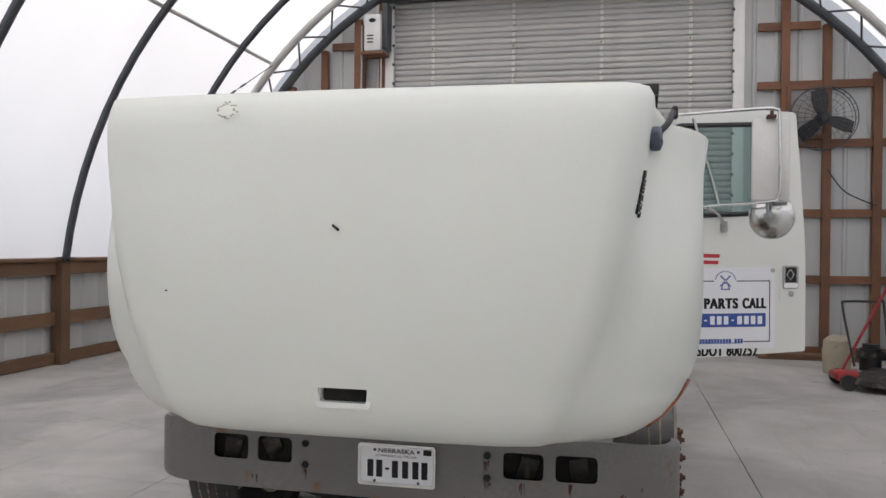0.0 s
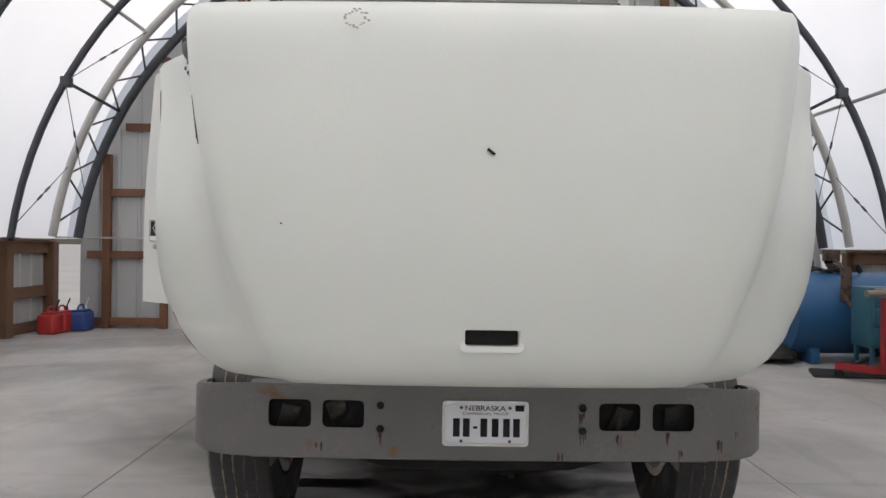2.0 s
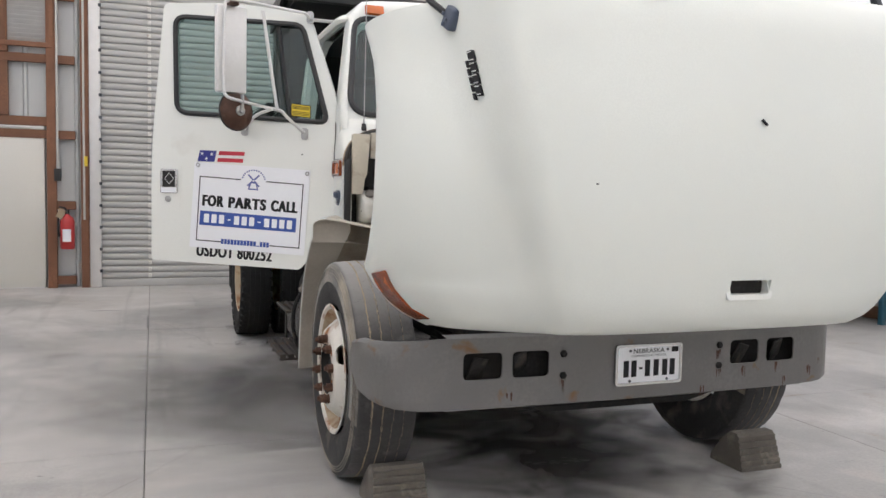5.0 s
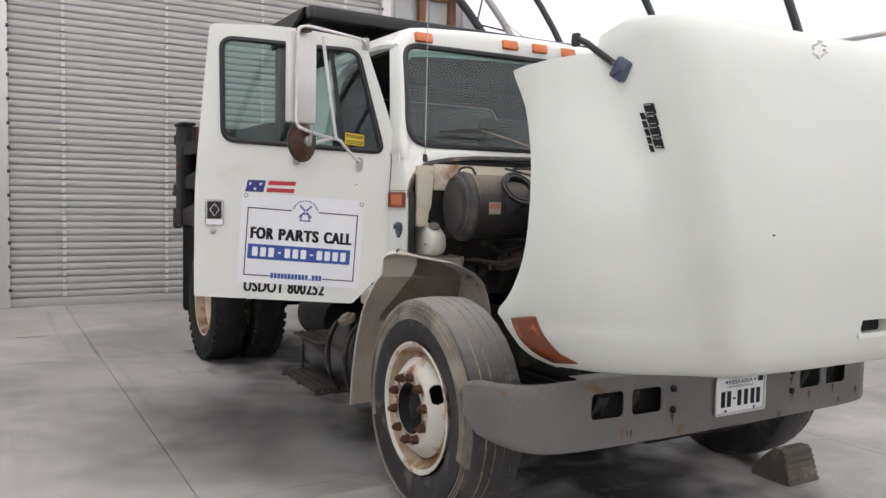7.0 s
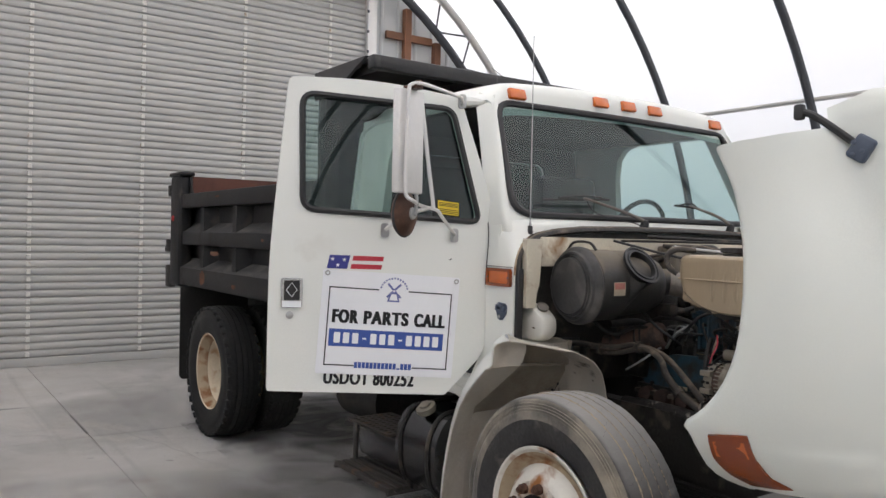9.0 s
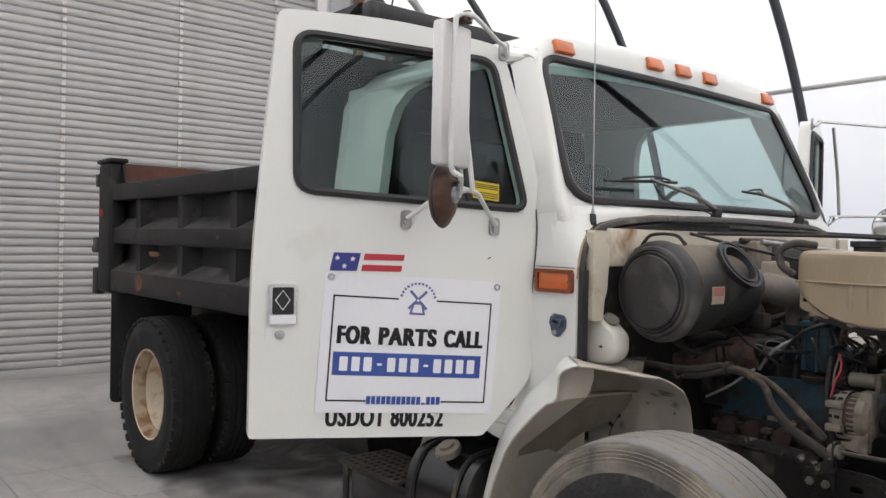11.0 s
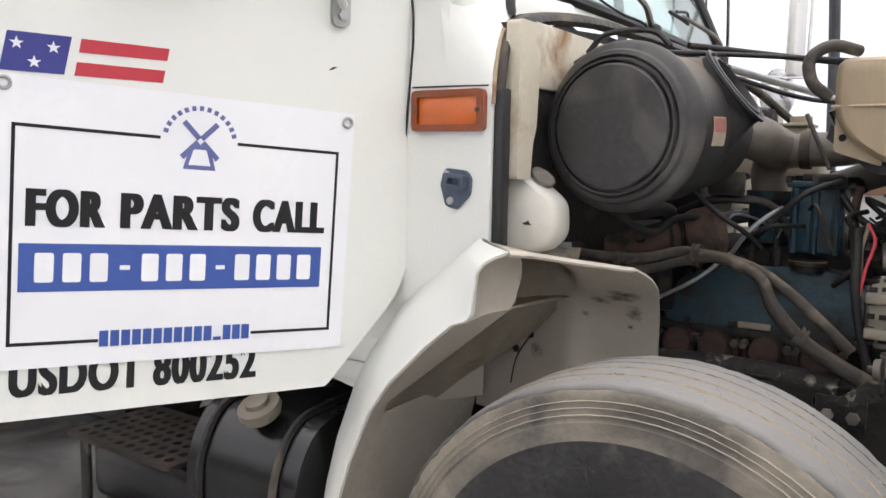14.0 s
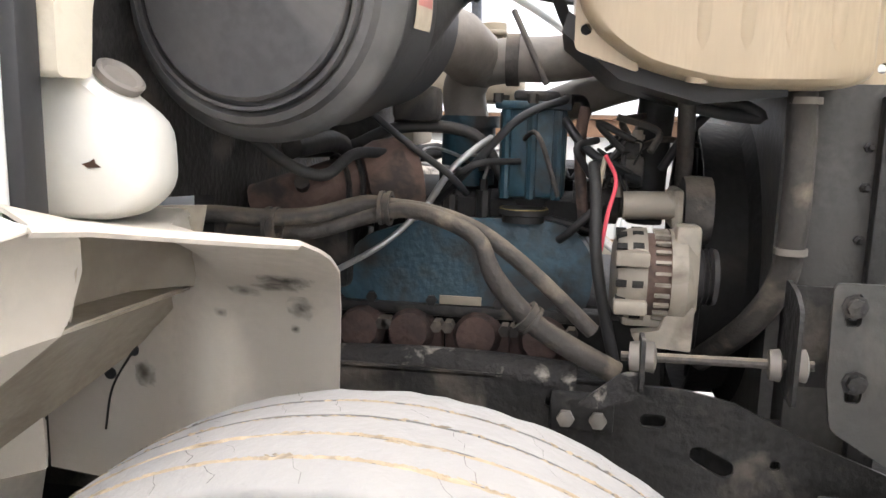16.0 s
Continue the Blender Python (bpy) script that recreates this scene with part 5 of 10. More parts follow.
def rear_wheel(side, outer):
    w = 0.262
    c = Vector((XC + side * (1.044 if outer else 0.70), 7.71, 0.508))
    ax = Vector((side, 0, 0))
    bm = B()
    lathe(bm, c, ax, [(-0.12, 0.285), (-0.115, 0.245), (0.03, 0.250), (0.075, 0.268), (0.096, 0.290), (0.106, 0.300), (0.112, 0.296), (0.109, 0.288), (0.104, 0.281), (0.05, 0.256), (0.035, 0.247), (-0.05, 0.240), (-0.085, 0.222), (-0.095, 0.21)], 56)
    wh = part("wheel", bm, M_RIM_R, truck, "rusty cream steel dual wheel")
    bm = B()
    lathe(bm, c, ax, [(0.1045, 0.2875), (0.1095, 0.2835), (0.107, 0.2790), (0.060, 0.2565), (0.048, 0.2515), (0.044, 0.2450), (0.036, 0.2460)], 56)
    part("rim_gutter", bm, M_RIMRUST, wh, "rusted gutter of the wheel rim")
    bm = B()
    lathe(bm, c, ax, [(-0.088, 0.218), (-0.098, 0.19), (-0.105, 0.16), (-0.108, 0.12), (-0.10, 0.0)], 40)
    part("disc", bm, M_RUST, wh, "dark brown wheel disc")
    tyre(wh, c, side, w, 0.512, M_TYRE_D, 64, "black rubber tyre with worn lugs")
    if outer:
        u, v = basis(ax)
        bm = B()
        lathe(bm, c, ax, [(-0.12, 0.105), (-0.075, 0.10), (-0.065, 0.085), (-0.06, 0.0)], 20)
        part("hub", bm, M_RUST, wh)
        for k in range(10):
            a = 2 * math.pi * k / 10
            p = c + u * (0.143 * math.cos(a)) + v * (0.143 * math.sin(a)) - ax * 0.105
            bm = B()
            cyl(bm, p, p + ax * 0.03, 0.019, 6)
            part("wheel_nut", bm, M_RUST, wh)


for s in (-1, 1):
    rear_wheel(s, True)
    rear_wheel(s, False)
bm = B()
cyl(bm, (XC - 0.6, 7.74, 0.505), (XC + 0.6, 7.74, 0.505), 0.07, 14)
lathe(bm, (XC, 7.74, 0.5), (0, 1, 0), [(-0.32, 0.05), (-0.18, 0.14), (-0.05, 0.21), (0.1, 0.21), (0.2, 0.12), (0.21, 0)], 20)
part("rear_axle", bm, M_DEEP, truck)
bm = B()
box(bm, XC - 0.85, XC + 0.85, 3.77, 3.89, 0.40, 0.50, 0.02)
part("front_axle", bm, M_DEEP, truck)

# frame rails with holes
for s in (-1, 1):
    bm = B()
    top = [(3.18, 0.745), (3.30, 0.79), (3.42, 0.845), (3.50, 0.862), (3.62, 0.862), (9.0, 0.862)]
    bot = [(9.0, 0.60), (3.9, 0.60), (3.5, 0.58), (3.18, 0.56)]
    hs = [rounded([(y - a, z - b), (y + a, z - b), (y + a, z + b), (y - a, z + b)], b * 0.9) for y, z, a, b in ((3.539, 0.807, 0.020, 0.011), (3.352, 0.750, 0.008, 0.008), (3.347, 0.688, 0.009, 0.009), (3.70, 0.825, 0.008, 0.008))]
    hs.append(rounded([(3.412, 0.727), (3.428, 0.721), (3.480, 0.748), (3.480, 0.768), (3.464, 0.772), (3.412, 0.747)], 0.012))
    plate(bm, top + bot, hs, lambda a, b, t: (XC + s * (0.44 - t), a, b), 0.008)
    for z in (0.862, 0.60):
        box(bm, XC + s * 0.40 - 0.04, XC + s * 0.40 + 0.04, 3.6, 9.0, z - 0.004, z + 0.004)
    fr = part("frame_rail", bm, M_GRIME, truck, "oily black steel frame rail")
for y in (3.22, 4.6, 5.8, 7.0, 8.8):
    bm = B()
    box(bm, XC - 0.43, XC + 0.43, y, y + 0.10, 0.62, 0.74 if y < 4 else 0.80, 0.01)
    part("cross_member", bm, M_DEEP, truck)

# ---- cab ----
# side skin with door opening, rear wall, roof, cowl
def cab_half(z):
    return lerp(z, [0.9, 1.1, 1.5, 1.75, 2.2, 2.3, 2.38], [0.985, 1.0, 1.0, 0.985, 0.90, 0.87, 0.80])


for s in (-1, 1):
    bm = B()
    # front pillar and cowl side
    prof = [(4.205, 1.165), (4.205, 1.462), (4.290, 1.472), (4.302, 1.56), (4.308, 1.62), (4.310, 1.66), (4.306, 1.715), (4.515, 2.20), (4.53, 2.26), (4.66, 2.31), (4.66, 2.25), (4.63, 2.21), (4.42, 1.72), (4.395, 1.52), (4.44, 1.06), (4.57, 0.875), (4.63, 0.85), (4.55, 0.835), (4.47, 0.95), (4.38, 1.05), (4.29, 1.12), (4.205, 1.155)]
    plate(bm, prof, [], lambda a, b, t: (XC + s * (cab_half(b) - t), a, b), 0.05)
    part("cowl_side", bm, M_PAINT, truck, smooth=40)
    bm = B()
    tube(bm, [(XC + s * (cab_half(z) + e), y, z) for y, z, e in ((4.434, 1.06, 0.0005), (4.410, 1.30, 0.0005), (4.391, 1.52, 0.0005), (4.390, 1.58, 0.0008), (4.394, 1.64, 0.003), (4.412, 1.72, 0.004), (4.440, 1.78, 0.003))], 0.0026, 6)
    part("door_gap", bm, M_GRIME, truck, smooth=60)
    # rounded corner from the cowl side up to the windshield
    rim = [(1.001, 4.204, 1.455), (0.996, 4.205, 1.485), (0.985, 4.208, 1.522), (0.965, 4.215, 1.556), (0.94, 4.222, 1.584), (0.90, 4.231, 1.610), (0.85, 4.234, 1.629), (0.75, 4.225, 1.648), (0.62, 4.210, 1.660)]
    rear = [(1.001, 4.300, 1.458), (1.001, 4.306, 1.51), (1.001, 4.314, 1.57), (0.994, 4.326, 1.62), (0.983, 4.326, 1.66), (0.958, 4.296, 1.685), (0.88, 4.266, 1.690), (0.75, 4.256, 1.690), (0.62, 4.245, 1.690)]
    bm = B()
    sheet(bm, [[(XC + s * (a[0] + (b[0] - a[0]) * q + 0.012 * math.sin(q * math.pi) * min(1, 4 * (1.001 - a[0] + 0.02))), a[1] + (b[1] - a[1]) * q - 0.008 * math.sin(q * math.pi), a[2] + (b[2] - a[2]) * q + 0.006 * math.sin(q * math.pi)) for q in (0, 0.08, 0.25, 0.45, 0.65, 0.85, 1.0)] for a, b in zip(rim, rear)])
    part("cowl_corner", bm, M_PAINT, truck, smooth=60).modifiers.new("thickness", "SOLIDIFY").thickness = 0.003
    bm = B()
    tube(bm, [(XC + s * 1.0005, 4.212, 1.474), (XC + s * 1.0012, 4.30, 1.475), (XC + s * 1.0012, 4.385, 1.476)], 0.0016, 6, 0)
    part("panel_seam", bm, M_GRIME, truck, smooth=60)
    bm = B()
    # rear pillar and corner
    prof = [(5.42, 0.93), (5.78, 0.93), (5.78, 2.28), (5.22, 2.28), (5.18, 2.235), (5.28, 2.215), (5.35, 2.15), (5.385, 2.03), (5.40, 1.4)]
    plate(bm, prof, [], lambda a, b, t: (XC + s * (cab_half(b) - t), a, b), 0.05)
    part("rear_pillar", bm, M_PAINT, truck, smooth=40)
    bm = B()
    box(bm, XC + s * 0.985 - 0.012, XC + s * 0.985 + 0.012, 4.43, 4.74, 0.855, 0.899, 0.006)
    part("skirt", bm, M_PAINT, truck)
    bm = B()
    box(bm, XC + s * 0.96 - 0.045, XC + s * 0.96 + 0.045, 4.40, 5.45, 0.90, 0.955, 0.01)
    part("sill", bm, M_PAINT, truck)
    bm = B()
    tube(bm, [(XC + s * 0.885, 4.57, 2.245), (XC + s * 0.895, 4.70, 2.262), (XC + s * 0.90, 4.9, 2.264), (XC + s * 0.90, 5.40, 2.264)], lambda t: 0.012 + 0.016 * min(1, t * 4), 8)
    part("drip_rail", bm, M_PAINT, truck)

bm = B()
rows_ = []
for y, dz, dw in ((4.505, -0.152, 0.02), (4.498, -0.11, 0.0), (4.498, -0.050, -0.01), (4.513, -0.012, -0.02), (4.55, 0.008, -0.03), (4.65, 0.013, -0.03), (4.9, 0.017, -0.03), (5.3, 0.02, -0.03), (5.62, 0.01, -0.03), (5.74, -0.03, -0.05), (5.785, -0.10, -0.04)):
    row = []
    for k in range(25):
        q = k / 12 - 1
        u = 0.905 * q
        zz = 2.365 + dz - 0.035 * q * q - 0.085 * (max(0, abs(q) - 0.90) / 0.10) ** 1.6
        yy = y - 0.030 * (1 - q * q) * (1 if y < 4.6 else 0)
        row.append((XC + u * (1 + dw * 0.2), yy, zz))
    rows_.append(row)
sheet(bm, rows_)
roof = part("roof", bm, M_PAINT, truck, smooth=50)
sm = roof.modifiers.new("thickness", "SOLIDIFY")
sm.thickness, sm.offset = 0.03, -1
for x in (-1.640, -1.098, -0.895, -0.685, -0.140):
    q = (x - XC) / 0.905
    bm = B()
    y = 4.493 - 0.030 * (1 - q * q)
    m = Matrix.Translation((x, y, 2.308 - 0.03 * q * q)) @ Matrix.Rotation(radians(-20), 4, "X")
    box(bm, -0.051, 0.051, -0.010, 0.013, -0.026, 0.026, 0.006, m)
    part("roof_lamp", bm, M_AMBER, truck, "amber roof marker lamp")
bm = B()
op = rounded([(-0.55, 1.75), (0.55, 1.75), (0.55, 2.12), (-0.55, 2.12)], 0.08)
plate(bm, [(-0.96, 0.93), (0.96, 0.93), (0.985, 1.5), (0.90, 2.2), (0.82, 2.30), (-0.82, 2.30), (-0.90, 2.2), (-0.985, 1.5)], [op], lambda a, b, t: (XC + a, 5.75 + t, b), 0.035)
part("cab_back", bm, M_PAINT, truck)
bm = B()
plate(bm, op, [], lambda a, b, t: (XC + a, 5.765 + t, b), 0.004)
bk = part("back_window", bm, M_GLASS, truck)
bk.visible_shadow = False
# windshield: curved glass in a black seal
WSC, WSB, WST, WSH = XC - 0.025, 0.925, 0.850, 0.531
def ws_y(u, z):
    """Depth of the front face of the cab at half width u and height z."""
    return 4.278 + 0.428 * (z - 1.707) - 0.035 * (1 - min(1.0, abs(u) / 0.90) ** 2) + 0.040 * (max(0.0, abs(u) - 0.90) / 0.09) ** 2


def ws(a, b):
    """a from -1 to 1 across, b from 0 to 1 up."""
    z = 1.707 + WSH * b
    u = a * (WSB + (WST - WSB) * b)
    return Vector((WSC + u, 4.278 + 0.428 * WSH * b - 0.035 * (1 - a * a), z))


wsp = rounded([(-WSB, 0), (WSB, 0), (WST, WSH), (-WST, WSH)], [0.115, 0.115, 0.075, 0.075], 6)
dense = []
for i in range(len(wsp)):
    p, q = Vector(wsp[i]), Vector(wsp[(i + 1) % len(wsp)])
    n = max(1, int((q - p).length / 0.09))
    dense += [p.lerp(q, k / n) for k in range(n)]
def on_ws(p, off=0.0):
    b = p.y / WSH
    return ws(p.x / (WSB + (WST - WSB) * b), b) + Vector((0, -0.92, 0.39)) * off


bm = B()
tube(bm, [on_ws(p, 0.002) for p in dense], 0.0165, 8, 0, closed=True)
part("windshield_seal", bm, M_BLACKCLEAN, truck, "black rubber seal")
bm = B()
fl = [(p.x, p.y) for p in dense]
plate(bm, fl, [], lambda a, b, t: on_ws(Vector((a, b)), -t), 0.004)
wsg = part("windshield", bm, M_GLASS, truck, "tinted windshield glass", smooth=80)
wsg.visible_shadow = False
# painted front of the cab round the windshield
bm = B()
edge = [(-0.985 + 1.97 * k / 24, 1.648 + 0.022 * (1 - (k / 12 - 1) ** 2)) for k in range(25)]
edge += [(cab_half(z) - 0.002, z) for z in (1.68, 1.74, 1.80, 1.88, 1.96, 2.04, 2.12, 2.20, 2.245, 2.275)]
edge += [(0.86 - 1.72 * k / 20, 2.285) for k in range(1, 20)]
edge += [(0.002 - cab_half(z), z) for z in (2.275, 2.245, 2.20, 2.12, 2.04, 1.96, 1.88, 1.80, 1.74, 1.68)]
hole = [(p.x - 0.025, 1.707 + p.y) for p in dense]
plate(bm, edge, [hole], lambda a, b, t: (XC + a, ws_y(a, b) + t, b), 0.014)
part("cab_front", bm, M_PAINT, truck, "white painted cab front round the windshield", smooth=50)
for s in (-1, 1):
    bm = B()
    rows_ = []
    for k in range(19):
        z = 1.61 + 0.035 * k
        h = cab_half(z)
        o = -0.012 + 0.017 * min(1.0, max(0.0, (z - 1.605) / 0.065))
        r = min(1.0, max(0.0, (1.76 - z) / 0.15))
        u = h - float(np.interp(z, [1.60, 1.70, 1.90, 2.20, 2.25], [0.030, 0.031, 0.028, 0.015, 0.012]))
        a = Vector((u, ws_y(u, z) - 0.003 - max(0.0, o) + 0.012 * max(0.0, 1 - (z - 1.61) / 0.035), z))
        b = Vector((h + o, float(np.interp(z, [1.60, 1.72, 2.21, 2.25], [4.375, 4.408, 4.616, 4.630])), z))
        c = Vector((h + o - 0.003 * r, a.y + 0.002 + 0.022 * r, z))
        rows_.append([(XC + s * q.x, q.y, q.z) for q in (a.lerp(c, w) if i == 0 else c.lerp(b, w) if i == 2 else (a.lerp(c, 0.4) * (1 - w) ** 2 + c * 2 * w * (1 - w) + c.lerp(b, 0.3) * w * w) for i, w in ((0, 0), (0, 0.2), (1, 0), (1, 0.25), (1, 0.5), (1, 0.75), (1, 1), (2, 0.6), (2, 1.0)))])
    sheet(bm, rows_)
    part("front_pillar", bm, M_PAINT, truck, smooth=60).modifiers.new("thickness", "SOLIDIFY").thickness = 0.002
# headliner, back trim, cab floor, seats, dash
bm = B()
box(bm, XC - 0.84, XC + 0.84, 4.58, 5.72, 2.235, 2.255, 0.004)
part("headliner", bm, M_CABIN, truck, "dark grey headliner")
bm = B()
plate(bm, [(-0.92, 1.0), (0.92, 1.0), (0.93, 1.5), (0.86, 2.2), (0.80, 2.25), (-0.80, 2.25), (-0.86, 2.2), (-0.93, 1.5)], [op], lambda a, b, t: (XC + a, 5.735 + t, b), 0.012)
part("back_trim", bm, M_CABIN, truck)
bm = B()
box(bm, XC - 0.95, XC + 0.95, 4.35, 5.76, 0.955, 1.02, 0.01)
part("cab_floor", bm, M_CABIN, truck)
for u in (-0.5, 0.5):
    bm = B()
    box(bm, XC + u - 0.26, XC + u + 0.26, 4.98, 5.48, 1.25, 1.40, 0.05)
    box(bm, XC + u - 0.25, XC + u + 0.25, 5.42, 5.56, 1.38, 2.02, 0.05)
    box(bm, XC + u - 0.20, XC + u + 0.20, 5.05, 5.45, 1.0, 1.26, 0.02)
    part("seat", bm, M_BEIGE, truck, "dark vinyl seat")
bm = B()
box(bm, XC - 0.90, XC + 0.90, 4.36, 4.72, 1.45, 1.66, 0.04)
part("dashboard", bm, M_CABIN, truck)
bm = B()
c = Vector((XC + 0.48, 4.82, 1.62))
tube(bm, [c + Vector((0.23 * math.cos(a), -0.06 * math.sin(a), 0.22 * math.sin(a))) for a in (2 * math.pi * k / 24 for k in range(24))], 0.014, 8, 0, closed=True)
cyl(bm, c, c + Vector((0, -0.25, -0.08)), 0.03, 8)
for a in (0.3, 2.4, 4.5):
    cyl(bm, c, c + Vector((0.23 * math.cos(a), -0.06 * math.sin(a), 0.22 * math.sin(a))), 0.012, 6)
part("steering_wheel", bm, M_BLACKCLEAN, truck)

# wipers
for x0, y0, p1, p2 in ((-1.06, 4.195, (-1.42, 4.268, 1.797), (-1.72, 4.285, 1.785)), (-0.37, 4.20, (-0.66, 4.262, 1.792), (-0.80, 4.260, 1.797))):
    bm = B()
    lathe(bm, (x0, y0, 1.66), (0, -0.3, 1), [(0, 0.022), (0.03, 0.020), (0.045, 0.012), (0.047, 0)], 10)
    wp = part("wiper_pivot", bm, M_BLACKCLEAN, truck, "black wiper pivot")
    d = Vector(p2) - Vector(p1)
    mid = Vector(p1) + Vector((0, -0.022, 0.0))
    bm = B()
    tube(bm, [(x0, y0, 1.70), ((x0 + p1[0]) / 2, y0 - 0.030, 1.738), mid], lambda t: 0.0095 - 0.004 * t, 6)
    part("wiper_arm", bm, M_DUCT, wp, "dull grey wiper arm", smooth=60)
    bm = B()
    tube(bm, [mid - d * 0.38, mid - d * 0.19 + Vector((0, -0.008, 0.006)), mid + Vector((0, -0.012, 0.010)), mid + d * 0.25 + Vector((0, -0.008, 0.006)), mid + d * 0.5], 0.0045, 6)
    part("blade_bow", bm, M_BLACKCLEAN, wp)
    bm = B()
    tube(bm, [mid - d * 0.55 + Vector((0, 0.006, -0.008)), mid + Vector((0, 0.002, -0.008)), mid + d * 0.80 + Vector((0, 0.006, -0.008))], 0.006, 6)
    part("wiper_blade", bm, M_BLACKCLEAN, wp, "black rubber wiper blade")
hose_pts = [(-1.06, 4.185, 1.665), (-1.16, 4.18, 1.690), (-1.26, 4.20, 1.700), (-1.36, 4.235, 1.735), (-1.40, 4.245, 1.785)]
bm = B()
tube(bm, hose_pts, 0.003, 6)
part("washer_tube", bm, M_BLACKCLEAN, truck, "thin black washer tube")
bm = B()
lathe(bm, (-1.753, 4.238, 1.655), (0.01, 0.015, 0.84), [(0.0, 0.0062), (0.012, 0.0058), (0.024, 0.0034), (0.028, 0.0022)], 8)
cyl(bm, (-1.753, 4.238, 1.660), (-1.742, 4.255, 2.50), 0.0022, 6)
an = part("antenna", bm, M_STEEL, truck, "thin steel whip antenna")
bm = B()
lathe(bm, (-1.753, 4.240, 1.627), (0, -0.07, 1), [(-0.006, 0.0145), (0.006, 0.0150), (0.014, 0.0125), (0.028, 0.0115), (0.031, 0.0090), (0.031, 0.0)], 12)
part("antenna_base", bm, M_BLACKCLEAN, an, "black rubber antenna foot")
for s in (-1, 1):
    bm = B()
    box(bm, XC + s * 0.998 - 0.014, XC + s * 0.998 + 0.014, 4.222, 4.366, 1.396, 1.460, 0.008)
    part("side_marker", bm, M_AMBER, truck, "amber side marker lamp")
    bm = B()
    f = lambda a, b, t: (XC + s * (0.998 + t), 4.278 - 0.85 * (a + 0.2 * b), 1.281 + 0.85 * (b - 0.2 * a))
    plate(bm, rounded([(-0.034, 0.038), (0.020, 0.044), (0.036, 0.030), (0.040, -0.006), (0.014, -0.046), (-0.016, -0.044), (-0.040, 0.0)], 0.008), [], f, 0.010)
    plate(bm, rounded([(-0.026, 0.030), (0.028, 0.034), (0.030, 0.002), (-0.026, -0.002)], 0.006), [rounded([(-0.012, 0.022), (0.020, 0.024), (0.021, 0.010), (-0.012, 0.008)], 0.004)], lambda a, b, t: f(a, b, 0.010 + t), 0.016)
    ct = part("hood_catch", bm, M_BLUELATCH, truck, "blue-grey hood catch")
    for a, b in ((-0.004, -0.030), (-0.026, 0.026)):
        bm = B()
        lathe(bm, f(a, b, 0.010), (s, 0, 0), [(0, 0.008), (0.004, 0.008), (0.006, 0.004), (0.006, 0)], 10)
        part("rivet", bm, M_STEEL, ct)
    bm = B()
    plate(bm, rounded([(4.214, 1.389), (4.379, 1.389), (4.379, 1.468), (4.214, 1.468)], 0.012), [rounded([(4.228, 1.402), (4.365, 1.402), (4.365, 1.455), (4.228, 1.455)], 0.008)], lambda a, b, t: (XC + s * (1.000 + t), a, b), 0.016)
    mk = part("marker_bezel", bm, M_AMBER_D, truck, "dark amber lamp bezel")
    for y in (4.226, 4.367):
        bm = B()
        lathe(bm, (XC + s * 1.016, y, 1.4285), (s, 0, 0), [(0, 0.005), (0.002, 0.005), (0.003, 0)], 8)
        part("screw", bm, M_RUST, mk)


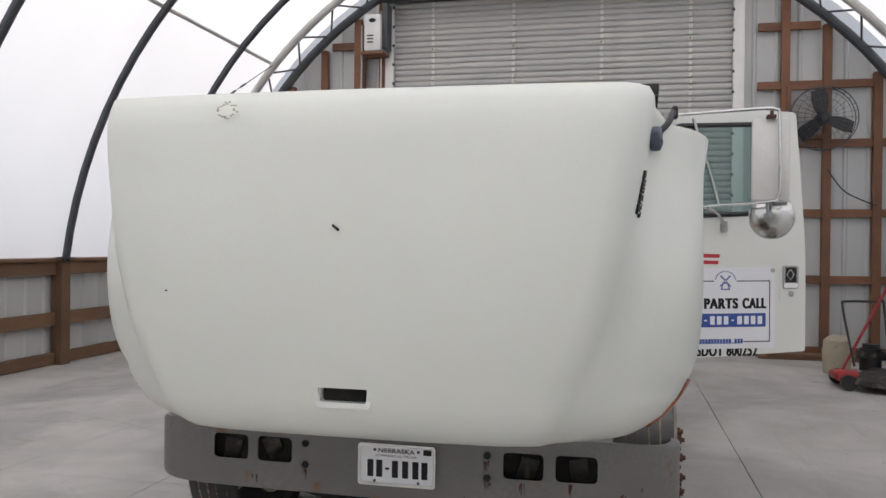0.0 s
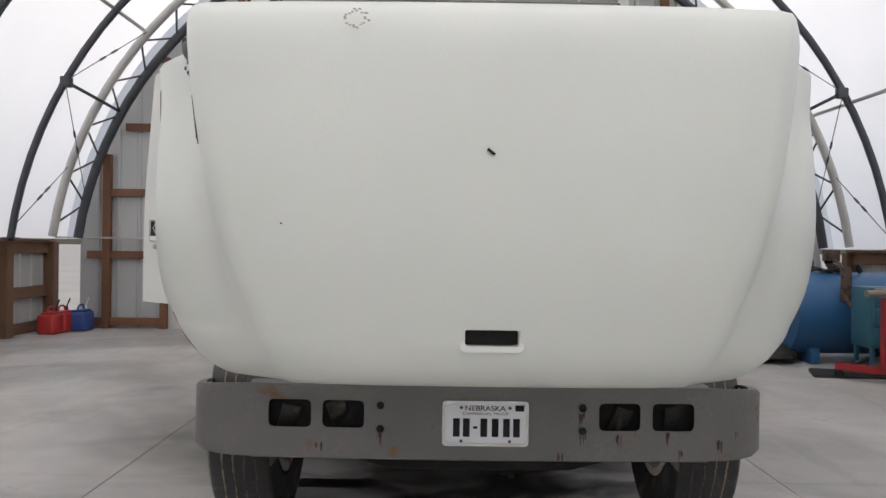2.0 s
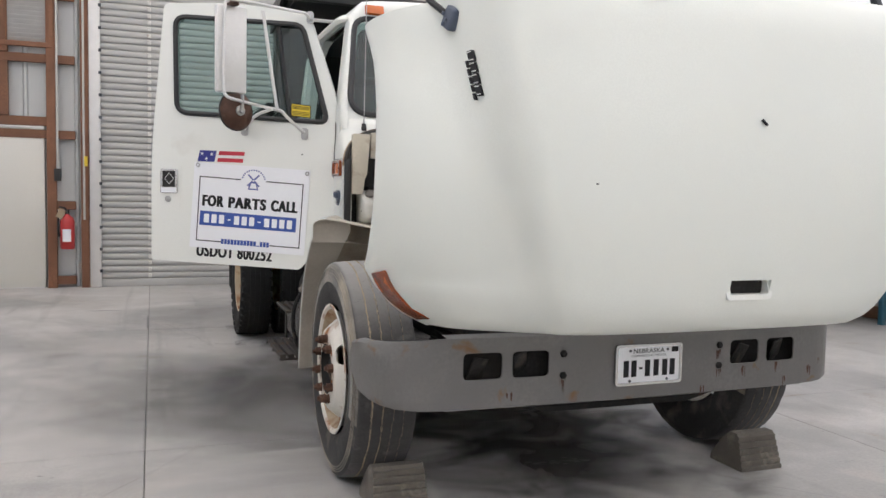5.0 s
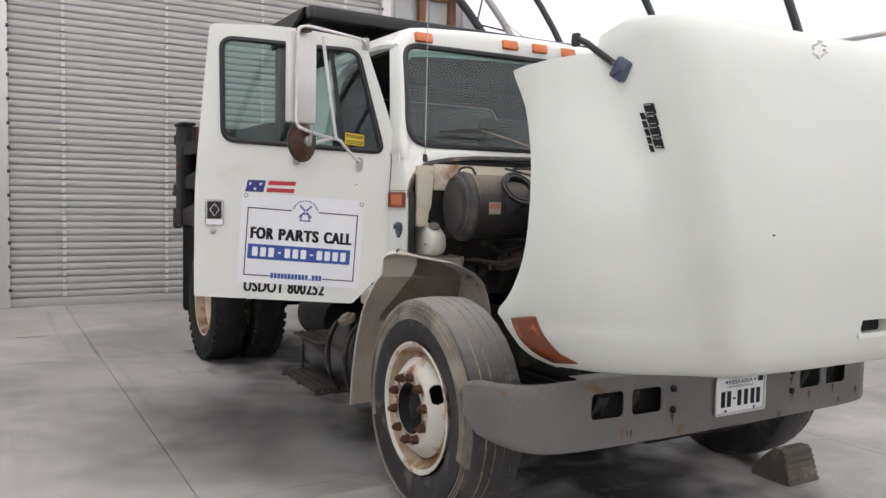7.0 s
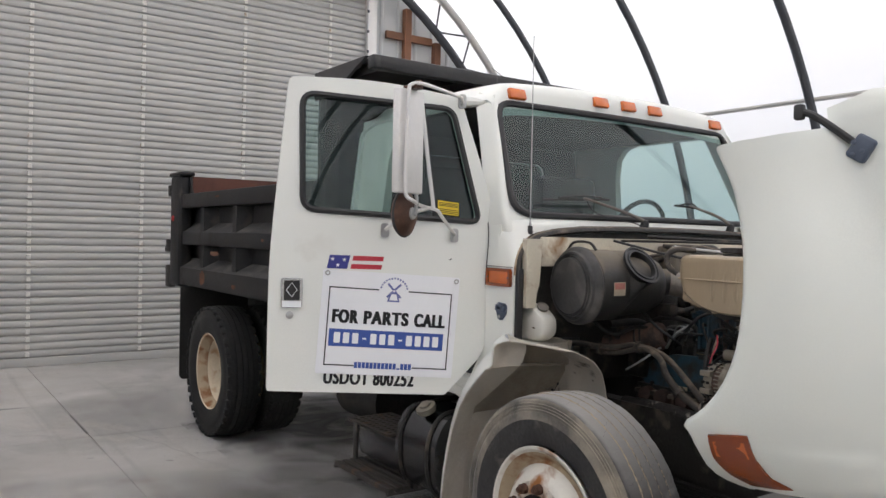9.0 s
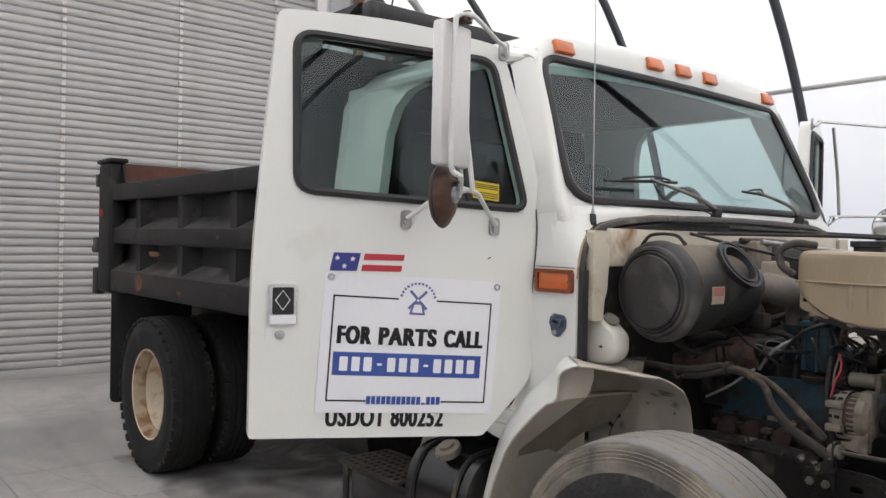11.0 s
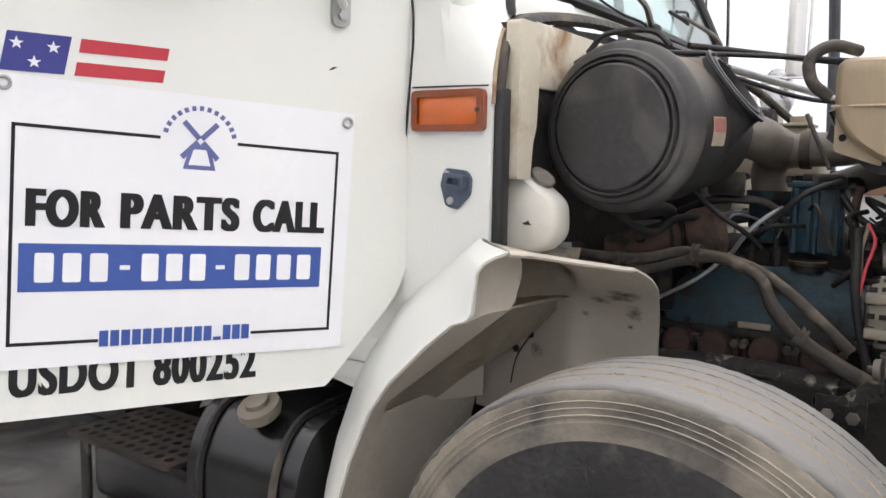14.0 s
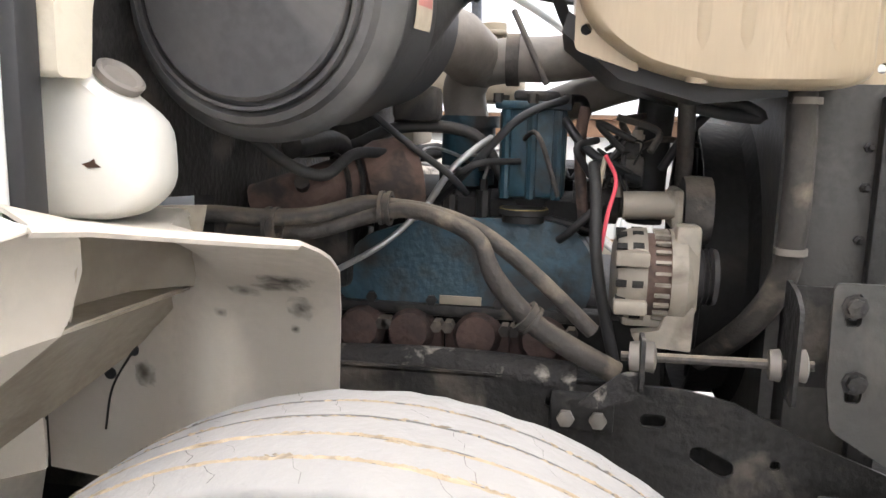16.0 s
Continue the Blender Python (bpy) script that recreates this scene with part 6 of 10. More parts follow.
# ---- doors ----
def door(s):
    """Open cab door; s is -1 or 1 for the two sides."""
    def dp(a, z, off=0.0):
        return Vector((XC + s * (1.0 + 0.937 * a + 0.349 * off), 4.40 + 0.349 * a - 0.937 * off, z))

    outline = [(0.958, 0.934), (0.956, 1.50), (0.925, 1.85), (0.887, 2.266), (0.60, 2.272), (0.42, 2.262), (0.135, 2.222), (0.075, 2.05), (0.01, 1.86), (-0.028, 1.71), (-0.03, 1.50), (-0.018, 1.18), (0.01, 1.07), (0.18, 0.895)]
    outline = rounded(outline, [0.012, 0.2, 0.2, 0.03, 0.1, 0.1, 0.05, 0.1, 0.1, 0.06, 0.1, 0.06, 0.05, 0.01], 3)
    win = rounded([(0.83, 2.20), (0.17, 2.168), (0.034, 1.668), (0.822, 1.706)], [0.06, 0.05, 0.05, 0.06], 5)
    bm = B()
    plate(bm, outline, [win], lambda a, b, t: dp(a, b, -t), 0.055)
    d = part("door", bm, M_PAINT, truck, "open white cab door")
    bm = B()
    tube(bm, [dp(a, b, 0.002) for a, b in win], 0.014, 6, 0, closed=True)
    part("window_seal", bm, M_BLACKCLEAN, d)
    bm = B()
    plate(bm, win, [], lambda a, b, t: dp(a, b, -0.02 - t), 0.005)
    g = part("window", bm, M_GLASS, d)
    g.visible_shadow = False
    bm = B()
    cyl(bm, dp(0.30, 2.17, -0.025), dp(0.235, 1.69, -0.025), 0.012, 8)
    part("vent_divider", bm, M_BLACKCLEAN, d)
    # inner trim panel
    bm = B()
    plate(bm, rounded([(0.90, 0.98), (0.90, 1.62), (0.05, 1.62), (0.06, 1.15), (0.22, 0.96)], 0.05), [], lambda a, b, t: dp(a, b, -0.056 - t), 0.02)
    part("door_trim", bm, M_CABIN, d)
    # lock and recess
    bm = B()
    plate(bm, rounded([(0.912, 1.21), (0.80, 1.21), (0.80, 1.425), (0.912, 1.425)], 0.03), [], lambda a, b, t: dp(a, b, t), 0.003)
    part("handle_recess", bm, M_PAINT, d)
    bm = B()
    plate(bm, rounded([(0.905, 1.285), (0.815, 1.285), (0.815, 1.412), (0.905, 1.412)], 0.012), [rounded([(0.893, 1.318), (0.827, 1.318), (0.827, 1.402), (0.893, 1.402)], 0.006)], lambda a, b, t: dp(a, b, 0.003 + t), 0.012)
    h = part("door_handle", bm, M_CHROME, d, "chrome paddle handle")
    bm = B()
    plate(bm, rounded([(0.893, 1.318), (0.827, 1.318), (0.827, 1.402), (0.893, 1.402)], 0.006), [], lambda a, b, t: dp(a, b, 0.0035 + t), 0.004)
    part("paddle", bm, M_BLACK, h, "black paddle")
    bm = B()
    plate(bm, rounded([(0.900, 1.289), (0.820, 1.289), (0.820, 1.315), (0.900, 1.315)], 0.004), [], lambda a, b, t: dp(a, b, 0.0152 + t), 0.002)
    part("handle_plate", bm, M_SIGN, h, "white lower plate")
    bm = B()
    tube(bm, [dp(0.883, 1.362, 0.009), dp(0.860, 1.392, 0.010), dp(0.838, 1.362, 0.009), dp(0.860, 1.332, 0.010), dp(0.883, 1.362, 0.009)], 0.0016, 6, 0)
    part("handle_mark", bm, M_SIGN, h)
    bm = B()
    lathe(bm, dp(0.868, 1.255, 0.003), dp(0, 0, 1) - dp(0, 0, 0), [(0, 0.016), (0.004, 0.016), (0.006, 0.012), (0.006, 0)], 12)
    part("key_lock", bm, M_STEEL, d)
    # lettering under the sign
    rd_ = -1 if s < 0 else 1   # reading direction along the door
    def on(a0, z0, off, tilt=0.0):
        c_, s_ = math.cos(tilt), math.sin(tilt)
        drop = 0.036 if s > 0 else 0.0
        return lambda a, b, t: dp(a0 + rd_ * (a * c_ - b * s_), z0 - drop + a * s_ + b * c_, off + t)
    tl = radians(-3.5) if s < 0 else radians(0.5)
    bm = B()
    for k in (-1, 1):
        text_to(bm, "USDOT 800252", on(0.0025 * k + (0.5205 if s < 0 else 0.475), 0.9775, 0.0, radians(-3.6) if s < 0 else 0.0), 0.394, 0.062, 0.0012 + 0.0001 * k, 0.018, 1.12)
    part("door_number", bm, M_INK, d, "black stencilled number partly under the sign", smooth=0)
    # flag decal
    zf = 1.482
    bm = B()
    fl0 = on(0.592 if s < 0 else 0.322, zf, 0.0, radians(-0.8))
    plate(bm, [(-0.122, -0.029), (-0.034, -0.029), (-0.022, 0.029), (-0.110, 0.029)], [], lambda a, b, t: fl0(a, b, t + 0.0002), 0.001)
    fl_ = part("flag_decal", bm, M_NAVY, d, "blue, white and red flag decal")
    bm = B()
    for z in (0.018, -0.018):
        plate(bm, [(-0.016 + z * 0.2, z - 0.011), (0.118 + z * 0.2, z - 0.011), (0.122 + z * 0.2, z + 0.009), (-0.012 + z * 0.2, z + 0.010)], [], lambda a, b, t: fl0(a, b, t + 0.0002), 0.001)
    part("red_stripes", bm, M_RED, fl_)
    bm = B()
    for ca, cb in ((-0.098, 0.012), (-0.048, 0.010), (-0.075, -0.014)):
        pts = []
        for k in range(10):
            r = 0.010 if k % 2 == 0 else 0.004
            q = math.pi / 2 + k * math.pi / 5
            pts.append((ca + r * math.cos(q), cb + r * math.sin(q)))
        plate(bm, pts, [], lambda a, b, t: fl0(a, b, t + 0.0014), 0.0006)
    part("stars", bm, M_SIGN, fl_)
    # sign sheet
    c0 = on(0.439 if s < 0 else 0.470, 1.193, 0.0, tl)
    bm = B()
    plate(bm, rounded([(-0.305, -0.206), (0.300, -0.204), (0.304, 0.244), (-0.304, 0.240)], 0.006), [], lambda a, b, t: c0(a, b, 0.0025 + t), 0.0025)
    sg = part("sign", bm, M_SIGN, d, "white magnetic sign reading FOR PARTS CALL")
    w_, h_ = 0.2705, 0.167
    lw = 0.0026
    for a, b, a2, b2 in ((-w_, -h_, -0.1445, -h_), (0.1185, -h_, w_, -h_), (-w_, -h_, -w_, h_), (w_, -h_, w_, h_), (-w_, h_, -0.059, h_), (0.078, h_, w_, h_)):
        x0, x1, y0, y1 = min(a, a2) - lw, max(a, a2) + lw, min(b, b2) - lw, max(b, b2) + lw
        bm = B()
        plate(bm, [(x0, y0), (x1, y0), (x1, y1), (x0, y1)], [], lambda p, q, t: c0(p, q, 0.0052 + t), 0.0006)
        part("border_line", bm, M_INK, sg, smooth=0)
    for body, ca, wd in (("FOR", -0.1945, 0.108), ("PARTS", -0.015, 0.193), ("CALL", 0.180, 0.135)):
        bm = B()
        for k in (-2, -1, 0, 1, 2):
            text_to(bm, body, lambda a, b, t: c0(a + ca + 0.0017 * k, b + 0.044, t), wd, 0.0585, 0.0062 + 0.0001 * k, 0.024, 1.18)
        part("sign_print", bm, M_INK, sg, smooth=0)
    bm = B()
    plate(bm, [(-0.2595, -0.086), (0.2475, -0.086), (0.2475, -0.011), (-0.2595, -0.011)], [], lambda a, b, t: c0(a, b, 0.0052 + t), 0.0006)
    part("blue_band", bm, M_BLUE, sg, smooth=0)
    for k in range(12):
        bm = B()
        x = -0.224 + k * 0.0397
        if k in (3, 7):
            pts = [(x - 0.008, -0.052), (x + 0.008, -0.052), (x + 0.008, -0.045), (x - 0.008, -0.045)]
        else:
            pts = rounded([(x - 0.0135, -0.0715), (x + 0.0135, -0.0715), (x + 0.0135, -0.0255), (x - 0.0135, -0.0255)], 0.004, 2)
        plate(bm, pts, [], lambda a, b, t: c0(a, b, 0.006 + t), 0.0006)
        part("band_bar", bm, M_SIGN, sg, smooth=0)
    for k in range(15):
        x0 = -0.1405 + k * 0.01705
        bm = B()
        y1 = -0.151 if k != 11 else -0.171
        plate(bm, [(x0, -0.177), (x0 + 0.0138, -0.177), (x0 + 0.0138, y1), (x0, y1)], [], lambda a, b, t: c0(a, b, 0.0054 + t), 0.0006)
        part("print_bar", bm, M_BLUE, sg, smooth=0)
    # plain emblem: four slim bars crossed over a tapered block under a bow of short bars
    for q in (math.pi / 4, -math.pi / 4):
        ca, sa = math.cos(q), math.sin(q)
        for x0, x1 in ((-0.042, -0.004), (0.004, 0.042)):
            bm = B()
            plate(bm, [(0.010 + (a * ca - b * sa), 0.166 + (a * sa + b * ca)) for a, b in ((x0, -0.003), (x1, -0.003), (x1, 0.006), (x0, 0.006))], [], lambda a, b, t: c0(a, b, 0.0056 + t), 0.0006)
            part("emblem_bar", bm, M_MILL, sg, smooth=0)
    bm = B()
    plate(bm, [(-0.018, 0.118), (0.038, 0.118), (0.026, 0.160), (-0.006, 0.160)], [[(-0.009, 0.125), (-0.001, 0.152), (0.021, 0.152), (0.029, 0.125)]], lambda a, b, t: c0(a, b, 0.0052 + t), 0.0004)
    part("emblem_block", bm, M_MILL, sg, smooth=0)
    for k in range(13):
        q = radians(165 - 12.5 * k)
        x0, y0 = 0.010 + 0.060 * math.cos(q), 0.165 + 0.056 * math.sin(q)
        ca, sa = math.cos(q - math.pi / 2), math.sin(q - math.pi / 2)
        bm = B()
        plate(bm, [(x0 + a * ca - b * sa, y0 + a * sa + b * ca) for a, b in ((-0.0035, -0.004), (0.0035, -0.004), (0.0035, 0.004), (-0.0035, 0.004))], [], lambda a, b, t: c0(a, b, 0.0054 + t), 0.0006)
        part("print_bar", bm, M_MILL, sg, smooth=0)
    for a, b in ((-0.285, 0.226), (0.288, 0.226)):
        bm = B()
        p, q = c0(a, b, 0.005), c0(a, b, 0.0075)
        u, v = basis(q - p)
        tube(bm, [q + u * (0.009 * math.cos(k * math.pi / 6)) + v * (0.009 * math.sin(k * math.pi / 6)) for k in range(12)], 0.0028, 6, 0, closed=True)
        part("eyelet", bm, M_STEEL, sg)
    if s < 0:
        bm = B()
        plate(bm, rounded([(0.230, 1.700), (0.126, 1.690), (0.126, 1.757), (0.230, 1.768)], 0.006), [], lambda a, b, t: dp(a, b, -0.014 + t), 0.001)
        st = part("window_sticker", bm, M_YELLOW, d, "yellow printed sticker")
        bm = B()
        for a1, a2, z1, z2 in ((0.222, 0.134, 1.737, 1.755), (0.222, 0.134, 1.706, 1.728)):
            for k in range(3):
                zz = z1 + (z2 - z1) * (k + 0.5) / 3
                plate(bm, [(a1, zz), (a2, zz - 0.009), (a2, zz - 0.006), (a1, zz + 0.003)], [], lambda a, b, t: dp(a, b, -0.0128 + t), 0.0006)
        plate(bm, [(0.230, 1.700), (0.126, 1.690), (0.126, 1.757), (0.230, 1.768)], [[(0.226, 1.704), (0.130, 1.6945), (0.130, 1.753), (0.226, 1.7635)]], lambda a, b, t: dp(a, b, -0.0128 + t), 0.0006)
        part("sticker_bars", bm, M_INK, st, smooth=0)
    # mirror: bracket, head, round spot mirror
    mc = Vector((XC + s * (1.542 if s < 0 else 1.605), 4.222 if s < 0 else 4.165, 1.972 if s < 0 else 1.948))
    bm = B()
    loop = [dp(0.13, 2.195, 0.02), dp(0.145, 2.214, 0.045), dp(0.18, 2.218, 0.07), Vector((mc.x - s * 0.05, mc.y - 0.045, 2.193)), Vector((mc.x + s * 0.0, mc.y - 0.050, 2.190)), Vector((mc.x + s * 0.022, mc.y - 0.052, 2.183)), Vector((mc.x + s * 0.030, mc.y - 0.052, 2.165)), Vector((mc.x + s * 0.034, mc.y - 0.052, 2.05)), Vector((mc.x + s * 0.036, mc.y - 0.050, 1.90)), Vector((mc.x + s * 0.036, mc.y - 0.048, 1.79)), Vector((mc.x + s * 0.026, mc.y - 0.046, 1.752)), Vector((mc.x - s * 0.01, mc.y - 0.04, 1.735)), dp(0.33, 1.728, 0.13), dp(0.26, 1.715, 0.10), dp(0.235, 1.69, 0.09), dp(0.19, 1.645, 0.05), dp(0.153, 1.612, 0.02)]
    tube(bm, loop, 0.0078, 8, 4)
    tube(bm, [dp(0.345, 2.205, 0.13), dp(0.31, 1.95, 0.12), dp(0.275, 1.72, 0.11)] if s < 0 else [dp(0.235, 2.195, 0.10), dp(0.31, 1.95, 0.12), dp(0.375, 1.72, 0.13)], 0.0085, 8)
    tube(bm, [dp(0.30, 1.72, 0.12), dp(0.39, 1.69, 0.08), dp(0.466, 1.626, 0.02)], 0.0085, 8)
    mb = part("mirror_bracket", bm, M_ALU if s < 0 else M_CHROME, d, "tubular mirror bracket")
    for a, z in ((0.153, 1.608), (0.466, 1.624), (0.13, 2.205)):
        bm = B()
        plate(bm, rounded([(a - 0.018, z - 0.032), (a + 0.018, z - 0.032), (a + 0.018, z + 0.03), (a - 0.018, z + 0.03)], 0.015), [], lambda p, q, t: dp(p, q, t), 0.012)
        lathe(bm, dp(a, z - 0.012, 0.012), dp(0, 0, 1) - dp(0, 0, 0), [(0, 0.010), (0.008, 0.010), (0.009, 0)], 6)
        part("bracket_foot", bm, M_STEEL, mb)
    bm = B()
    m = Matrix.Translation(mc) @ Matrix.Rotation(-s * radians(16 if s < 0 else 4), 4, "Z")
    hw = 0.074 if s < 0 else 0.088
    box(bm, -hw, hw, -0.022, 0.016, -0.205, 0.200, 0.009, m, 2)
    mh = part("mirror_head", bm, M_ALU, d, "rectangular white mirror housing")
    bm = B()
    box(bm, 0.008 - hw, hw - 0.008, 0.015, 0.019, -0.195, 0.190, 0.002, m)
    part("mirror_glass", bm, M_MIRROR, mh)
    bm = B()
    box(bm, -0.024, 0.020, -0.058, 0.008, 0.198, 0.214, 0.003, m)
    box(bm, -0.010, 0.006, -0.064, -0.040, 0.206, 0.232, 0.003, m)
    part("mirror_clamp", bm, M_RUSTM, mh, "rusty mirror clamp")
    bm = B()
    rc = Vector((XC + s * (1.510 if s < 0 else 1.625), 4.285 if s < 0 else 4.235, 1.690 if s < 0 else 1.668))
    rs = 1.0 if s < 0 else 1.2
    axd = (Matrix.Rotation(-s * radians(29), 3, "Z") @ Vector((0, -1, 0.0)))
    lathe(bm, rc, axd, [(-0.012, 0.0), (-0.012, 0.088 * rs), (-0.004, 0.094 * rs), (0.004, 0.092 * rs), (0.022, 0.070 * rs), (0.034, 0.035 * rs), (0.037, 0.0)], 28)
    part("spot_mirror", bm, M_RUSTM if s < 0 else M_CHROME, d, "rusty round spot mirror" if s < 0 else "chromed round spot mirror")
    u, v = basis(axd)
    bm = B()
    tube(bm, [rc + u * (0.092 * rs * math.cos(k * math.pi / 14)) + v * (0.092 * rs * math.sin(k * math.pi / 14)) for k in range(28)], 0.0055, 6, 0, closed=True)
    part("mirror_rim", bm, M_BLACKCLEAN if s < 0 else M_CHROME, mb)
    bm = B()
    lathe(bm, rc + axd * 0.03, axd, [(0, 0.026), (0.012, 0.024), (0.016, 0.012), (0.024, 0.010), (0.024, 0)], 12)
    tube(bm, [rc + axd * 0.05, rc + axd * 0.055 + Vector((0, 0, 0.045)), rc + axd * 0.05 + Vector((0, 0, 0.085))], 0.008, 8)
    part("mirror_boss", bm, M_STEEL, mb)
    if s < 0:
        bm = B()
        plate(bm, [(0.176, 1.496), (0.166, 1.498), (0.156, 1.504), (0.166, 1.503)], [], lambda a, b, t: dp(a, b, 0.0002 + t), 0.0008)
        part("paint_chip", bm, M_INK, d, smooth=0)
    # hinges
    for z in (1.20, 1.62):
        bm = B()
        cyl(bm, dp(-0.02, z - 0.05, -0.06), dp(-0.02, z + 0.05, -0.06), 0.018, 8)
        part("hinge", bm, M_STEEL, d)


door(-1)
door(1)

# ---- dump bed ----
bedt = 1.925
BX = 1.01
BE = 8.72
bm = B()
box(bm, XC - BX + 0.007, XC + BX - 0.007, 5.932, BE, 1.14, 1.17, 0)
bed = part("dump_bed", bm, M_BED, truck, "scuffed black steel dump bed with ribbed sides", smooth=0)
for s in (-1, 1):
    bm = B()
    box(bm, XC + s * BX - 0.006, XC + s * BX + 0.006, 5.932, BE, 1.14, bedt, 0)
    part("side_panel", bm, M_BED, bed, smooth=0)
bm = B()
box(bm, XC - 1.08, XC + 1.08, 5.90, 5.93, 1.14, 2.50, 0)
part("front_panel", bm, M_BED, bed, smooth=0)
bm = B()
box(bm, XC - BX - 0.03, XC + BX + 0.03, BE + 0.002, BE + 0.06, 1.14, 2.10, 0.01)
part("tailgate", bm, M_BED, bed, smooth=0)
bm = B()
box(bm, XC - BX + 0.008, XC + BX - 0.008, 5.935, BE - 0.003, 1.172, 1.178, 0)
for s in (-1, 1):
    box(bm, XC + s * (BX - 0.010) - 0.002, XC + s * (BX - 0.010) + 0.002, 5.94, BE - 0.008, 1.18, bedt - 0.005, 0)
box(bm, XC - BX + 0.02, XC + BX - 0.02, BE - 0.008, BE - 0.001, 1.18, 2.095)
box(bm, XC - BX + 0.02, XC + BX - 0.02, 5.933, 5.938, 1.18, 2.45)
part("bed_lining", bm, M_BEDIN, bed, "rusty red-brown inner faces", smooth=0)
for s in (-1, 1):
    for z0, z1, d in ((1.803, bedt, 0.135), (1.489, 1.601, 0.125), (1.142, 1.296, 0.14)):
        bm = B()
        x0, x1 = sorted((XC + s * (BX + 0.006), XC + s * (BX + d)))
        box(bm, x0, x1, 5.92, BE + 0.02, z0, z1, 0.012)
        part("side_rail", bm, M_BED, bed)
        if z1 < 1.9:
            # sloping shelf that sheds dirt off the rail
            bm = B()
            v = [bm.verts.new((XC + s * (BX + a), y, z)) for y in (5.935, BE) for a, z in ((d - 0.012, z1 + 0.0005), (0.007, z1 + 0.075))]
            bm.faces.new((v[0], v[1], v[3], v[2]))
            part("rail_shelf", bm, M_BEDDUST, bed, "dusty sloping shelf of the rail", smooth=0)
    for k in range(4):
        y = 5.98 + 0.683 * k if k == 0 else 6.53 + 0.75 * (k - 1)
        x0, x1 = XC + s * (BX + 0.006), XC + s * (BX + 0.112)
        for za, zb in ((1.29, 1.49), (1.60, 1.805)):
            bm = B()
            v = [bm.verts.new(p) for p in ((x0, y - 0.10, za), (x1, y - 0.04, za), (x1, y + 0.04, za), (x0, y + 0.10, za), (x0, y - 0.10, zb), (x1, y - 0.04, zb), (x1, y + 0.04, zb), (x0, y + 0.10, zb))]
            for q in ((0, 1, 5, 4), (1, 2, 6, 5), (2, 3, 7, 6)):
                bm.faces.new([v[i] for i in q])
            part("rib", bm, M_BED, bed, smooth=0)
    bm = B()
    x0, x1 = sorted((XC + s * (BX + 0.035), XC + s * (BX + 0.155)))
    box(bm, x0, x1, 8.52, 8.80, 1.12, 2.09, 0.03, seg=3)
    box(bm, x0 - 0.01, x1 + 0.01, 8.50, 8.82, 2.085, 2.12, 0.015)
    part("corner_post", bm, M_BED, bed, smooth=40)
    bm = B()
    plate(bm, [(8.525, 2.09), (8.525, 1.92), (8.40, 1.92), (8.44, 1.95), (8.47, 2.02)], [], lambda a, b, t: (XC + s * (BX + 0.06 + t), a, b), 0.012)
    part("post_gusset", bm, M_BED, bed, smooth=0)
    for z, e, h in ((1.965, 0.04, 0.05), (1.49, 0.07, 0.04), (1.44, 0.09, 0.025), (1.20, 0.07, 0.10)):
        bm = B()
        box(bm, XC + s * (BX + 0.13) - 0.03, XC + s * (BX + 0.13) + 0.035, 8.79, 8.80 + 1.5 * e, z - h, z + h, 0.012)
        part("tailgate_latch", bm, M_GRIME, bed, "grimy steel tailgate latch")
    bm = B()
    lathe(bm, (XC + s * (BX + 0.154), 8.70, 1.715), (s, 0, 0), [(0, 0.028), (0.008, 0.027), (0.013, 0.018), (0.015, 0.0)], 14)
    part("marker_lamp", bm, M_REDPL, bed, "small red marker lamp", smooth=50)
    bm = B()
    plate(bm, rounded([(0.57, 0.33), (1.172, 0.33), (1.172, 1.13), (0.57, 1.13)], [0.05, 0.05, 0.005, 0.005], 5), [], lambda a, b, t: (XC + s * a, 8.42 + t, b), 0.01)
    part("mud_flap", bm, M_BLACK, truck, "black rubber mud flap")
    bm = B()
    box(bm, XC + s * 0.42 - 0.06, XC + s * 0.42 + 0.06, 5.9, BE, 0.88, 1.14, 0.01)
    part("bed_sill", bm, M_DEEP, bed)
    # added dark sheet closing the view through under the bed
    bm = B()
    box(bm, XC + s * 0.50 - 0.004, XC + s * 0.50 + 0.004, 7.30, 8.41, 0.80, 1.138, 0)
    part("wheel_apron", bm, M_DEEP, bed, smooth=0)
bm = B()
box(bm, XC - 1.10, XC + 1.10, 5.30, 5.95, 2.535, 2.56, 0.006)
part("cab_shield", bm, M_BED, bed, "black steel cab shield above the cab", smooth=0)
for k in range(5):
    bm = B()
    box(bm, XC - 1.06 + 0.52 * k, XC - 1.02 + 0.52 * k, 5.325, 5.89, 2.49, 2.534, 0)
    part("shield_rib", bm, M_BED, bed, smooth=0)
bm = B()
box(bm, XC - 1.12, XC + 1.12, 5.25, 5.32, 2.49, 2.565, 0.012)
part("shield_lip", bm, M_SHIELD, bed)
for s in (-1, 1):
    bm = B()
    plate(bm, [(5.325, 2.565), (5.95, 2.565), (5.95, 2.40), (5.70, 2.42)], [], lambda a, b, t: (XC + s * (1.105 + t), a, b), 0.02)
    part("shield_side", bm, M_SHIELD, bed, smooth=0)
for s in (-1, 1):
    bm = B()
    box(bm, XC + s * 1.05 - 0.05, XC + s * 1.05 + 0.05, 5.85, 5.95, 1.14, 2.54, 0.01)
    part("front_post", bm, M_BED, bed)

